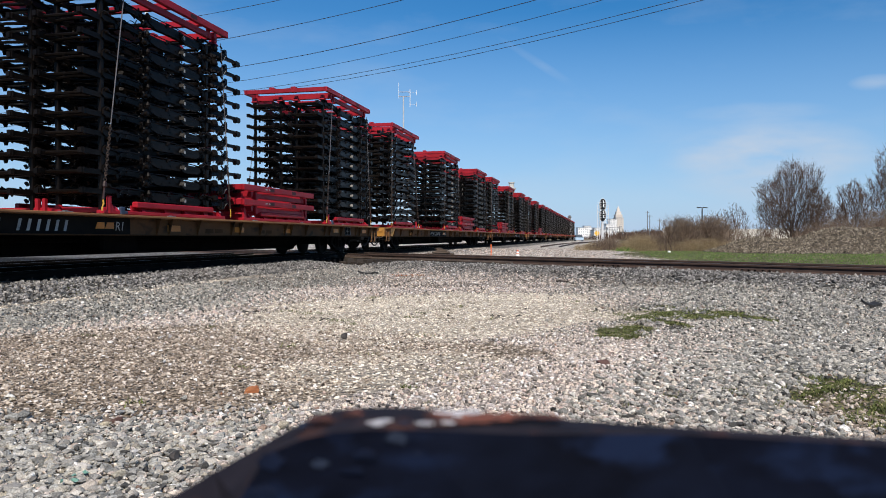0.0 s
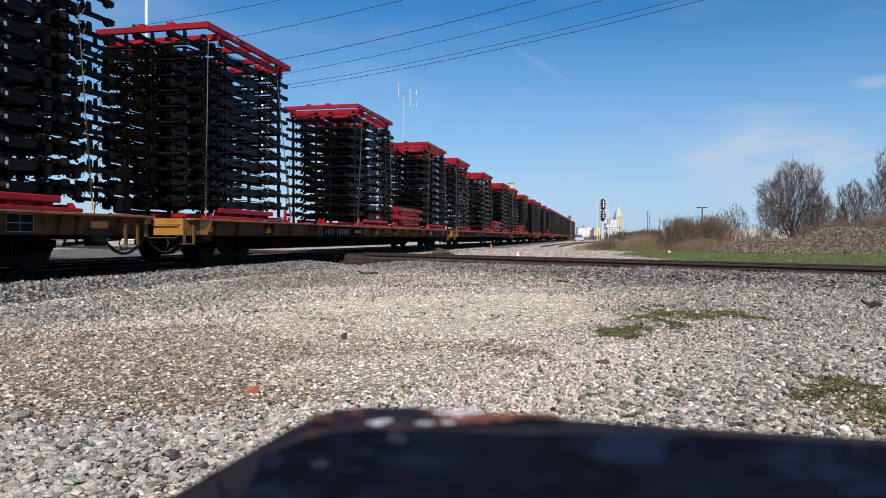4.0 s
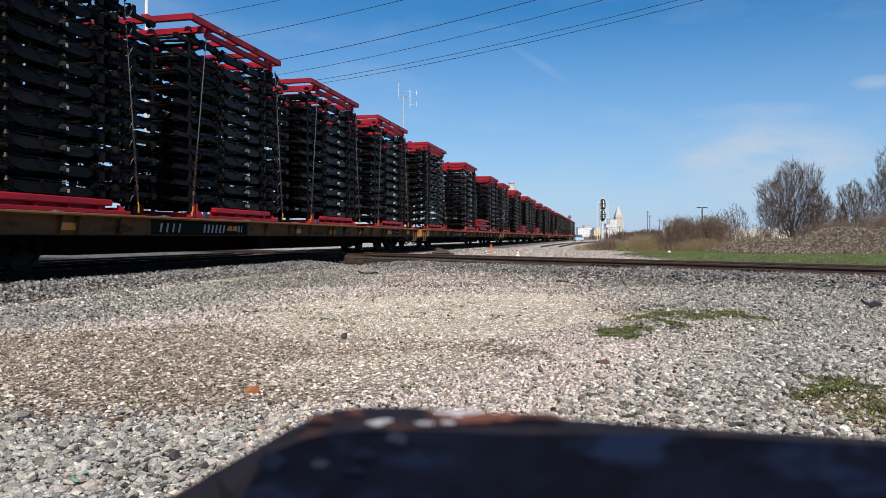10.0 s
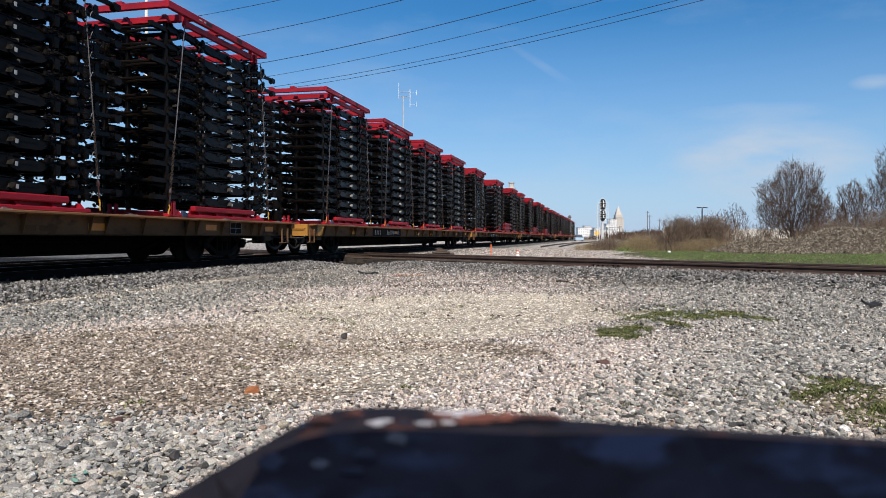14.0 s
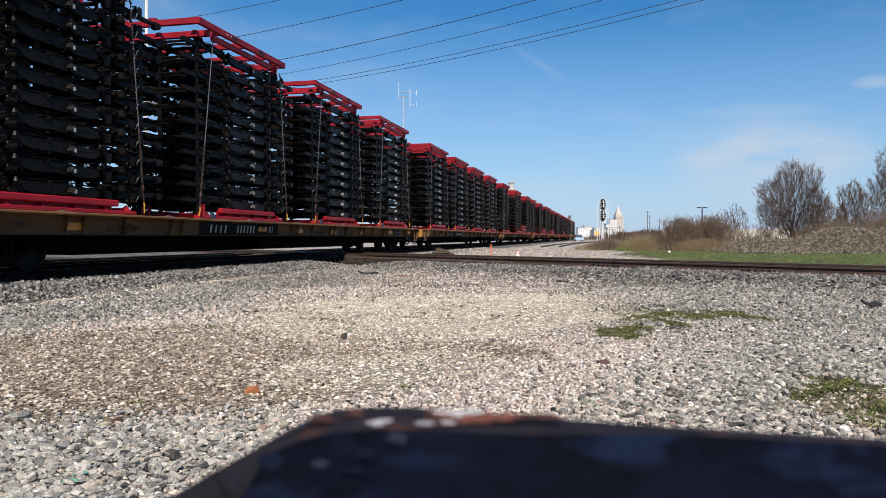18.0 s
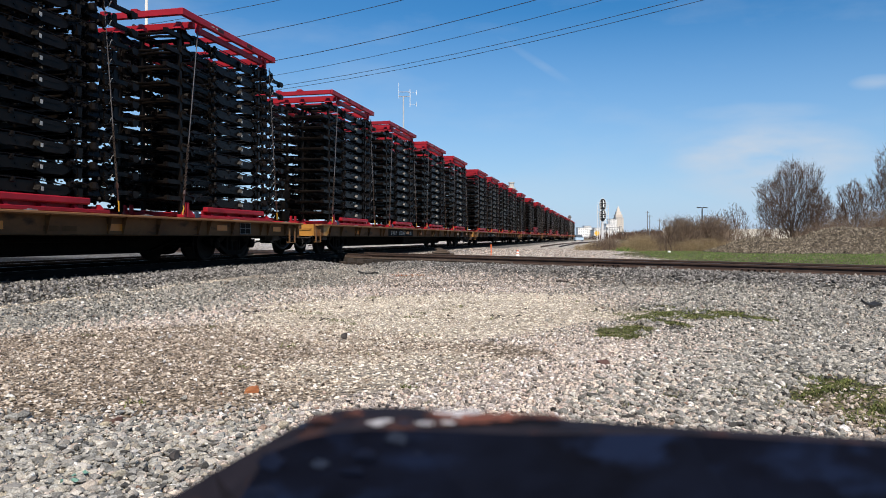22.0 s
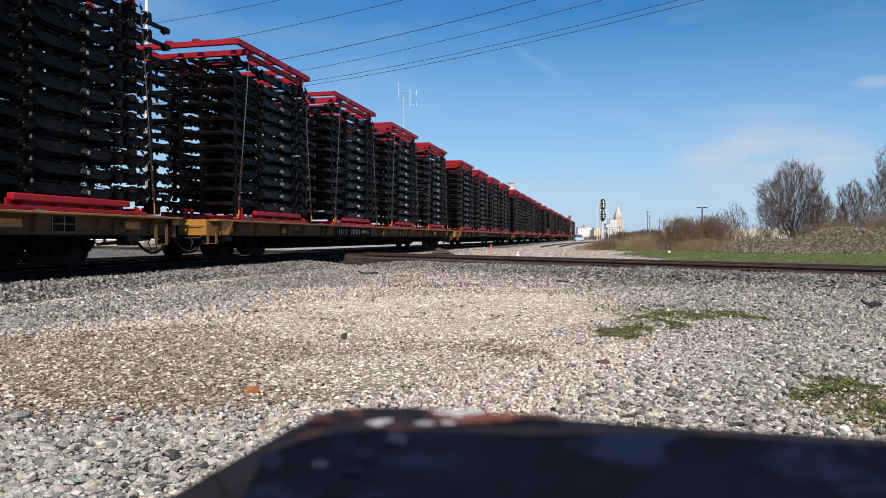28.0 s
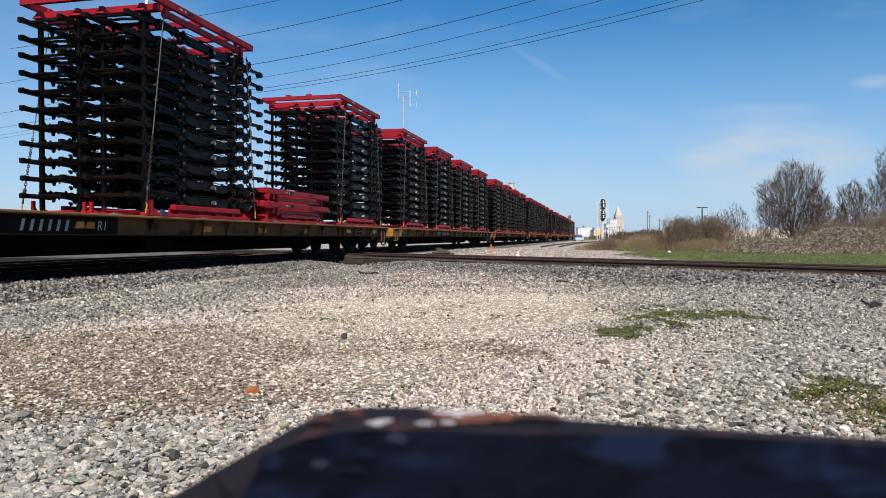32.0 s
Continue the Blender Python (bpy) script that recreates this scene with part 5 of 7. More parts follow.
cars = {}
for number, kind in TRAIN.items():
    mirror = kind == "mirror"
    kind = "three" if mirror else kind
    flip = pose(0, 27.1, 0, 0, 0, 180) if mirror else Matrix()
    cars[number] = place({2: "car_b", -1: "car_b", 5: "car_d", 3: "car_c", 4: "car_c", 6: "car_c"}.get(number, "car"), number, flip)
    fine = "fine" if 1 <= number <= 5 else "far"
    for y, turn in KINDS[kind]:
        place(fine, number, flip @ pose(0, y, DECK_Z, 0, 0, turn), REV_LABEL if turn else "")
    for y in PILES[kind]:
        place("pile", number, flip @ pose(0, y, DECK_Z))


# ---- near ground: loose stone, grass, odd bits ----
COS, SIN = math.cos(radians(12.8)), math.sin(radians(12.8))


def spot_at(right, ahead):
    """A plan point from metres to the right of and ahead of the standpoint."""
    return right * COS - ahead * SIN, right * SIN + ahead * COS


def ball(level):
    """Corners and triangles of a faceted ball to break stones out of."""
    bm = bmesh.new()
    bmesh.ops.create_icosphere(bm, subdivisions=level, radius=1.0)
    out = np.array([v.co[:] for v in bm.verts]), np.array([[v.index for v in f.verts] for f in bm.faces])
    bm.free()
    return out


(ICO_V, ICO_F), (BIG_V, BIG_F) = ball(1), ball(2)


OCT_V = np.array([(1.0, 0, 0), (-0.5, 0.87, 0.1), (-0.5, -0.87, -0.1), (0.35, 0.3, 0.9), (-0.3, -0.2, 0.95), (0, 0, -0.9)])
OCT_F = np.array([(0, 3, 4), (0, 1, 3), (1, 4, 3), (1, 2, 4), (2, 0, 4), (0, 5, 1), (1, 5, 2), (2, 5, 0)])


def stones(name, label, xy, size, mat, flat=0.62, sink=0.35, seed=1, rough_cut=False):
    """Many angular stones in one mesh: places, half sizes."""
    g = np.random.default_rng(seed)
    k = len(xy)
    SV, SF = (OCT_V, OCT_F) if rough_cut == 1 else (ICO_V, ICO_F) if rough_cut == 2 else (BIG_V, BIG_F)
    nv = len(SV)
    v = np.repeat(SV[None], k, 0) * (g.uniform(0.55, 1.3, (k, nv, 1)) if nv < 20 else g.uniform(0.92, 1.12, (k, nv, 1)))
    for _ in range(4 if nv < 12 else 6 if nv < 20 else 14):                      # broken faces
        nn = g.normal(size=(k, 1, 3))
        nn /= np.linalg.norm(nn, axis=2, keepdims=True)
        v = v - nn * np.maximum((v * nn).sum(-1, keepdims=True) - g.uniform(0.36, 0.68, (k, 1, 1)), 0)
    ext = np.stack([g.uniform(0.9, 1.6, k), g.uniform(0.7, 1.15, k), g.uniform(0.75, 1.35, k) * flat], -1)
    v = v * ext[:, None] * size[:, None, None]
    a, t = g.uniform(0, 2 * np.pi, k), g.normal(0, 0.35, k)
    ct, st = np.cos(t)[:, None], np.sin(t)[:, None]
    y, z = v[..., 1] * ct - v[..., 2] * st, v[..., 1] * st + v[..., 2] * ct
    ca, sa = np.cos(a)[:, None], np.sin(a)[:, None]
    x, y = v[..., 0] * ca - y * sa, v[..., 0] * sa + y * ca
    base = ground_z(xy[:, 0], xy[:, 1]) + size * flat * (1 - 2 * sink) * g.uniform(0.5, 1.5, k)
    co = np.stack([x + xy[:, :1], y + xy[:, 1:], z + base[:, None]], -1).reshape(-1, 3)
    f = (SF[None] + (np.arange(k) * nv)[:, None, None]).reshape(-1, 3)
    return thing(name, label, "gravel", raw_mesh(name, co, f, mat, False), kind="stuff")


def broken_ball(g, cuts=13):
    """Corners of one stone with flat broken faces."""
    v = BIG_V * g.uniform(0.94, 1.1, (len(BIG_V), 1))
    for _ in range(cuts):
        nn = g.normal(size=3)
        nn /= np.linalg.norm(nn)
        v = v - nn * np.maximum((v * nn).sum(-1, keepdims=True) - g.uniform(0.4, 0.72), 0)
    return v


def scatter(count, near, far, seed, half=0.70):
    """Even plan points over the ground ahead between two distances."""
    g = np.random.default_rng(seed)
    d = np.sqrt(g.uniform(near ** 2, far ** 2, count))
    r = g.uniform(-half, half, count) * d
    return np.stack([r * COS - d * SIN, r * SIN + d * COS], -1), d




def punch(stops, k, warm=1.0):
    """Spread the tones of a stone mix apart about their middle."""
    return [(at, (min(0.36 * (r / 0.36) ** k, 0.82), min(0.34 * (g / 0.34) ** k, 0.8), min(0.31 * (b / 0.31) ** k * warm, 0.78))) for at, (r, g, b) in stops]


M_GREYSTONE = island_surface("grey_crushed_stone", punch([(0.0, (0.03, 0.029, 0.029)), (0.08, (0.10, 0.098, 0.094)), (0.16, (0.25, 0.25, 0.243)), (0.22, (0.15, 0.152, 0.15)), (0.32, (0.36, 0.345, 0.315)), (0.4, (0.27, 0.275, 0.272)), (0.47, (0.44, 0.38, 0.28)),
                                                (0.52, (0.33, 0.33, 0.32)), (0.62, (0.48, 0.45, 0.4)), (0.67, (0.4, 0.345, 0.3)), (0.71, (0.38, 0.375, 0.36)), (0.8, (0.55, 0.505, 0.43)), (0.86, (0.29, 0.3, 0.298)), (0.93, (0.64, 0.61, 0.56)), (0.985, (0.78, 0.76, 0.73)), (0.995, (0.3, 0.2, 0.15)), (1.0, (0.2, 0.12, 0.09))], 0.85, 0.97), fine=170.0)
M_STONE = island_surface("crushed_limestone", punch([(0.0, (0.11, 0.098, 0.085)), (0.08, (0.25, 0.226, 0.2)), (0.25, (0.38, 0.345, 0.31)), (0.33, (0.27, 0.24, 0.21)), (0.5, (0.52, 0.465, 0.41)), (0.58, (0.42, 0.385, 0.36)),
                                               (0.72, (0.58, 0.51, 0.43)), (0.78, (0.48, 0.39, 0.34)), (0.9, (0.64, 0.575, 0.49)), (0.96, (0.7, 0.65, 0.58)), (0.985, (0.8, 0.77, 0.72)), (1.0, (0.30, 0.19, 0.13))], 1.45, 1.01), fine=170.0)
M_DULLSTONE = island_surface("dull_grey_limestone", punch([(0.0, (0.07, 0.067, 0.064)), (0.1, (0.17, 0.164, 0.154)), (0.3, (0.30, 0.289, 0.27)), (0.38, (0.22, 0.214, 0.203)), (0.55, (0.39, 0.37, 0.34)), (0.65, (0.33, 0.32, 0.303)),
                                               (0.8, (0.46, 0.43, 0.388)), (0.86, (0.38, 0.325, 0.285)), (0.94, (0.52, 0.49, 0.447)), (0.98, (0.64, 0.615, 0.58)), (1.0, (0.24, 0.165, 0.12))], 1.5, 0.95), fine=170.0)
M_DARKBALLAST = island_surface("dark_ballast", [(0.0, (0.035, 0.033, 0.031)), (0.25, (0.12, 0.115, 0.108)), (0.6, (0.24, 0.228, 0.212)), (0.9, (0.36, 0.34, 0.313)), (1.0, (0.5, 0.47, 0.44))], fine=120.0)
M_PEBBLE = island_surface("beige_grit", [(0.0, (0.21, 0.1686, 0.1221)), (0.12, (0.525, 0.4479, 0.3505)), (0.45, (0.7665, 0.6798, 0.563)), (1.0, (0.9, 0.8379, 0.7223))])
M_BROWNSTONE = island_surface("brown_flat_stone", punch([(0.0, (0.132, 0.1062, 0.084)), (0.3, (0.33, 0.2735, 0.2208)), (0.7, (0.495, 0.4294, 0.3576)), (0.95, (0.594, 0.5254, 0.456)), (1.0, (0.748, 0.7006, 0.648))], 1.25, 1.0))


def off_rails(p):
    dc = -((p[:, 0] - CROSS_P.x) * CROSS_N.x + (p[:, 1] - CROSS_P.y) * CROSS_N.y)
    return (p[:, 0] > TRACK_X + 1.36) & (dc > 0.16) & ((dc > 0.3) | (timbered(p[:, 0], p[:, 1]) < 0.5))


def lying(count, near, far, seed, zone, half=0.70):
    """Scattered plan points, kept by the share that zone gives there."""
    p, _ = scatter(count, near, far, seed, half)
    p = p[off_rails(p)]
    g = np.random.default_rng(seed + 100)
    return p[g.uniform(size=len(p)) < np.clip(zone(p[:, 0], p[:, 1]), 0, 1)]


def sized(n_, seed, low, span, a=1.3, b=2.8):
    return low + span * np.random.default_rng(seed).beta(a, b, n_)


coarse = lambda X, Y: 1 - np.clip(1.15 * beige(X, Y) + 1.1 * brown(X, Y), 0, 0.99) - 0.8 * turf(X, Y) - 0.3 * (yard_turf(X, Y) > 0.5)
duller = lambda p: p[:, 0] * COS + p[:, 1] * SIN + 0.8 * np.sin(p[:, 0] * 43 + p[:, 1] * 31) + 0.6 * np.sin(p[:, 0] * 1.7 - p[:, 1] * 1.3) > 1.2 + 0.12 * p[:, 1]
shoulder = lambda p: p[:, 0] + 0.4 * np.sin(p[:, 0] * 43 + p[:, 1] * 31) + 0.3 * np.sin(p[:, 0] * 1.7 - p[:, 1] * 1.3) < -5.2
bluish = lambda p: (p[:, 0] + 0.3 * np.sin(p[:, 0] * 37 + p[:, 1] * 53) < -1.35) & (p[:, 1] + 0.35 * np.sin(p[:, 0] * 41 - p[:, 1] * 29) < 3.3)
for near_, far_, count_, cut in ((2.0, 4.4, 52000, 2), (4.4, 6.2, 62000, 2), (6.2, 8.0, 90000, 1)):
    p1 = lying(count_, near_, far_, 11, coarse)
    for tone, pick in ((M_STONE, ~bluish(p1) & ~duller(p1) & ~shoulder(p1)), (M_GREYSTONE, bluish(p1)), (M_DULLSTONE, duller(p1) | shoulder(p1))):
        q1 = p1[pick]
        if len(q1):
            stones("loose_ballast", "cream and white crushed limestone on the ground" if tone is M_STONE else "grey and white crushed stone on the ground", q1,
                   sized(len(q1), 1, 0.007, 0.018, 1.2, 2.8) if tone is M_STONE else sized(len(q1), 1, 0.0075, 0.027, 1.1, 2.9) if tone is M_DULLSTONE else sized(len(q1), 1, 0.006, 0.03, 0.9, 2.9), tone, 0.85 if tone is not M_GREYSTONE else 0.6, 0.22 if tone is not M_GREYSTONE else 0.12, rough_cut=0 if tone is M_GREYSTONE else cut)
for near_, far_, count_, seed_ in ((8.0, 13.0, 95000, 12), (13.0, 26.0, 110000, 17)):
    p1 = lying(count_, near_, far_, seed_, lambda X, Y: coarse(X, Y) * (1 - 1.05 * darkrock(X, Y)))
    for tone, pick in ((M_STONE, ~duller(p1) & ~shoulder(p1)), (M_DULLSTONE, duller(p1) | shoulder(p1))):
        q1 = p1[pick]
        stones("loose_ballast", "grey crushed limestone ballast beside the rails", q1, sized(len(q1), 2, 0.011, 0.028), tone, 0.8, 0.18, seed=seed_, rough_cut=True)
p1 = lying(135000, 6.5, 26.0, 18, lambda X, Y: darkrock(X, Y))
stones("dark_ballast", "dark grey track ballast along the crossing rails", p1, sized(len(p1), 6, 0.016, 0.034), M_DARKBALLAST, 0.8, 0.18, seed=6, rough_cut=True)
gy2 = np.random.default_rng(78)
p1 = np.array([spot_at(r, a) for r, a in zip(gy2.uniform(-9, 16, 42000), gy2.uniform(19, 52, 42000))])
beyond = (p1[:, 0] - CROSS_P.x) * CROSS_N.x + (p1[:, 1] - CROSS_P.y) * CROSS_N.y
p1 = p1[(beyond > 2.1) & (p1[:, 0] > TRACK_X + 1.6) & (gy2.uniform(size=len(p1)) > turf(p1[:, 0], p1[:, 1]))]
stones("loose_ballast", "pale crushed stone beyond the crossing track", p1, sized(len(p1), 9, 0.02, 0.04), M_STONE, sink=0.2, seed=19, rough_cut=True)
ga = np.random.default_rng(77)
ra, aa = 9.0 * np.sqrt(ga.uniform(0, 1, 120000)), ga.uniform(0, 2 * np.pi, 120000)
p1 = np.stack([ra * np.cos(aa), ra * np.sin(aa)], -1)
fwd, side = -p1[:, 0] * SIN + p1[:, 1] * COS, p1[:, 0] * COS + p1[:, 1] * SIN
p1 = p1[((fwd < 2.0) | (np.abs(side) > 0.70 * fwd)) & off_rails(p1)]
stones("loose_ballast", "crushed limestone about the barrier's foot", p1, sized(len(p1), 8, 0.013, 0.026, 1.2, 2.8), M_STONE, sink=0.2, seed=8, rough_cut=True)
p1 = lying(9000, 2.0, 4.2, 16, coarse)
p1 = p1[bluish(p1)]
stones("loose_ballast", "small cream stone chips among coarse stones", p1, sized(len(p1), 7, 0.006, 0.012, 1.2, 2.5), M_STONE, sink=-0.2, seed=7, rough_cut=True)
p1 = lying(2600, 2.0, 4.6, 13, coarse)
p1 = p1[bluish(p1)]
p1 = p1[np.argsort(p1[:, 1])]
near_stones, p1 = p1[:300], p1[300:]
stones("loose_ballast", "coarse pale crushed stone close to the barrier", p1, sized(len(p1), 3, 0.018, 0.024, 1.1, 3.0), M_GREYSTONE, 0.8, 0.1, seed=3)
p1 = lying(64000, 2.8, 9.5, 14, lambda X, Y: brown(X, Y) * 1.2 - 0.6 * beige(X, Y))
stones("brown_stones", "small flat brown stones trodden into dirt", p1, sized(len(p1), 4, 0.009, 0.022, 1.1, 3.2), M_BROWNSTONE, 0.62, 0.25, 4, 1)
p1 = lying(130000, 3.5, 14.0, 15, lambda X, Y: beige(X, Y) * 1.2 - 0.95 * turf(X, Y))
stones("fine_grit", "fine beige limestone grit trodden into dirt", p1, sized(len(p1), 5, 0.0075, 0.022, 1.2, 3.0), M_PEBBLE, 0.4, 0.3, 5, 1)


def blades(name, label, xy, height, mat, seed, spread=0.05, width=0.004):
    """Grass blades, bent strips of three faces."""
    g = np.random.default_rng(seed)
    k = len(xy)
    a, lean = g.uniform(0, 2 * np.pi, k), g.uniform(0.2, 1.0, k)
    h = height * g.uniform(0.4, 1.0, k)
    dx, dy = np.cos(a), np.sin(a)
    z0 = ground_z(xy[:, 0], xy[:, 1])
    rows = []
    for t, w in ((0.0, 1.0), (0.5, 0.8), (1.0, 0.15)):
        off = lean * h * t * t
        cx, cy, cz = xy[:, 0] + dx * off, xy[:, 1] + dy * off, z0 - 0.005 + h * t * (1 - 0.25 * lean * t)
        for s in (-1, 1):
            rows.append(np.stack([cx - dy * s * w * width, cy + dx * s * w * width, cz], -1))
    v = np.stack(rows, 1).reshape(-1, 3)
    q = np.array([[0, 1, 3, 2], [2, 3, 5, 4]])
    f = (q[None] + (np.arange(k) * 6)[:, None, None]).reshape(-1, 4)
    return thing(name, label, "grass", raw_mesh(name, v, f, mat), kind="stuff")


M_GRASS = island_surface("spring_grass", [(0.0, (0.05, 0.10, 0.014)), (0.6, (0.125, 0.27, 0.032)), (0.88, (0.26, 0.36, 0.08)), (1.0, (0.44, 0.4, 0.2))], 0.6, 0.0)
M_TURF = island_surface("short_olive_turf", [(0.0, (0.05, 0.056, 0.018)), (0.5, (0.11, 0.14, 0.036)), (0.8, (0.19, 0.21, 0.06)), (1.0, (0.34, 0.3, 0.15))], 0.7, 0.0)
M_DRY = island_surface("dry_grass", [(0.0, (0.16, 0.11, 0.055)), (0.5, (0.33, 0.25, 0.14)), (1.0, (0.50, 0.40, 0.25))], 0.8, 0.0)
gp = np.random.default_rng(21)
cand = np.stack([gp.uniform(-1.0, 3.6, 200000), gp.uniform(3.2, 10.8, 200000)], -1)
clump = 0.5 + 0.5 * wave(cand[:, 0] * 3, cand[:, 1] * 3, 2.1, 0.7)
moss = cand[gp.uniform(size=len(cand)) < yard_turf(cand[:, 0], cand[:, 1]) ** 2 * 0.8]
blades("yard_moss", "short olive moss and seedlings on dirt", moss, 0.016, M_TURF, 24, width=0.006)
cand = cand[gp.uniform(size=len(cand)) < yard_turf(cand[:, 0], cand[:, 1]) ** 1.5 * np.clip(clump * 2.6 - 0.85, 0, 1)]
blades("yard_grass", "low green grass growing through the stone", cand, 0.03, M_TURF, 22, width=0.0045)
cand = np.array([spot_at(r, a) for r, a in zip(gp.uniform(1.5, 3.2, 110000), gp.uniform(2.8, 5.4, 110000))])
clump = 0.5 + 0.5 * wave(cand[:, 0] * 4, cand[:, 1] * 4, 2.3, 1.9)
cand = cand[gp.uniform(size=len(cand)) < seen(cand[:, 0], cand[:, 1], 2.45, 4.1, 0.6, 0.85, 0, 0.6, 4.0) * np.clip(clump * 2.6 - 1.5, 0, 1)]
blades("yard_grass", "olive green grass clumps among grey stones", cand, 0.034, M_TURF, 23, width=0.0026)
for wx, wy, wide in ((-3.86, 8.23, 0.15), (-3.4, 8.0, 0.12), (-2.92, 7.51, 0.1), (-2.21, 8.03, 0.08), (-1.18, 4.2, 0.03)):
    tw = np.stack([gp.normal(wx, wide, 110), gp.normal(wy, wide * 0.6, 110)], -1)
    blades("weed_tuft", "small green weed tuft on beige grit", tw, 0.035, M_TURF, 40 + int(10 * wy), width=0.004)
tx, _ = scatter(60, 3.0, 13.0, 31, 0.6)
cand = np.repeat(tx, 30, 0) + gp.normal(0, 0.05, (1800, 2))
cand = cand[cand[:, 0] > TRACK_X + 2]
blades("weed_tufts", "small sparse weed tufts in the gravel", cand, 0.045, M_TURF, 32)
fx = np.stack([gp.uniform(2.0, 40, 100000), gp.uniform(14, 46, 100000)], -1)
fx = fx[(gp.uniform(size=len(fx)) < turf(fx[:, 0], fx[:, 1]) * np.clip(0.62 + 0.65 * wave(fx[:, 0], fx[:, 1], 1.1, 0.4), 0, 1))]
blades("verge_grass", "short green grass strip beyond the crossing track", fx, 0.07, M_GRASS, 33, width=0.008)


def rock(label, x, y, size, mat, seed, category="stone", name="rock", flat=0.6):
    rnd = random.Random(seed)
    me = raw_mesh(name, broken_ball(np.random.default_rng(seed + 500)) * np.array(size) * 1.25, BIG_F, mat, False)
    return thing(name, label, category, me, pose(x, y, float(ground_z(x, y)) + size[2] * 0.75, 0, 0, rnd.uniform(0, 180)))


M_BRICK = surface("broken_brick", (0.24, 0.08, 0.028), (0.42, 0.165, 0.06), 12, 0.9, 0, 0.4, 90)
M_DARKROCK = surface("dark_stone", (0.03, 0.027, 0.026), (0.085, 0.075, 0.07), 14, 0.85, 0, 0.5, 80)
M_REDROCK = surface("reddish_dark_stone", (0.07, 0.035, 0.028), (0.14, 0.075, 0.06), 14, 0.85, 0, 0.5, 80)
M_TANROCK = surface("tan_stone", (0.36, 0.3, 0.23), (0.52, 0.45, 0.36), 14, 0.85, 0, 0.4, 80)
M_WHITEROCK = surface("white_stone", (0.6, 0.58, 0.54), (0.8, 0.78, 0.74), 14, 0.85, 0, 0.4, 80)
brick = Shape().loft([[(-0.055, -0.03, 0), (0.045, -0.035, 0), (0.05, 0.03, 0), (-0.05, 0.035, 0)], [(-0.05, -0.03, 0.02), (0.05, -0.03, 0.03), (0.045, 0.03, 0.035), (-0.045, 0.03, 0.025)],
                      [(-0.03, -0.025, 0.036), (0.03, -0.025, 0.05), (0.035, 0.02, 0.055), (-0.025, 0.025, 0.045)]]).mesh("brick", M_BRICK)
thing("brick", "broken orange brick fragment lying on gravel", "brick", brick, pose(-2.06, 3.88, float(ground_z(-2.06, 3.88)) + 0.008, 4, -3, 25) @ Matrix.Diagonal((0.85, 0.9, 0.6, 1)))
rock("single dark angular stone on beige grit", -2.34, 6.16, (0.035, 0.03, 0.04), M_DARKROCK, 3)
rock("dark reddish stone slab on pale gravel", -0.01, 5.31, (0.075, 0.045, 0.028), M_REDROCK, 5)
rock("white rounded stone on gravel", 0.57, 4.0, (0.035, 0.026, 0.022), M_WHITEROCK, 7)
rock("rounded tan stone beside grass", 1.22, 4.32, (0.04, 0.03, 0.02), M_TANROCK, 8)
rock("brown stone in coarse gravel", -1.28, 2.42, (0.035, 0.03, 0.022), M_REDROCK, 9)
rock("dark stone in coarse gravel", -1.75, 2.62, (0.04, 0.035, 0.03), M_DARKROCK, 10)
rock("rusty brown stone in coarse gravel", -2.4, 3.1, (0.045, 0.03, 0.022), M_REDROCK, 11)
thing("scrap_rubber", "curled black rubber scrap lying on ballast", "scrap",
      Shape().loft([[(x, -w, z), (x, w, z + 0.02), (x, w, z + 0.05), (x, -w, z + 0.03)] for x, w, z in ((-0.16, .03, 0.05), (-0.08, .07, 0.01), (0.02, .08, 0.0), (0.11, .07, 0.02), (0.17, .03, 0.0))]).mesh("scrap_rubber", M_RUBBER),
      pose(3.44, 10.3, float(ground_z(3.44, 10.3)) + 0.03, 0, 0, 15) @ Matrix.Diagonal((0.75, 0.8, 1.0, 1)))
thing("scrap_strap", "twisted dark scrap strap lying by the track", "scrap",
      Shape().tube([(-0.28, 0.05, 0.09), (-0.2, 0.02, 0.04), (-0.08, 0, 0.02), (0.05, 0.02, 0.025), (0.16, -0.02, 0.05), (0.24, 0, 0.03)], [0.02, 0.03, 0.03, 0.026, 0.03, 0.02], 6).mesh("scrap_strap", M_RUBBER),
      pose(-5.75, 16.9, float(ground_z(-5.75, 16.9)) + 0.01, 0, 0, 12))
thing("scrap_wood", "short dark scrap of timber on ballast", "scrap", Shape().cbox((0, 0, 0.02), (0.26, 0.05, 0.035), 0.008).mesh("scrap_wood", M_TIE), pose(-0.82, 14.6, float(ground_z(-0.82, 14.6)) + 0.01, 0, 0, -20))
bx = np.array([spot_at(-1.2 + 0.03 * i + gp.normal(0, 0.02), 16.9 + gp.normal(0, 0.09)) for i in range(26)])
stones("brick_crumbs", "crumbled red brick bits by the track", bx, 0.014 + 0.016 * gp.uniform(size=26), M_BRICK, seed=9, sink=-0.8)
gl = np.array([spot_at(-1.4 + gp.normal(0, 0.03), 2.66 + gp.normal(0, 0.03)) for i in range(4)])
stones("glass_bits", "green glass bits among the stones", gl, np.full(4, 0.014), surface("green_glass_bit", (0.13, 0.27, 0.21), (0.22, 0.4, 0.32), 20, 0.25), seed=10, sink=-0.9)

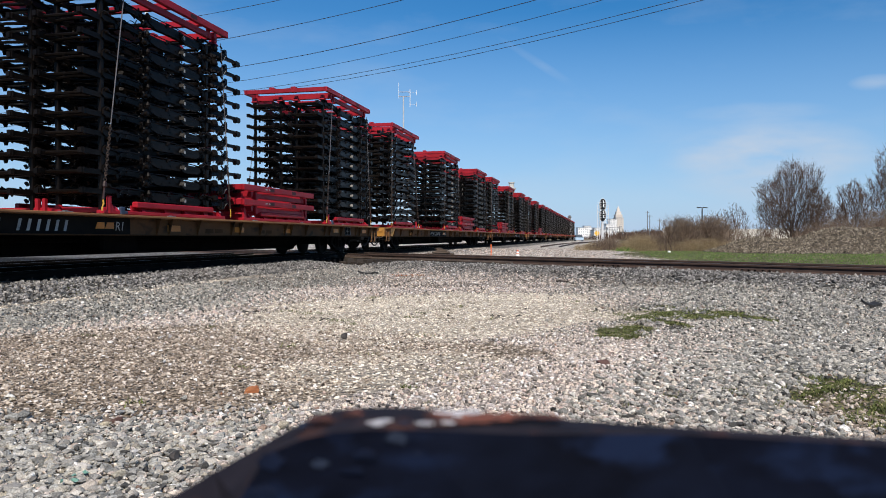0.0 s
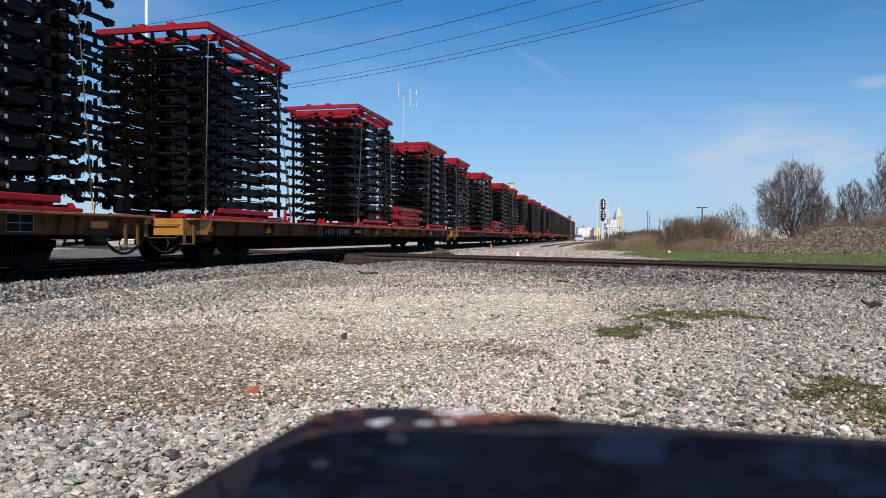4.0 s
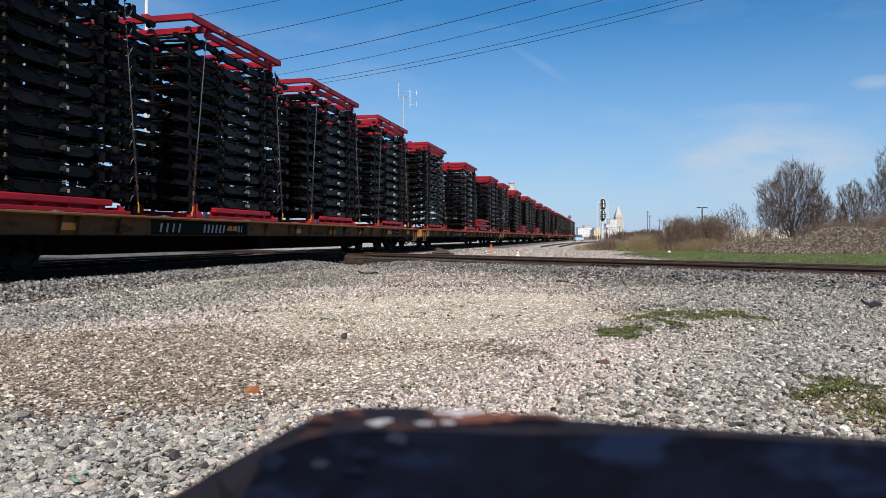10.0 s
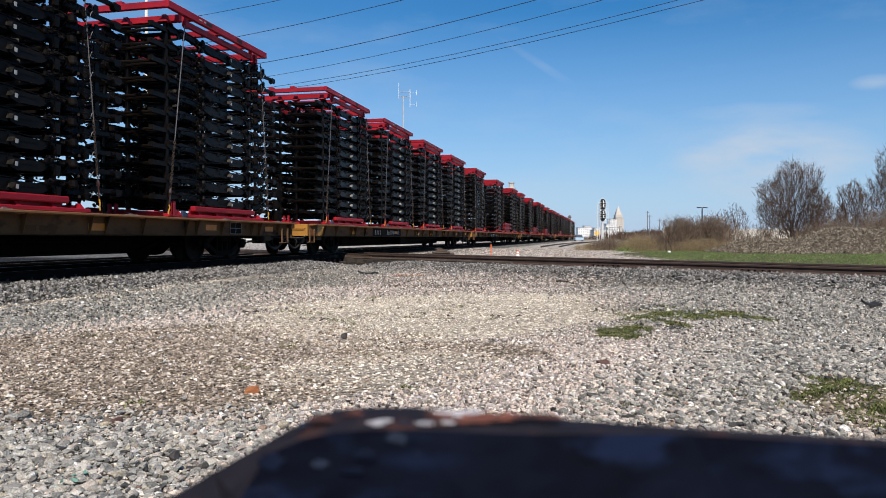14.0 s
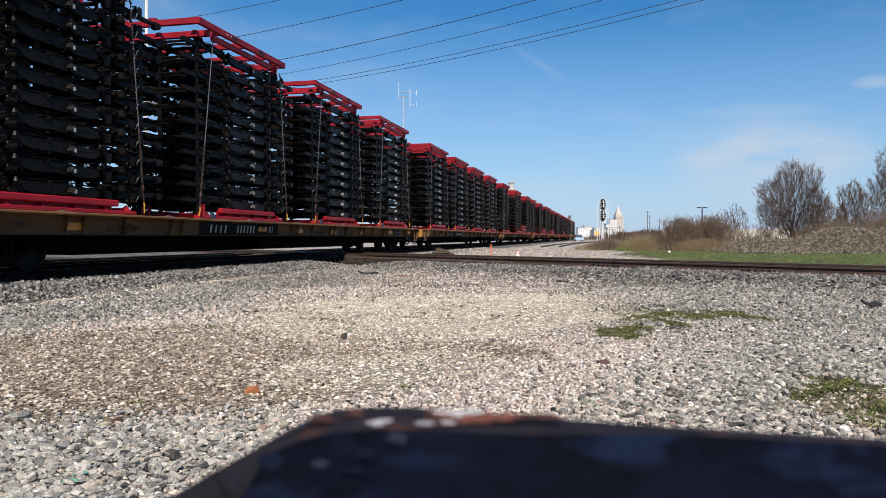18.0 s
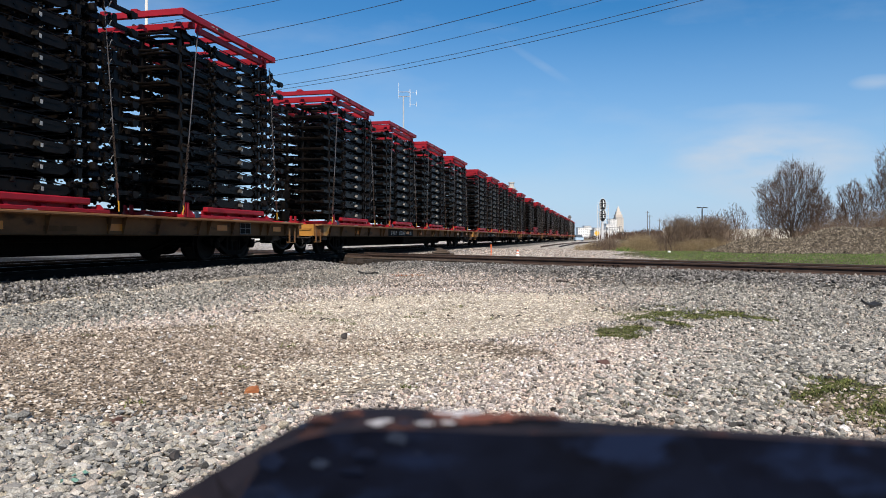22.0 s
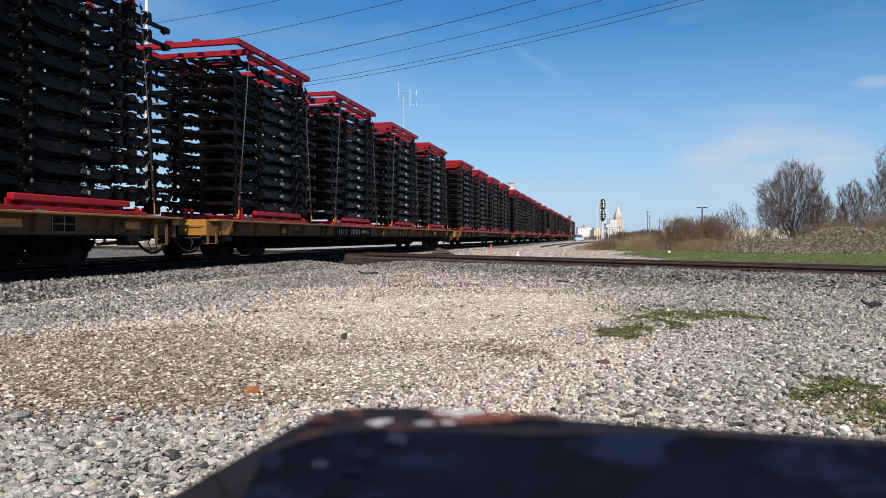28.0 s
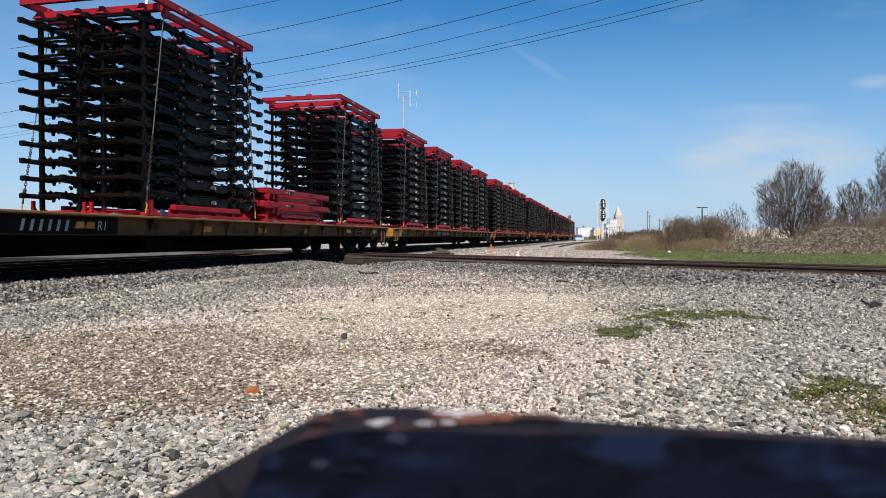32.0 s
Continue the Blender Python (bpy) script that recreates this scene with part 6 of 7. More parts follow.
# ---- barrier right before the standpoint ----
# nearly black blue: the shade on the near face is put into the paint
M_BARRIER = surface("shaded_dark_blue_paint", (0.0023, 0.0025, 0.0042), (0.0048, 0.007, 0.016), 12.0, 0.5, 0.0, 0.2, 60, stain=(0.0075, 0.013, 0.033), stain_at=0.54, spec=0.05, distance=0.002, stretch=(0.7, 1, 1.5))
M_TOPEDGE = surface("worn_dull_paint", (0.007, 0.007, 0.011), (0.022, 0.019, 0.025), 14.0, 0.75, 0.0, 0.2, 60, stain=(0.05, 0.024, 0.02), stain_at=0.6, spec=0.1, distance=0.002)
M_RUSTED = surface("rusty_bare_edge", (0.04, 0.022, 0.02), (0.1, 0.045, 0.035), 24.0, 0.75, 0.0, 0.3, 120, stain=(0.24, 0.085, 0.055), stain_at=0.52, spec=0.1, distance=0.002)
M_SHEEN = surface("blue_sheen_patch", (0.0035, 0.006, 0.016), (0.008, 0.014, 0.036), 60.0, 0.6, 0.0, 0.1, 200, spec=0.1, distance=0.001)
M_BLUEPATCH = surface("bluish_patch", (0.012, 0.018, 0.034), (0.03, 0.04, 0.065), 60.0, 0.6, 0.0, 0.1, 200, spec=0.1, distance=0.001)
M_BARE = surface("pale_bare_metal", (0.5, 0.46, 0.44), (0.72, 0.68, 0.65), 60.0, 0.4, 0.2, 0.2, 200, distance=0.001)


def barrier():
    """A thick steel plate barrier standing on the ground, its end cut on the slant, its top edge rounded and chipped."""
    top = [(-0.30, -0.232), (-0.16, -0.152), (-0.134, -0.137), (-0.088, -0.111), (-0.074, -0.1035), (-0.058, -0.1), (-0.042, -0.099), (-0.02, -0.099), (0.0, -0.1005), (0.04, -0.104), (0.14, -0.1108), (0.75, -0.147)]
    z0 = float(ground_z(0, 0.4)) - EYE[2] - 0.02
    body = Shape()
    rings = []
    for d, inset in ((0.3662, 0.0012), (0.3675, 0.0), (0.411, 0.0), (0.414, 0.003)):
        depth = lambda x: d if d > 0.38 else d + float(np.interp(x, [-0.03, 0.04, 0.07, 0.12, 0.25, 0.75], [0.0, 0.0105, 0.018, 0.033, 0.0385, 0.04]))
        skew = lambda x: float(np.interp(x, [-0.30, -0.16, -0.134, -0.088, -0.074], [-0.119, -0.112, -0.1085, -0.092, -0.075])) if d < 0.38 and x < -0.074 else x
        ring = [(skew(x) + (inset if x < 0 else 0), depth(x), z - inset) for x, z in top] + [(0.75, depth(0.75), z0), (skew(-0.30), depth(-0.3), z0)]
        rings.append(ring)
    body.loft(rings)
    me = body.mesh("plate", [M_BARRIER, M_TOPEDGE])
    for p in me.polygons:
        if p.normal.z > 0.3:
            p.material_index = 1
    ob = thing("barrier", "scuffed dark blue steel barrier with chipped rusty top edge", "barrier", None, pose(0, 0, EYE[2], 0, 0, 12.8))
    part("plate", me, ob)
    rnd = random.Random(6)
    # rust patches with ragged outlines where the paint has come off
    lie = lambda x: -0.0990 - max(x + 0.02, 0) * 0.0375 - max(-x - 0.068, 0) * 0.3
    for x, y, rx, ry in ((0.01, 0.392, 0.022, 0.015), (0.034, 0.396, 0.022, 0.011), (0.056, 0.4, 0.016, 0.008), (-0.066, 0.383, 0.008, 0.01), (-0.004, 0.378, 0.012, 0.009), (-0.05, 0.395, 0.006, 0.01)):
        ring = [(rx * rnd.uniform(0.45, 1.15) * math.cos(k * 0.262), ry * rnd.uniform(0.4, 1.1) * math.sin(k * 0.262), 0) for k in range(24)]
        part("rust_patch", Shape().loft([ring, [(a * 0.95, b * 0.95, 0.0003) for a, b, _ in ring]]).mesh("rust_patch", M_RUSTED), ob,
             pose(x, y, lie(x) + 0.0003, 0, 2.1 if x > -0.02 else 0, 0), "flaking orange rust")
    for x, y, rx, ry, mat in ((-0.0345, 0.3735, 0.0062, 0.0062, M_BARE), (-0.03, 0.3775, 0.003, 0.004, M_BARE), (-0.021, 0.3715, 0.0035, 0.003, M_BLUEPATCH), (-0.009, 0.3735, 0.0055, 0.0035, M_BARE), (0.003, 0.377, 0.004, 0.003, M_BARE),
                              (0.001, 0.3985, 0.0065, 0.0042, M_BARE), (0.012, 0.4, 0.011, 0.005, M_BARE), (0.02, 0.403, 0.004, 0.003, M_BARE), (0.008, 0.393, 0.004, 0.003, M_BARE), (-0.0755, 0.377, 0.002, 0.006, M_BLUEPATCH)):
        ring = [(rx * rnd.uniform(0.5, 1.25) * math.cos(k * 0.393), ry * rnd.uniform(0.5, 1.2) * math.sin(k * 0.393), 0) for k in range(16)]
        part("paint_chip", Shape().loft([ring, [(a * 0.9, b * 0.9, 0.0003) for a, b, _ in ring]]).mesh("paint_chip", mat), ob, pose(x, y, lie(x) + 0.0008, 0, 2.1 if x > -0.02 else 0, 0), "pale bare metal chip")
    # bluish reflections on the face towards the standpoint, painted as flat patches
    for x, z, rx, rz, mat in ((-0.024, -0.105, 0.007, 0.004, M_BLUEPATCH), (-0.014, -0.1045, 0.008, 0.0025, M_SHEEN), (-0.064, -0.1175, 0.006, 0.0024, M_BLUEPATCH), (-0.047, -0.1215, 0.008, 0.002, M_SHEEN),
                              (0.004, -0.1145, 0.02, 0.004, M_SHEEN), (-0.09, -0.116, 0.009, 0.006, M_SHEEN), (-0.04, -0.113, 0.008, 0.003, M_SHEEN), (-0.095, -0.135, 0.01, 0.007, M_SHEEN), (0.022, -0.127, 0.016, 0.004, M_SHEEN)):
        turn = 8.6 if x > -0.03 else 0.0
        ring = [(rx * rnd.uniform(0.5, 1.2) * math.cos(k * 0.393), 0, rz * rnd.uniform(0.5, 1.2) * math.sin(k * 0.393)) for k in range(16)]
        part("scuff", Shape().loft([ring, [(a * 0.9, -0.0003, b * 0.9) for a, _, b in ring]]).mesh("scuff", mat), ob, pose(x, 0.3656 + max(x + 0.03, 0) * 0.15, z, 0, 0, turn), "bluish sheen patch")
    part("foot", Shape().cbox((0.2, 0.382, z0 + 0.012), (1.0, 0.3, 0.024), 0.005).mesh("foot", M_BARRIER), ob)
    return ob


barrier()

# ---- crossing hardware ----
M_TIMBER = surface("weathered_crossing_timber", (0.018, 0.014, 0.011), (0.06, 0.045, 0.034), 2.0, 0.9, 0, 0.4, 30, stretch=(0.3, 3, 3), vary=0.3)
hw = thing("crossing_frog", "brown bolted steel castings of the track crossing", "rail crossing", kind="structure", m=pose(0, 0, -0.045))
for s in (-1, 1):
    for q in (-1, 1):
        u = CROSS_U
        cx, cy, ca = cross_at(u, q * GAUGE)
        # meeting of this crossing rail with each running rail
        k = (TRACK_X + s * GAUGE - cx) / CROSS_D.x
        px_, py_ = cx + CROSS_D.x * k, cy + CROSS_D.y * k
        f = part("casting", Shape().cbox((0, 0, -0.055), (0.46, 1.7, 0.09), 0.02).cbox((0, 0, -0.055), (0.3, 2.4, 0.07), 0.02).mesh("casting", M_CASTING), hw, pose(px_, py_, 0, 0, 0, math.degrees(ca)))
        part("casting", Shape().cbox((0, 0, -0.06), (0.44, 1.5, 0.085), 0.02).mesh("casting", M_CASTING), hw, pose(px_, py_, -0.002))
        for j in (-0.7, -0.35, 0.35, 0.7):
            part("bolt", Shape().lathe((0.23, j, -0.05), (1, 0, 0), [(0, 0.03), (0.05, 0.03)], 6).mesh("bolt", M_RAIL), f)
for v in (-GAUGE - 0.16, -GAUGE + 0.12, GAUGE - 0.12, GAUGE + 0.16):
    part("guard_rail", rail_mesh([cross_at(CROSS_U - 3.2, v), cross_at(CROSS_U + 4.6 + v, v)], "guard_rail"), hw, pose(0, 0, -0.018))
for u in range(9):
    x, y, a = cross_at(-7.8 + 0.56 * u + 0.05 * math.sin(u * 2.1), -GAUGE + 0.46 + 0.06 * math.sin(u * 3.7))
    part("crossing_timber", Shape().cbox((0, 0, -0.33), (2.2, 0.23, 0.2), 0.015).mesh("crossing_timber", M_TIMBER), hw, pose(x, y, 0.01 * math.sin(u * 5), 0, 0, math.degrees(a) + math.sin(u * 2.9)), "weathered brown timber")
for v, u0, u1 in ((-GAUGE - 0.2, -8.3, -2.6), (-GAUGE - 0.17, -2.5, 1.4), (-GAUGE + 0.34, -5.6, 1.2)):      # heavy filler bars lying along the rail
    x, y, a = cross_at((u0 + u1) / 2, v)
    part("filler_bar", Shape().cbox((0, 0, -0.16), (0.13, u1 - u0, 0.2), 0.02).cbox((0.01, 0, -0.1), (0.14, (u1 - u0) * 0.8, 0.03), 0.01).mesh("filler_bar", M_CASTING), hw, pose(x, y, 0, 0, 0, math.degrees(a)))
x, y, z = -7.3, 31.7, float(ground_z(-7.3, 31.7))
pile = thing("casting_pile", "dark steel castings stacked beside the rails", "track parts", None, pose(x, y, z, 0, 0, 20))
for k, (px_, pz_, w_) in enumerate(((-0.25, 0.05, 0.7), (0.3, 0.05, 0.6), (0.0, 0.14, 0.8), (0.05, 0.23, 0.5), (-0.1, 0.3, 0.3))):
    part("casting", Shape().cbox((0, 0, 0), (w_, 0.4, 0.085), 0.02).mesh("casting", M_CASTING), pile, pose(px_, 0.05 * math.sin(k * 2.0), pz_, 0, 0, 12 * math.sin(k * 1.7)))
for u in (-3.0, -1.2, 4.4, 8.2, 11.5):           # bolted joint bars along the near rail
    x, y, a = cross_at(u, -GAUGE)
    jb = part("joint_bar", Shape().cbox((0.03, 0, -0.085), (0.03, 0.9, 0.08), 0.008).mesh("joint_bar", M_RAIL), hw, pose(x, y, 0, 0, 0, math.degrees(a)))
    for j in (-0.36, -0.22, -0.08, 0.08, 0.22, 0.36):
        part("bolt", Shape().lathe((0.045, j, -0.085), (1, 0, 0), [(0, 0.022), (0.03, 0.022)], 6).mesh("bolt", M_UNDER), jb)
for u0, n_bars in ((5.5, 9), (-0.6, 4)):
    for j in range(n_bars):
        x, y, a = cross_at(u0 + 0.085 * j, -GAUGE)
        if j % 5 != 4:
            part("marking_bar", Shape().box((0.0125, 0, -0.085), (0.004, 0.06, 0.05)).mesh("marking_bar", M_FADED), hw, pose(x, y, 0, 0, 0, math.degrees(a)), "pale rolled marking")

# ---- track-side things ----
M_ORANGE = surface("orange_plastic", (0.65, 0.10, 0.02), (0.8, 0.16, 0.04), 6, 0.5, 0, 0.02)
M_PALE = surface("galvanised_steel", (0.42, 0.43, 0.44), (0.6, 0.61, 0.62), 2.0, 0.45, 0.3, 0.05)
M_SIGNAL = surface("signal_black", (0.01, 0.01, 0.011), (0.025, 0.025, 0.027), 3.0, 0.5)
M_MAST = surface("silver_mast_paint", (0.68, 0.68, 0.68), (0.82, 0.82, 0.82), 2.0, 0.5, 0.1, 0.05)
M_SIGN = surface("yellow_sign_face", (0.75, 0.42, 0.01), (0.85, 0.5, 0.02), 3.0, 0.5, 0, 0.02)


def at_ground(right, ahead, lift=0.0):
    x, y = spot_at(right, ahead)
    return x, y, float(ground_z(x, y)) + lift


st = thing("marker_stake", "thin orange marker stake standing in ballast", "marker", None, pose(*at_ground(1.87, 27.5)))
part("stake", Shape().tube([(0, 0, -0.05), (0.005, 0, 0.58)], 0.022, 8).mesh("stake", M_ORANGE), st)
part("tape", Shape().cbox((0.0, 0, 0.5), (0.06, 0.05, 0.07), 0.01).mesh("tape", M_ORANGE), st)
st = thing("traffic_cone", "small orange cone with white bands standing in ballast", "cone", None, pose(*at_ground(2.99, 28.3)))
part("base", Shape().cbox((0, 0, 0.015), (0.2, 0.2, 0.03), 0.008).mesh("base", M_ORANGE), st)
part("body", Shape().lathe((0, 0, 0.03), (0, 0, 1), [(0, 0.085), (0.1, 0.065), (0.3, 0.03), (0.31, 0.02)], 14).mesh("body", M_ORANGE), st)
part("band", Shape().lathe((0, 0, 0.07), (0, 0, 1), [(0, 0.081), (0.09, 0.064), (0.1, 0.055)], 14).mesh("band", M_STICKER), st, None, "white band")
part("band", Shape().lathe((0, 0, 0.20), (0, 0, 1), [(0, 0.056), (0.07, 0.042), (0.08, 0.035)], 14).mesh("band", M_STICKER), st, None, "white band")


def signal(label, right, ahead, h, heads, w=0.42):
    sg = thing("railway_signal", label, "railway signal", None, pose(*at_ground(right, ahead), 0, 0, 12.8))
    part("mast", Shape().tube([(0, 0, 0), (0, 0, h)], 0.15, 10).mesh("mast", M_MAST), sg, None, "silver mast")
    part("case", Shape().cbox((0, 0.1, 0.35), (0.36, 0.36, 0.7), 0.03).mesh("case", M_PALE), sg, None, "grey relay case")
    lad = Shape()
    for s in (-1, 1):
        lad.tube([(s * 0.2 + 0.55, 0.25, 0), (s * 0.2 + 0.55, 0.2, h - 0.3)], 0.025, 6)
    for s in (-1, 1):
        lad.tube([(s * 0.12 - 0.4, 0.25, 0), (s * 0.12 - 0.4, 0.2, h - 0.3)], 0.025, 6)
    for i in range(int(h / 0.35)):
        lad.tube([(-0.52, 0.23, 0.3 + 0.35 * i), (-0.28, 0.23, 0.3 + 0.35 * i)], 0.014, 5)
        lad.tube([(0.35, 0.23, 0.3 + 0.35 * i), (0.75, 0.23, 0.3 + 0.35 * i)], 0.014, 5)
    part("ladder", lad.mesh("ladder", M_MAST), sg, None, "silver ladder")
    for z in heads:
        hd = part("signal_head", Shape().loft([[(w * 1.25 * math.cos(a), y, z + (0.85 if abs(math.sin(a)) > 0.3 else 0.5) * math.sin(a) * 0.8) for a in (2 * math.pi * k / 20 for k in range(20))] for y in (-0.16, -0.12)]).mesh("signal_head", M_SIGNAL), sg, None, "black signal backplate")
        ring_ = [(w * 1.29 * math.cos(a), -0.165, z + (0.85 if abs(math.sin(a)) > 0.3 else 0.5) * math.sin(a) * 0.83) for a in (2 * math.pi * k / 20 for k in range(20))]
        part("rim", Shape().tube(ring_, 0.022, 5, closed=True).mesh("rim", M_STICKER), hd, None, "white backplate rim")
        for zz in (-0.14, 0.3):
            part("bar", Shape().cbox((0, -0.46, z + zz), (0.085, 0.03, 0.34), 0.006).mesh("bar", M_STICKER), hd, None, "white bar")
        for j in (-0.32, 0.0, 0.32):
            part("hood", Shape().lathe((0, -0.16, z + j), (0, -1, 0), [(0, 0.12), (0.28, 0.13), (0.281, 0.11), (0.02, 0.1)], 12).mesh("hood", M_SIGNAL), hd)
            for s in (-1, 1):
                part("lens", Shape().lathe((s * 0.24, -0.165, z + j * 0.8), (0, -1, 0), [(0, 0.085), (0.02, 0.07)], 10).mesh("lens", M_PALE), hd)
        part("platform", Shape().cbox((0, 0.1, z - 0.85), (0.9, 0.5, 0.05), 0.01).mesh("platform", M_MAST), sg)
    return sg


signal("silver railway signal mast with two black light heads", 18.05, 80.0, 4.9, (4.55, 3.35), 0.3)
signal("distant railway signal with one black light head", 35.8, 200.0, 6.6, (6.4,), 0.4)
sgn = thing("warning_sign", "yellow diamond warning sign on a thin post", "road sign", None, pose(*at_ground(21.8, 100.0), 0, 0, 12.8))
part("post", Shape().tube([(0, 0, 0), (0, 0, 1.9)], 0.04, 8).mesh("post", M_PALE), sgn)
part("panel", Shape().cbox((0, -0.05, 0), (0.6, 0.02, 0.6), 0.006).mesh("panel", M_SIGN), sgn, pose(0, 0, 1.45, 0, 45, 0))

M_WOODPOLE = surface("pale_weathered_pole", (0.48, 0.46, 0.43), (0.68, 0.66, 0.62), 1.5, 0.75, 0, 0.2, 20, stretch=(3, 3, 0.3))
M_POLEGREY = surface("grey_crossarm_timber", (0.10, 0.10, 0.10), (0.22, 0.215, 0.21), 2.0, 0.8, 0, 0.2, 30)
M_INSUL = surface("dark_insulator", (0.012, 0.013, 0.015), (0.03, 0.03, 0.034), 6.0, 0.7, spec=0.15)
M_WIRE = surface("dark_conductor", (0.02, 0.022, 0.026), (0.05, 0.05, 0.055), 4.0, 0.6, 0.3, 0)
POLE_R, POLE_A = -21.0, 50.0
up_ = thing("utility_pole", "tall pale utility pole with insulators and a low crossarm", "utility pole", None, pose(*at_ground(POLE_R, POLE_A), 0, 0, 12.8))
part("pole", Shape().tube([(0, 0, 0), (0.04, 0, 9.0), (0.14, 0, 19.5)], [0.16, 0.125, 0.09], 14).mesh("pole", M_WOODPOLE, True), up_)
part("crossarm", Shape().cbox((-0.02, -0.2, 10.25), (2.3, 0.12, 0.14), 0.02).mesh("crossarm", M_POLEGREY), up_)
for x in (-1.0, -0.45, 0.45, 0.9):
    part("insulator", Shape().lathe((x, -0.2, 10.3), (0, 0, 1), [(0, 0.05), (0.08, 0.09), (0.12, 0.05), (0.2, 0.08), (0.26, 0.03)], 10).mesh("insulator", M_INSUL), up_)
for z in (15.6, 13.75, 11.9):
    part("insulator", Shape().tube([(0, 0, z - 0.25), (-0.55, 0, z)], [0.07, 0.09], 8).tube([(-0.55, 0, z), (-0.85, 0, z + 0.2)], [0.12, 0.1], 8).mesh("insulator", M_INSUL), up_)
part("brace", Shape().tube([(0, -0.1, 9.6), (0.8, -0.2, 10.2)], 0.03, 6).tube([(0, -0.1, 9.6), (-0.8, -0.2, 10.2)], 0.03, 6).mesh("brace", M_WOODPOLE), up_)


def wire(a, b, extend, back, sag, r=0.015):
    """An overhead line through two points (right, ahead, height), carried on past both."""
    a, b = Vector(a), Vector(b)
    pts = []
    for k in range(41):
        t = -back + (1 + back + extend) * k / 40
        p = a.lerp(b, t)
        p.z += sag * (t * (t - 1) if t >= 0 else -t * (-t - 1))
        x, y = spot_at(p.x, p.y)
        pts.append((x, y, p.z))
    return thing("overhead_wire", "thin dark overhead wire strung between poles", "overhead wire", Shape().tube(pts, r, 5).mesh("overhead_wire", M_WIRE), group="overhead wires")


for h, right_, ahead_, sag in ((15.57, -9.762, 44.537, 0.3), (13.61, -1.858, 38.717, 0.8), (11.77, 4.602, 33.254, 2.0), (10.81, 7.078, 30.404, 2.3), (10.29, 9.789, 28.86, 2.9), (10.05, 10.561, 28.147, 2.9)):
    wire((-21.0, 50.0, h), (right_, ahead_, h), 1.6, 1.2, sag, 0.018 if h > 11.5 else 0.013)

# radio mast behind the train
rm = thing("radio_mast", "slim pale radio mast with whip antennas", "antenna mast", None, pose(*at_ground(-3.35, 60.0), 0, 0, 12.8))
part("pole", Shape().tube([(0, 0, 0), (0, 0, 12.75)], 0.06, 10).mesh("pole", M_PALE), rm, None, "pale slim pole")
for z, x0 in ((12.78, -0.4), (13.15, -0.4)):
    part("arm", Shape().tube([(x0, 0, z), (0.56, 0, z)], 0.03, 6).mesh("arm", M_PALE), rm)
part("whip", Shape().tube([(-0.4, 0, 12.6), (-0.4, 0, 13.9)], 0.014, 6).mesh("whip", M_STICKER), rm)
part("whip", Shape().tube([(0.56, 0, 11.9), (0.56, 0, 13.4)], 0.03, 6).mesh("whip", M_STICKER), rm)
for z in (12.1, 13.1):
    part("whip", Shape().tube([(1.1, 0, z - 0.2), (1.1, 0, z + 0.2)], 0.018, 6).mesh("whip", M_STICKER), rm)
    part("arm", Shape().tube([(0.56, 0, z), (1.1, 0, z)], 0.007, 5).mesh("arm", M_PALE), rm)

# ---- heap, brush and trees beyond the crossing track ----
M_HEAP = island_surface("heaped_stone", [(0.0, (0.026, 0.02, 0.013)), (0.35, (0.1, 0.08, 0.055)), (0.75, (0.2, 0.166, 0.12)), (1.0, (0.38, 0.33, 0.255))])
M_HEAPSOIL = surface("heap_soil", (0.035, 0.027, 0.019), (0.085, 0.067, 0.048), 2.0, 0.95, 0, 0.8, 18, distance=0.05)


def heap_h(r, a):
    """Height of the heap over the plan, by metres right and ahead."""
    top = (0.88 * smooth(14.9, 18.0, r) - 0.10 * np.exp(-((r - 19.4) / 0.6) ** 2) + 0.52 * smooth(20.2, 22.5, r) + 0.07 * np.exp(-((r - 22.6) / 0.5) ** 2)
           + 0.12 * smooth(26, 29, r)) * (1 - 0.6 * smooth(36, 41, r))
    h = top * np.exp(-((a - 40.5) / 2.6) ** 2) + (0.07 * wave(r, a, 1.3) + 0.05 * wave(r, a, 3.4, 1.0)) * np.clip(top * 1.5, 0, 1)
    return h - 0.06


rr_, aa_ = np.meshgrid(np.arange(11.0, 42, 0.22), np.arange(34.5, 47, 0.22))
zz_ = heap_h(rr_, aa_)
hx, hy = rr_ * COS - aa_ * SIN, rr_ * SIN + aa_ * COS
hv = np.stack([hx, hy, ground_z(hx, hy) + zz_], -1).reshape(-1, 3)
hi = np.arange(rr_.size).reshape(rr_.shape)
hq = np.stack([hi[:-1, :-1], hi[:-1, 1:], hi[1:, 1:], hi[1:, :-1]], -1).reshape(-1, 4)
heap = thing("rubble_mound", "long low heap of brown-grey rubble stone on grass", "rubble heap", raw_mesh("rubble_mound", hv, hq, M_HEAPSOIL))
hs = np.random.default_rng(41)
r_, a_ = hs.uniform(12.5, 40, 34000), hs.uniform(35.5, 43, 34000)
ok = heap_h(r_, a_) > 0.02
r_, a_ = r_[ok], a_[ok]
sx, sy = r_ * COS - a_ * SIN, r_ * SIN + a_ * COS
k_ = len(r_)
sv = np.repeat(OCT_V[None], k_, 0) * hs.uniform(0.6, 1.25, (k_, 6, 1)) * (0.035 + 0.075 * hs.beta(1.3, 4, k_))[:, None, None]
sv = sv + np.stack([sx, sy, ground_z(sx, sy) + heap_h(r_, a_)], -1)[:, None]
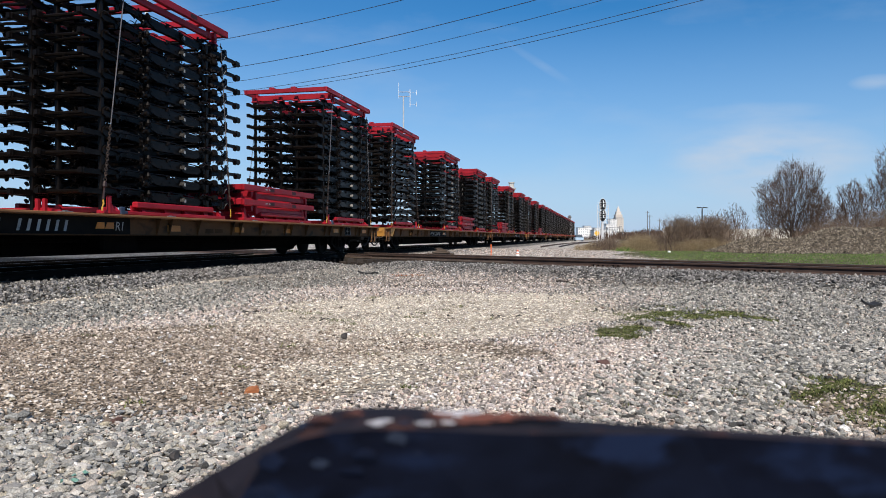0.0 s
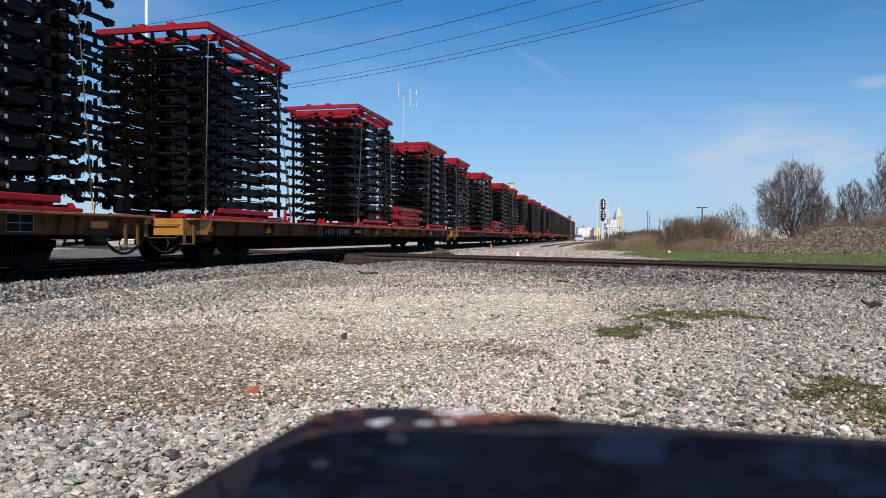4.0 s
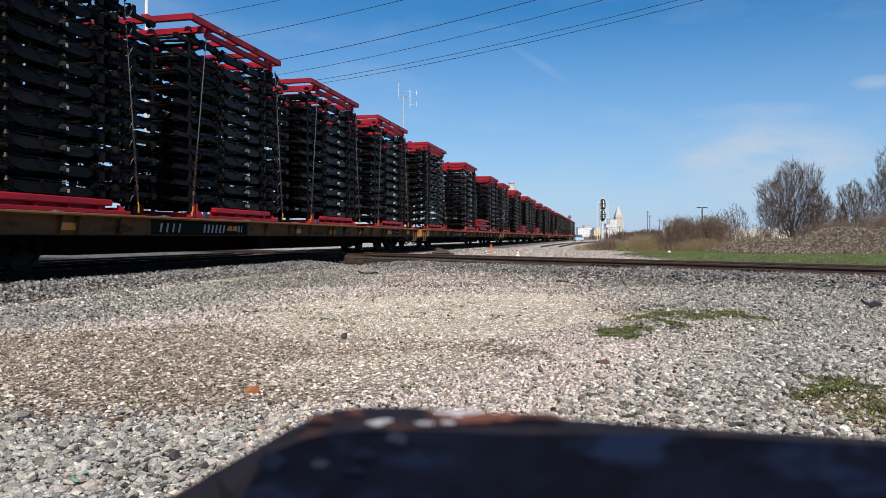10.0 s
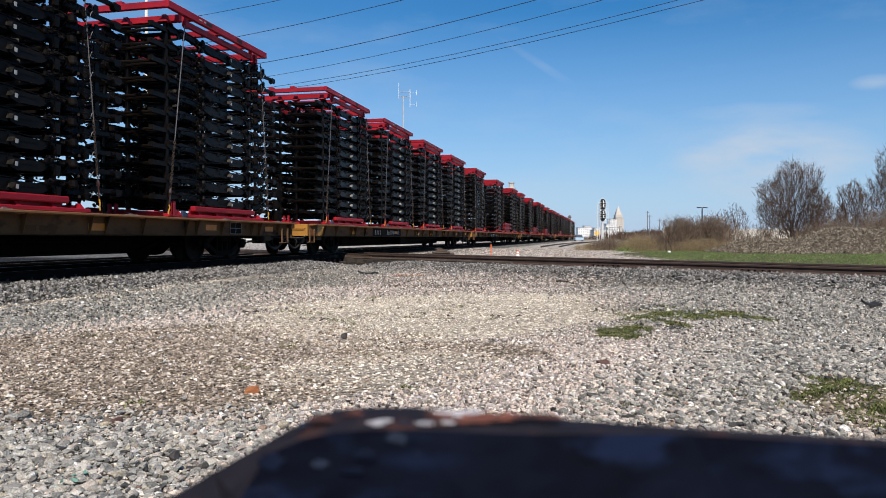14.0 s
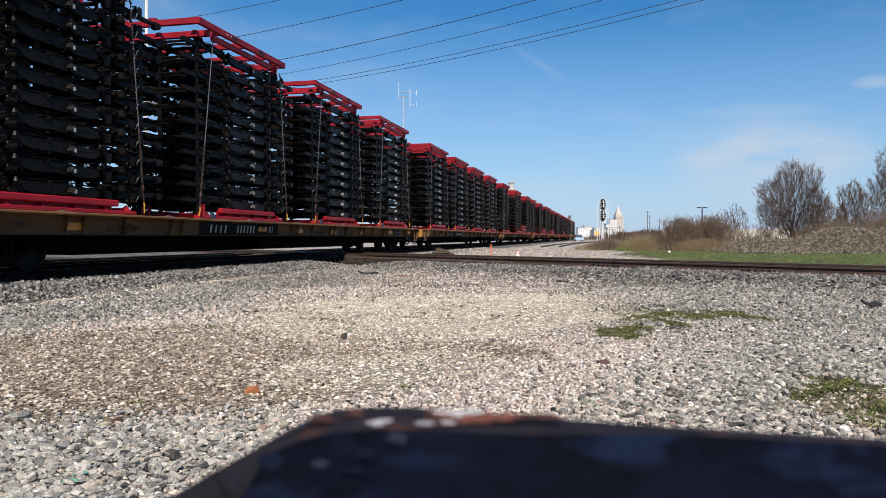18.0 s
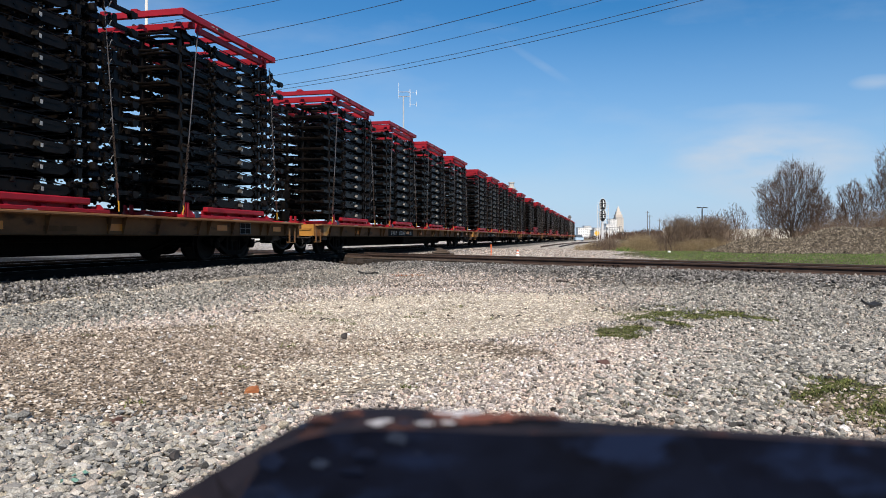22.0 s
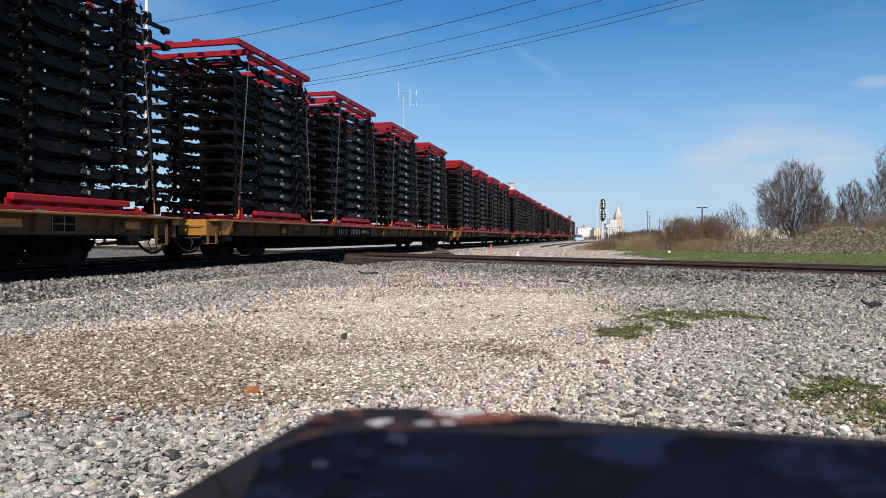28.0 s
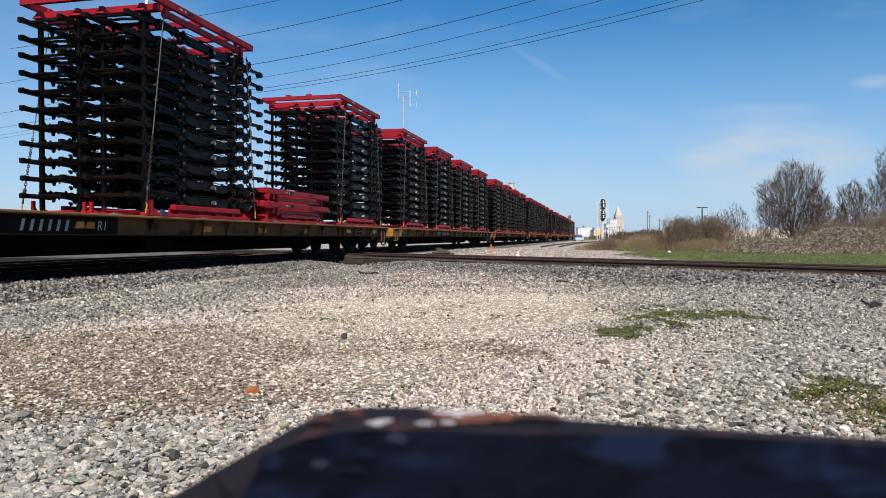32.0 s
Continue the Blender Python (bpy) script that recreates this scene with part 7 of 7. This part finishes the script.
part("rubble", raw_mesh("rubble", sv.reshape(-1, 3), (OCT_F[None] + (np.arange(k_) * 6)[:, None, None]).reshape(-1, 3), M_HEAP, False), heap)["kind"] = "stuff"

M_BARK = surface("grey_brown_bark", (0.05, 0.036, 0.028), (0.12, 0.088, 0.068), 3.0, 0.9, 0, 0.3, 30)
M_TWIG = island_surface("bare_twigs", [(0.0, (0.042, 0.025, 0.017)), (0.6, (0.105, 0.066, 0.044)), (1.0, (0.22, 0.148, 0.104))], 0.9, 0.0)
M_BRUSH = island_surface("red_brown_brush", [(0.0, (0.085, 0.058, 0.042)), (0.5, (0.2, 0.142, 0.102)), (1.0, (0.34, 0.265, 0.2))], 0.9, 0.0)


def twig_mesh(name, segs, mat):
    """Three-sided tapered twigs in one mesh: arrays of starts, ends, radii."""
    a, b, r = (np.array([s[i] for s in segs]) for i in range(3))
    d = b - a
    d /= np.linalg.norm(d, axis=1, keepdims=True) + 1e-9
    ref = np.where(np.abs(d[:, 2:3]) > 0.9, np.array([[1.0, 0, 0]]), np.array([[0, 0, 1.0]]))
    u = np.cross(d, ref)
    u /= np.linalg.norm(u, axis=1, keepdims=True) + 1e-9
    w = np.cross(d, u)
    rings = []
    for p, f in ((a, 1.0), (b, 0.55)):
        for k in range(3):
            t = 2 * math.pi * k / 3
            rings.append(p + (u * math.cos(t) + w * math.sin(t)) * (r * f)[:, None])
    v = np.stack(rings, 1).reshape(-1, 3)
    q = np.array([[0, 1, 4, 3], [1, 2, 5, 4], [2, 0, 3, 5]])
    return raw_mesh(name, v, (q[None] + (np.arange(len(a)) * 6)[:, None, None]).reshape(-1, 4), mat)


def bare_tree(label, right, ahead, height, wide, seed, tips=900, low=0.12, tip_r=0.0065, rise=1.2, stems=3):
    """A leafless tree: points filling a rounded crown, each joined to the nearest limb by the shortest way from the root, limbs thickening downwards."""
    g = np.random.default_rng(seed)
    pts = []
    mid, rz = height * (0.5 + low / 2), height * (0.5 - low / 2)
    while len(pts) < tips:
        q = g.uniform(-1, 1, 3)
        r = np.linalg.norm(q)
        if r > 1 or g.uniform() > 0.25 + 0.75 * r:
            continue
        q = q * (1 + 0.10 * math.sin(3 * math.atan2(q[2], q[0]) + seed) + 0.09 * math.sin(7 * math.atan2(q[2], q[0]) + 2 * seed) + g.normal(0, 0.06))
        taper = 1.0 - 0.25 * max(-q[2], 0)
        pts.append((q[0] * wide * taper, q[1] * wide * taper, mid + q[2] * rz))
    pts = np.array(pts)
    pos, path, up = [np.array((0.0, 0.0, -0.05))], [0.0], [-1]
    P, L = np.zeros((tips + 40, 3)), np.zeros(tips + 40)
    for k in range(stems):
        lean = np.array((g.normal(0, 0.25), g.normal(0, 0.25), 1.0))
        last = 0
        for i in range(3):
            pos.append(pos[last] + lean * height * 0.07 + g.normal(0, 0.03, 3))
            path.append(path[last] + height * 0.07)
            up.append(last)
            last = len(pos) - 1
    for q in pts[np.argsort(np.linalg.norm(pts - np.array((0, 0, 0.3)), axis=1))]:
        n_ = len(pos)
        if n_ == 1 + 3 * stems:
            P[:n_], L[:n_] = np.array(pos), path
        step = q - P[:n_]
        dist = np.sqrt((step * step).sum(1))
        cost = dist + 0.75 * L[:n_] + rise * np.maximum(-step[:, 2] + 0.25 * dist, 0)
        j = int(np.argmin(cost))
        pos.append(q)
        path.append(path[j] + dist[j])
        P[n_], L[n_] = q, path[-1]
        up.append(j)
    load = [1.0] * len(pos)
    for i in range(len(pos) - 1, 0, -1):
        load[up[i]] += load[i]
    limbs, twigs = [], []
    for i in range(1, len(pos)):
        a, b = pos[up[i]], pos[i]
        r = tip_r * load[i] ** 0.36
        ln = np.linalg.norm(b - a)
        bow = (a + b) / 2 + g.normal(0, 0.03, 3) * ln - np.array((0, 0, 0.03 * ln))
        (limbs if load[i] > 12 else twigs).extend([(tuple(a), tuple(bow), r), (tuple(bow), tuple(b), r * 0.9)])
        if load[i] < 6:
            w = (b - a) / max(ln, 1e-3)
            for k in range(4):
                e0 = a + (b - a) * g.uniform(0.3, 1.0)
                d = w * 0.8 + g.normal(0, 0.5, 3) + np.array((0, 0, 0.35))
                twigs.append((tuple(e0), tuple(e0 + d * height * g.uniform(0.02, 0.055)), tip_r * 0.7))
    tr = thing("bare_tree", label, "tree", None, pose(*at_ground(right, ahead)))
    part("trunk", twig_mesh("trunk", limbs, M_BARK), tr)
    part("crown", twig_mesh("crown", twigs, M_TWIG), tr)
    return tr


bare_tree("large leafless tree with a dense rounded crown", 25.75, 52.0, 6.2, 2.45, 4, 4300, 0.10, 0.0068, stems=7)
bare_tree("thin leafless growth leaning beside a large tree", 23.9, 51.0, 4.0, 1.0, 31, 420, 0.05, 0.007)
bare_tree("dark leafless sapling clump beside a large tree", 28.3, 53.0, 3.9, 0.9, 33, 420, 0.05, 0.008)
bare_tree("leafless young tree with upright thin branches", 34.9, 60.0, 5.5, 1.5, 8, 1700, 0.08, 0.010)
bare_tree("leafless tree with long bare limbs", 33.9, 52.0, 7.6, 2.4, 15, 2000, 0.15, 0.011)
bare_tree("small leafless sapling clump in brush", 22.0, 53.0, 3.5, 1.0, 22, 260, 0.05, 0.009)
bare_tree("small leafless sapling clump in brush", 30.6, 57.0, 3.8, 1.6, 25, 1100, 0.05, 0.009)
bare_tree("small leafless sapling clump in brush", 20.0, 50.0, 3.0, 0.9, 26, 350, 0.05, 0.008)


def brush(name, label, right, ahead, wide, deep, height, count, seed, mat, r=0.012):
    """A thicket of thin upright stems with side twigs, thinning at its edges."""
    g = np.random.default_rng(seed)
    segs = []
    for _ in range(count):
        u, v = g.normal(0, 0.42), g.normal(0, 0.42)
        h = height * g.uniform(0.45, 1.0) * max(0.25, 1 - 0.55 * (u * u + v * v))
        p = np.array([u * wide, v * deep, -0.05])
        d = np.array([g.normal(0, 0.16) + 0.12 * u, g.normal(0, 0.16), 1.0])
        mid, top = p + d * h * 0.5, p + d * h + np.array([g.normal(0, 0.1), g.normal(0, 0.1), 0]) * h
        segs += [(p, mid, r), (mid, top, r * 0.7)]
        for k in range(5):
            t = g.uniform(0.3, 1.0)
            q = p + (top - p) * t
            segs.append((q, q + np.array([g.normal(0, 0.22), g.normal(0, 0.22), g.uniform(0.1, 0.4)]) * h * 0.5, r * 0.5))
    return thing(name, label, "shrub", twig_mesh(name, segs, mat), pose(*at_ground(right, ahead), 0, 0, 12.8))


brush("brush", "leafless red-brown brush thicket", 15.0, 44.5, 1.4, 1.2, 2.3, 1400, 51, M_BRUSH)
brush("brush", "leafless red-brown brush thicket", 17.0, 45.0, 1.3, 1.2, 2.4, 1300, 52, M_BRUSH)
brush("brush", "thin leafless brush on the heap's back", 18.8, 47.0, 1.6, 1.2, 2.3, 170, 53, M_BRUSH)
brush("brush", "thin leafless brush on the heap's back", 21.5, 48.0, 1.6, 1.2, 2.2, 150, 54, M_TWIG)
brush("brush", "low reddish brush behind the rubble heap", 29.5, 48.0, 3.0, 1.2, 2.0, 700, 55, M_BRUSH)
brush("brush", "low reddish brush behind the rubble heap", 25.5, 47.5, 2.4, 1.2, 2.0, 700, 56, M_BRUSH)
brush("brush", "dark leafless brush behind the rubble heap", 27.6, 49.0, 2.0, 1.0, 2.5, 700, 61, M_BRUSH)
brush("brush", "dark leafless brush behind the rubble heap", 31.0, 50.0, 1.8, 1.0, 2.9, 900, 62, M_BRUSH)
brush("dry_weeds", "dry tan weeds on the yard's edge", 12.2, 44.0, 1.5, 1.0, 1.1, 800, 57, M_DRY, 0.009)
brush("dry_weeds", "dry tan weeds on the yard's edge", 16.0, 43.2, 2.4, 0.5, 0.9, 900, 58, M_DRY, 0.009)
brush("brush", "low dark reddish brush by the yard", 10.6, 45.5, 1.3, 0.8, 0.95, 700, 63, M_BRUSH, 0.010)
brush("brush", "low dark reddish brush by the yard", 12.9, 45.0, 1.4, 0.8, 1.2, 900, 64, M_BRUSH, 0.010)
brush("dry_weeds", "dry tan weeds beyond the far siding", -47.0, 62.0, 7.0, 1.5, 1.6, 1500, 65, M_DRY, 0.02)
brush("brush", "leafless grey brush beyond the far siding", -38.0, 60.0, 6.0, 1.5, 2.2, 1200, 66, M_TWIG, 0.02)
brush("dry_weeds", "pale dry weeds on a bank beyond the far siding", -17.3, 47.0, 4.5, 0.8, 0.75, 1500, 67, M_DRY, 0.012)
brush("green_weeds", "low green weeds beyond the far siding", -19.5, 43.0, 2.2, 0.5, 0.2, 260, 68, M_GRASS, 0.010)
brush("green_weeds", "low green weeds among dry stalks", 10.8, 42.5, 1.0, 0.8, 0.35, 130, 59, M_GRASS, 0.010)
brush("dry_weeds", "dry tan weeds on the yard's edge", 9.6, 46.0, 1.3, 1.5, 0.6, 500, 60, M_DRY, 0.009)
thing("plastic_bag", "small white bag lying on grass", "litter", Shape().lathe((0, 0, 0), (0, 0, 1), [(0, 0.1), (0.08, 0.16), (0.16, 0.12), (0.22, 0.03)], 9).mesh("plastic_bag", M_STICKER), pose(*at_ground(12.5, 39.0)) @ Matrix.Diagonal((0.6, 0.6, 0.6, 1)))

# ---- distance ----
M_WALL = surface("pale_concrete", (0.66, 0.62, 0.55), (0.82, 0.78, 0.7), 0.8, 0.85, 0, 0.1, 10)
M_CITY = surface("pale_masonry", (0.78, 0.77, 0.75), (0.88, 0.87, 0.85), 0.05, 0.8, 0, 0, 1.0)
M_CITY2 = surface("cream_brick_block", (0.6, 0.54, 0.47), (0.74, 0.68, 0.6), 0.05, 0.85, 0, 0, 1.0)
M_GLASS = surface("dark_glazing", (0.04, 0.05, 0.06), (0.10, 0.12, 0.14), 0.4, 0.15, 0, 0)
M_FARGLASS = surface("hazy_glazing", (0.22, 0.24, 0.26), (0.34, 0.36, 0.38), 0.4, 0.3, 0, 0)
M_ROOF = surface("grey_roofing", (0.2, 0.2, 0.2), (0.32, 0.32, 0.32), 0.2, 0.8)
wl_ = thing("concrete_wall", "long pale concrete wall behind the brush", "wall", None, pose(*at_ground(29.0, 70.0), 0, 0, 12.8))
for i in range(8):
    part("panel", Shape().cbox((0, 0, 0.8), (1.58, 0.25, 1.75 + (0.25 if i == 7 else 0)), 0.03).mesh("panel", M_WALL), wl_, pose(-6.4 + 1.6 * i, 0, 0))
wl_ = thing("concrete_wall", "pale concrete wall among bare trees", "wall", None, pose(*at_ground(41.5, 66.0), 0, 0, 12.8))
for i in range(3):
    part("panel", Shape().cbox((0, 0, 0.9), (1.58, 0.25, 2.0), 0.03).mesh("panel", M_WALL), wl_, pose(-1.6 + 1.6 * i, 0, 0))
lp = thing("yard_lamp", "tall dark yard lamp with twin heads", "street lamp", None, pose(*at_ground(44.0, 120.0), 0, 0, 12.8))
part("pole", Shape().tube([(0, 0, 0), (0, 0, 5.9)], 0.1, 8).mesh("pole", M_SIGNAL), lp)
part("head", Shape().cbox((-0.5, 0, 5.95), (0.75, 0.3, 0.16), 0.03).mesh("head", M_SIGNAL), lp)
part("head", Shape().cbox((0.5, 0, 5.95), (0.75, 0.3, 0.16), 0.03).mesh("head", M_SIGNAL), lp)
for r, a, h in ((87.8, 300.0, 10.6), (95.0, 310.0, 9.0), (100.0, 270.0, 9.5), (80.0, 320.0, 6.2), (84.0, 330.0, 5.0), (92.0, 318.0, 12.8), (79.0, 350.0, 5.6), (88.0, 380.0, 6.5), (-120.0, 300.0, 9.0), (-140.0, 260.0, 9.0)):
    ps = thing("utility_pole", "distant weathered utility pole", "utility pole", None, pose(*at_ground(r, a)), group="distant poles")
    part("pole", Shape().tube([(0, 0, 0), (0, 0, h)], [0.2, 0.14], 8).mesh("pole", M_POLEGREY), ps)
    part("crossarm", Shape().cbox((0, 0, h - 0.6), (1.8, 0.16, 0.16), 0.03).mesh("crossarm", M_POLEGREY), ps)


def block(name, label, right, ahead, w, d, h, mat, floors, bays, category="building", crown=None):
    """A far building: body, parapet roof, windows set into its front."""
    b = thing(name, label, category, None, pose(*at_ground(right, ahead, -0.2), 0, 0, 12.8))
    part("wall", Shape().box((0, d / 2, h / 2), (w, d, h)).mesh("wall", mat), b)
    part("roof", Shape().cbox((0, d / 2, h + 0.3), (w + 0.6, d + 0.6, 0.7), 0.1).mesh("roof", M_ROOF if crown is None else mat), b)
    win = Shape().cbox((0, -0.02, 0), (w / bays * 0.42, 0.2, h / floors * 0.45), 0.03).mesh("window", M_FARGLASS)
    for i in range(bays):
        for j in range(floors):
            part("window", win, b, pose(-w / 2 + w * (i + 0.5) / bays, 0, h * (j + 0.55) / floors))
    return b


tower = block("tower_building", "tall cream office tower with a stepped top and spire", 225.0, 900.0, 10.0, 13.0, 26.0, M_CITY2, 11, 6)
part("upper_stage", Shape().cbox((0, 7.5, 28.5), (9.0, 9.5, 4.5), 0.3).mesh("upper_stage", M_CITY2), tower)
part("upper_stage", Shape().cbox((0, 7.5, 32.5), (6.4, 6.6, 4.0), 0.3).mesh("upper_stage", M_CITY2), tower)
part("upper_stage", Shape().cbox((0, 7.5, 36.0), (3.8, 4.0, 3.2), 0.3).mesh("upper_stage", M_CITY2), tower)
part("spire", Shape().lathe((0, 7.5, 37.6), (0, 0, 1), [(0, 1.9), (1.6, 1.3), (3.6, 0.25), (4.6, 0.1)], 8).mesh("spire", M_CITY2), tower, None, "pointed spire")
block("office_block", "white office block in the distance", 212.0, 880.0, 9.0, 12.0, 24.0, M_CITY, 10, 5)
block("office_block", "pale low commercial building in the distance", 203.0, 860.0, 9.0, 12.0, 17.5, M_CITY, 7, 5)
block("office_block", "pale low commercial building in the distance", 193.0, 800.0, 12.0, 12.0, 12.0, M_CITY, 4, 4)
block("office_block", "grey and white flats in the distance", 181.0, 820.0, 10.0, 12.0, 12.0, M_CITY, 5, 5)
block("office_block", "white block in the distance", 176.0, 860.0, 8.0, 10.0, 15.0, M_CITY, 5, 3)
block("office_block", "white block in the distance", 186.0, 880.0, 7.0, 10.0, 13.0, M_CITY, 4, 3)
block("warehouse", "long white warehouse in the distance", 172.0, 700.0, 40.0, 20.0, 6.0, M_CITY, 1, 8)
block("warehouse", "low pale warehouse far behind the train", 190.0, 640.0, 30.0, 20.0, 5.0, M_CITY, 1, 7)
block("warehouse", "long white warehouse in the distance", 152.0, 660.0, 22.0, 16.0, 8.0, M_CITY, 2, 7)
block("office_block", "white stepped flats in the distance", 158.0, 800.0, 10.0, 12.0, 12.0, M_CITY, 4, 4)
block("office_block", "tan brick block in the distance", 234.0, 940.0, 12.0, 12.0, 12.0, M_CITY2, 4, 4)
block("warehouse", "long grey shed far behind the train", -90.0, 240.0, 60.0, 18.0, 6.0, M_CITY, 1, 12)
ch = thing("chimney_tower", "tan cylindrical stack with a flared cap", "chimney", None, pose(*at_ground(24.2, 250.0)))
part("shaft", Shape().lathe((0, 0, 0), (0, 0, 1), [(0, 1.3), (17.5, 1.05), (17.6, 1.3)], 18).mesh("shaft", surface("tan_stack", (0.45, 0.3, 0.13), (0.6, 0.42, 0.2), 0.6, 0.8)), ch)
part("cap", Shape().lathe((0, 0, 17.6), (0, 0, 1), [(0, 1.55), (0.8, 1.55), (0.9, 0.95), (2.4, 0.95), (2.5, 1.2), (2.8, 1.2)], 18).mesh("cap", M_WOODPOLE), ch, None, "pale flared cap")
tk = thing("storage_tank", "white horizontal storage tank on dark feet beyond the tracks", "tank", None, pose(*at_ground(-14.1, 44.5), 0, 0, 12.8))
part("vessel", Shape().lathe((-0.85, 0, 0.36), (1, 0, 0), [(0, 0.05), (0.05, 0.18), (0.16, 0.27), (0.3, 0.29), (1.4, 0.29), (1.54, 0.27), (1.65, 0.18), (1.7, 0.05)], 16).mesh("vessel", M_STICKER, True), tk)
for x in (-0.45, 0.45):
    part("foot", Shape().cbox((x, 0, 0.05), (0.12, 0.5, 0.14), 0.01).mesh("foot", M_SIGNAL), tk)
part("valve_cover", Shape().lathe((0, 0, 0.63), (0, 0, 1), [(0, 0.1), (0.1, 0.1), (0.14, 0.06)], 10).mesh("valve_cover", M_PALE), tk)
pc = thing("parked_car", "small pale blue car parked by the tracks", "car", None, pose(*at_ground(30.7, 160.0), 0, 0, 8))
M_CAR = surface("pale_blue_car_paint", (0.35, 0.48, 0.6), (0.45, 0.58, 0.7), 2, 0.25, 0, 0)
part("body", Shape().loft([[(-0.9, y, 0.25), (0.9, y, 0.25), (0.9, y, z), (-0.9, y, z)] for y, z in ((-2.2, 0.7), (-1.9, 0.85), (1.3, 0.95), (2.2, 0.75))]).mesh("body", M_CAR), pc)
part("cabin", Shape().loft([[(-0.82, -1.6, 0.85), (0.82, -1.6, 0.85), (0.82, 1.2, 0.9), (-0.82, 1.2, 0.9)], [(-0.68, -1.1, 1.45), (0.68, -1.1, 1.45), (0.68, 0.4, 1.45), (-0.68, 0.4, 1.45)]]).mesh("cabin", M_GLASS), pc)
for x in (-0.8, 0.8):
    for y in (-1.4, 1.4):
        part("wheel", Shape().lathe((x - 0.1, y, 0.32), (1, 0, 0), [(0, 0.3), (0.02, 0.32), (0.18, 0.32), (0.2, 0.3)], 14).mesh("wheel", M_RUBBER), pc)

# far woods along the horizon
fw = np.random.default_rng(71)
segs = []
for r0, r1, a0, n_ in ((78, 300, 330, 1500), (-420, -120, 420, 700)):
    for _ in range(n_):
        r, a = fw.uniform(r0, r1), a0 + fw.uniform(-30, 60)
        h = fw.uniform(2.0, 5.0) + 1.5 * math.sin(r * 0.07)
        x, y = spot_at(r, a)
        for k in range(9):
            p = np.array([x + fw.normal(0, 1.2), y + fw.normal(0, 1.2), -0.4])
            segs.append((p, p + np.array([fw.normal(0, 0.9), fw.normal(0, 0.9), h * fw.uniform(0.5, 1.0)]), 0.16))
thing("far_woods", "bare brown woods along the horizon", "woods", twig_mesh("far_woods", segs, M_TWIG), kind="stuff")


# ---- single stones close by, and dry twigs ----
M_LOOSE = island_surface("mottled_loose_stone", [(0.0, (0.12, 0.112, 0.1)), (0.15, (0.26, 0.245, 0.22)), (0.4, (0.36, 0.335, 0.295)), (0.5, (0.26, 0.26, 0.25)), (0.7, (0.5, 0.46, 0.4)), (0.85, (0.62, 0.58, 0.52)), (0.95, (0.44, 0.36, 0.3)), (1.0, (0.76, 0.73, 0.68))],
                         fine=150.0, single=True)


def stone_mesh(seed):
    g = np.random.default_rng(seed)
    v = broken_ball(g)
    return raw_mesh("stone", v * np.array((1.25, 1.0, 0.6)), BIG_F, M_LOOSE, False)


STONES = [stone_mesh(300 + k) for k in range(14)]
rs = random.Random(12)
for i, (x, y) in enumerate(near_stones):
    q = 0.018 + 0.022 * rs.betavariate(1.1, 3.0)
    part("stone", STONES[i % 14], ground, pose(float(x), float(y), float(ground_z(x, y)) + q * 0.45, rs.uniform(-15, 15), rs.uniform(-15, 15), rs.uniform(0, 360)) @ Matrix.Diagonal((q, q, q, 1)))
gt = np.random.default_rng(91)
for cx_, cy_ in ((-4.3, 8.0), (-3.2, 7.4), (-1.2, 8.3), (0.6, 7.6)):
    tw = Shape()
    for k in range(9):
        a, ln, x, y = gt.uniform(-2.0, 2.0), gt.uniform(0.02, 0.05), gt.normal(0, 0.12), gt.normal(0, 0.1)
        tw.tube([(x, y, 0.008), (x + ln * 0.5, y + ln * 0.5 * a, 0.02), (x + ln, y + ln * a, 0.008)], 0.005, 4)
    thing("dry_twigs", "thin dark dry twigs lying on grit", "twigs", tw.mesh("dry_twigs", M_TIE), pose(cx_, cy_, float(ground_z(cx_, cy_)) + 0.012, 0, 0, 10), kind="stuff")


# ---- movement ----
def run(t):
    """Metres that the train has rolled at t seconds: it gathers a little speed."""
    return 3.424 * t + 0.00556 * t * t


def car_pose(number, t):
    """Pose of a wagon, carried on its two trucks along the track."""
    y = 28.47 + run(t) - 28.5 * number
    x1, y1, _ = on_track(y + 2.95)
    x2, y2, _ = on_track(y + 24.2)
    h = math.atan2(-(x2 - x1), y2 - y1)
    m = Matrix.Translation((x1, y1, 0)) @ Matrix.Rotation(h, 4, "Z")
    return m @ pose(0, -2.95, 0)


def motions():
    times = [1.0 * i for i in range(33)]
    for ob, number, m in moving:
        walk(ob, [(t, car_pose(number, t) @ m) for t in times])
    fine_times = [4 * i / 30 for i in range(241)]
    for number, car in cars.items():
        if number < -1:
            continue
        back = TRAIN[number] == "mirror"
        for ob in car.children:
            if ob.name.startswith("wheelset"):
                seat = ob.matrix_basis.translation.copy()
                walk(ob, [(t, pose(*seat, (1 if back else -1) * math.degrees(run(t) / R_WHEEL))) for t in fine_times])


motions()
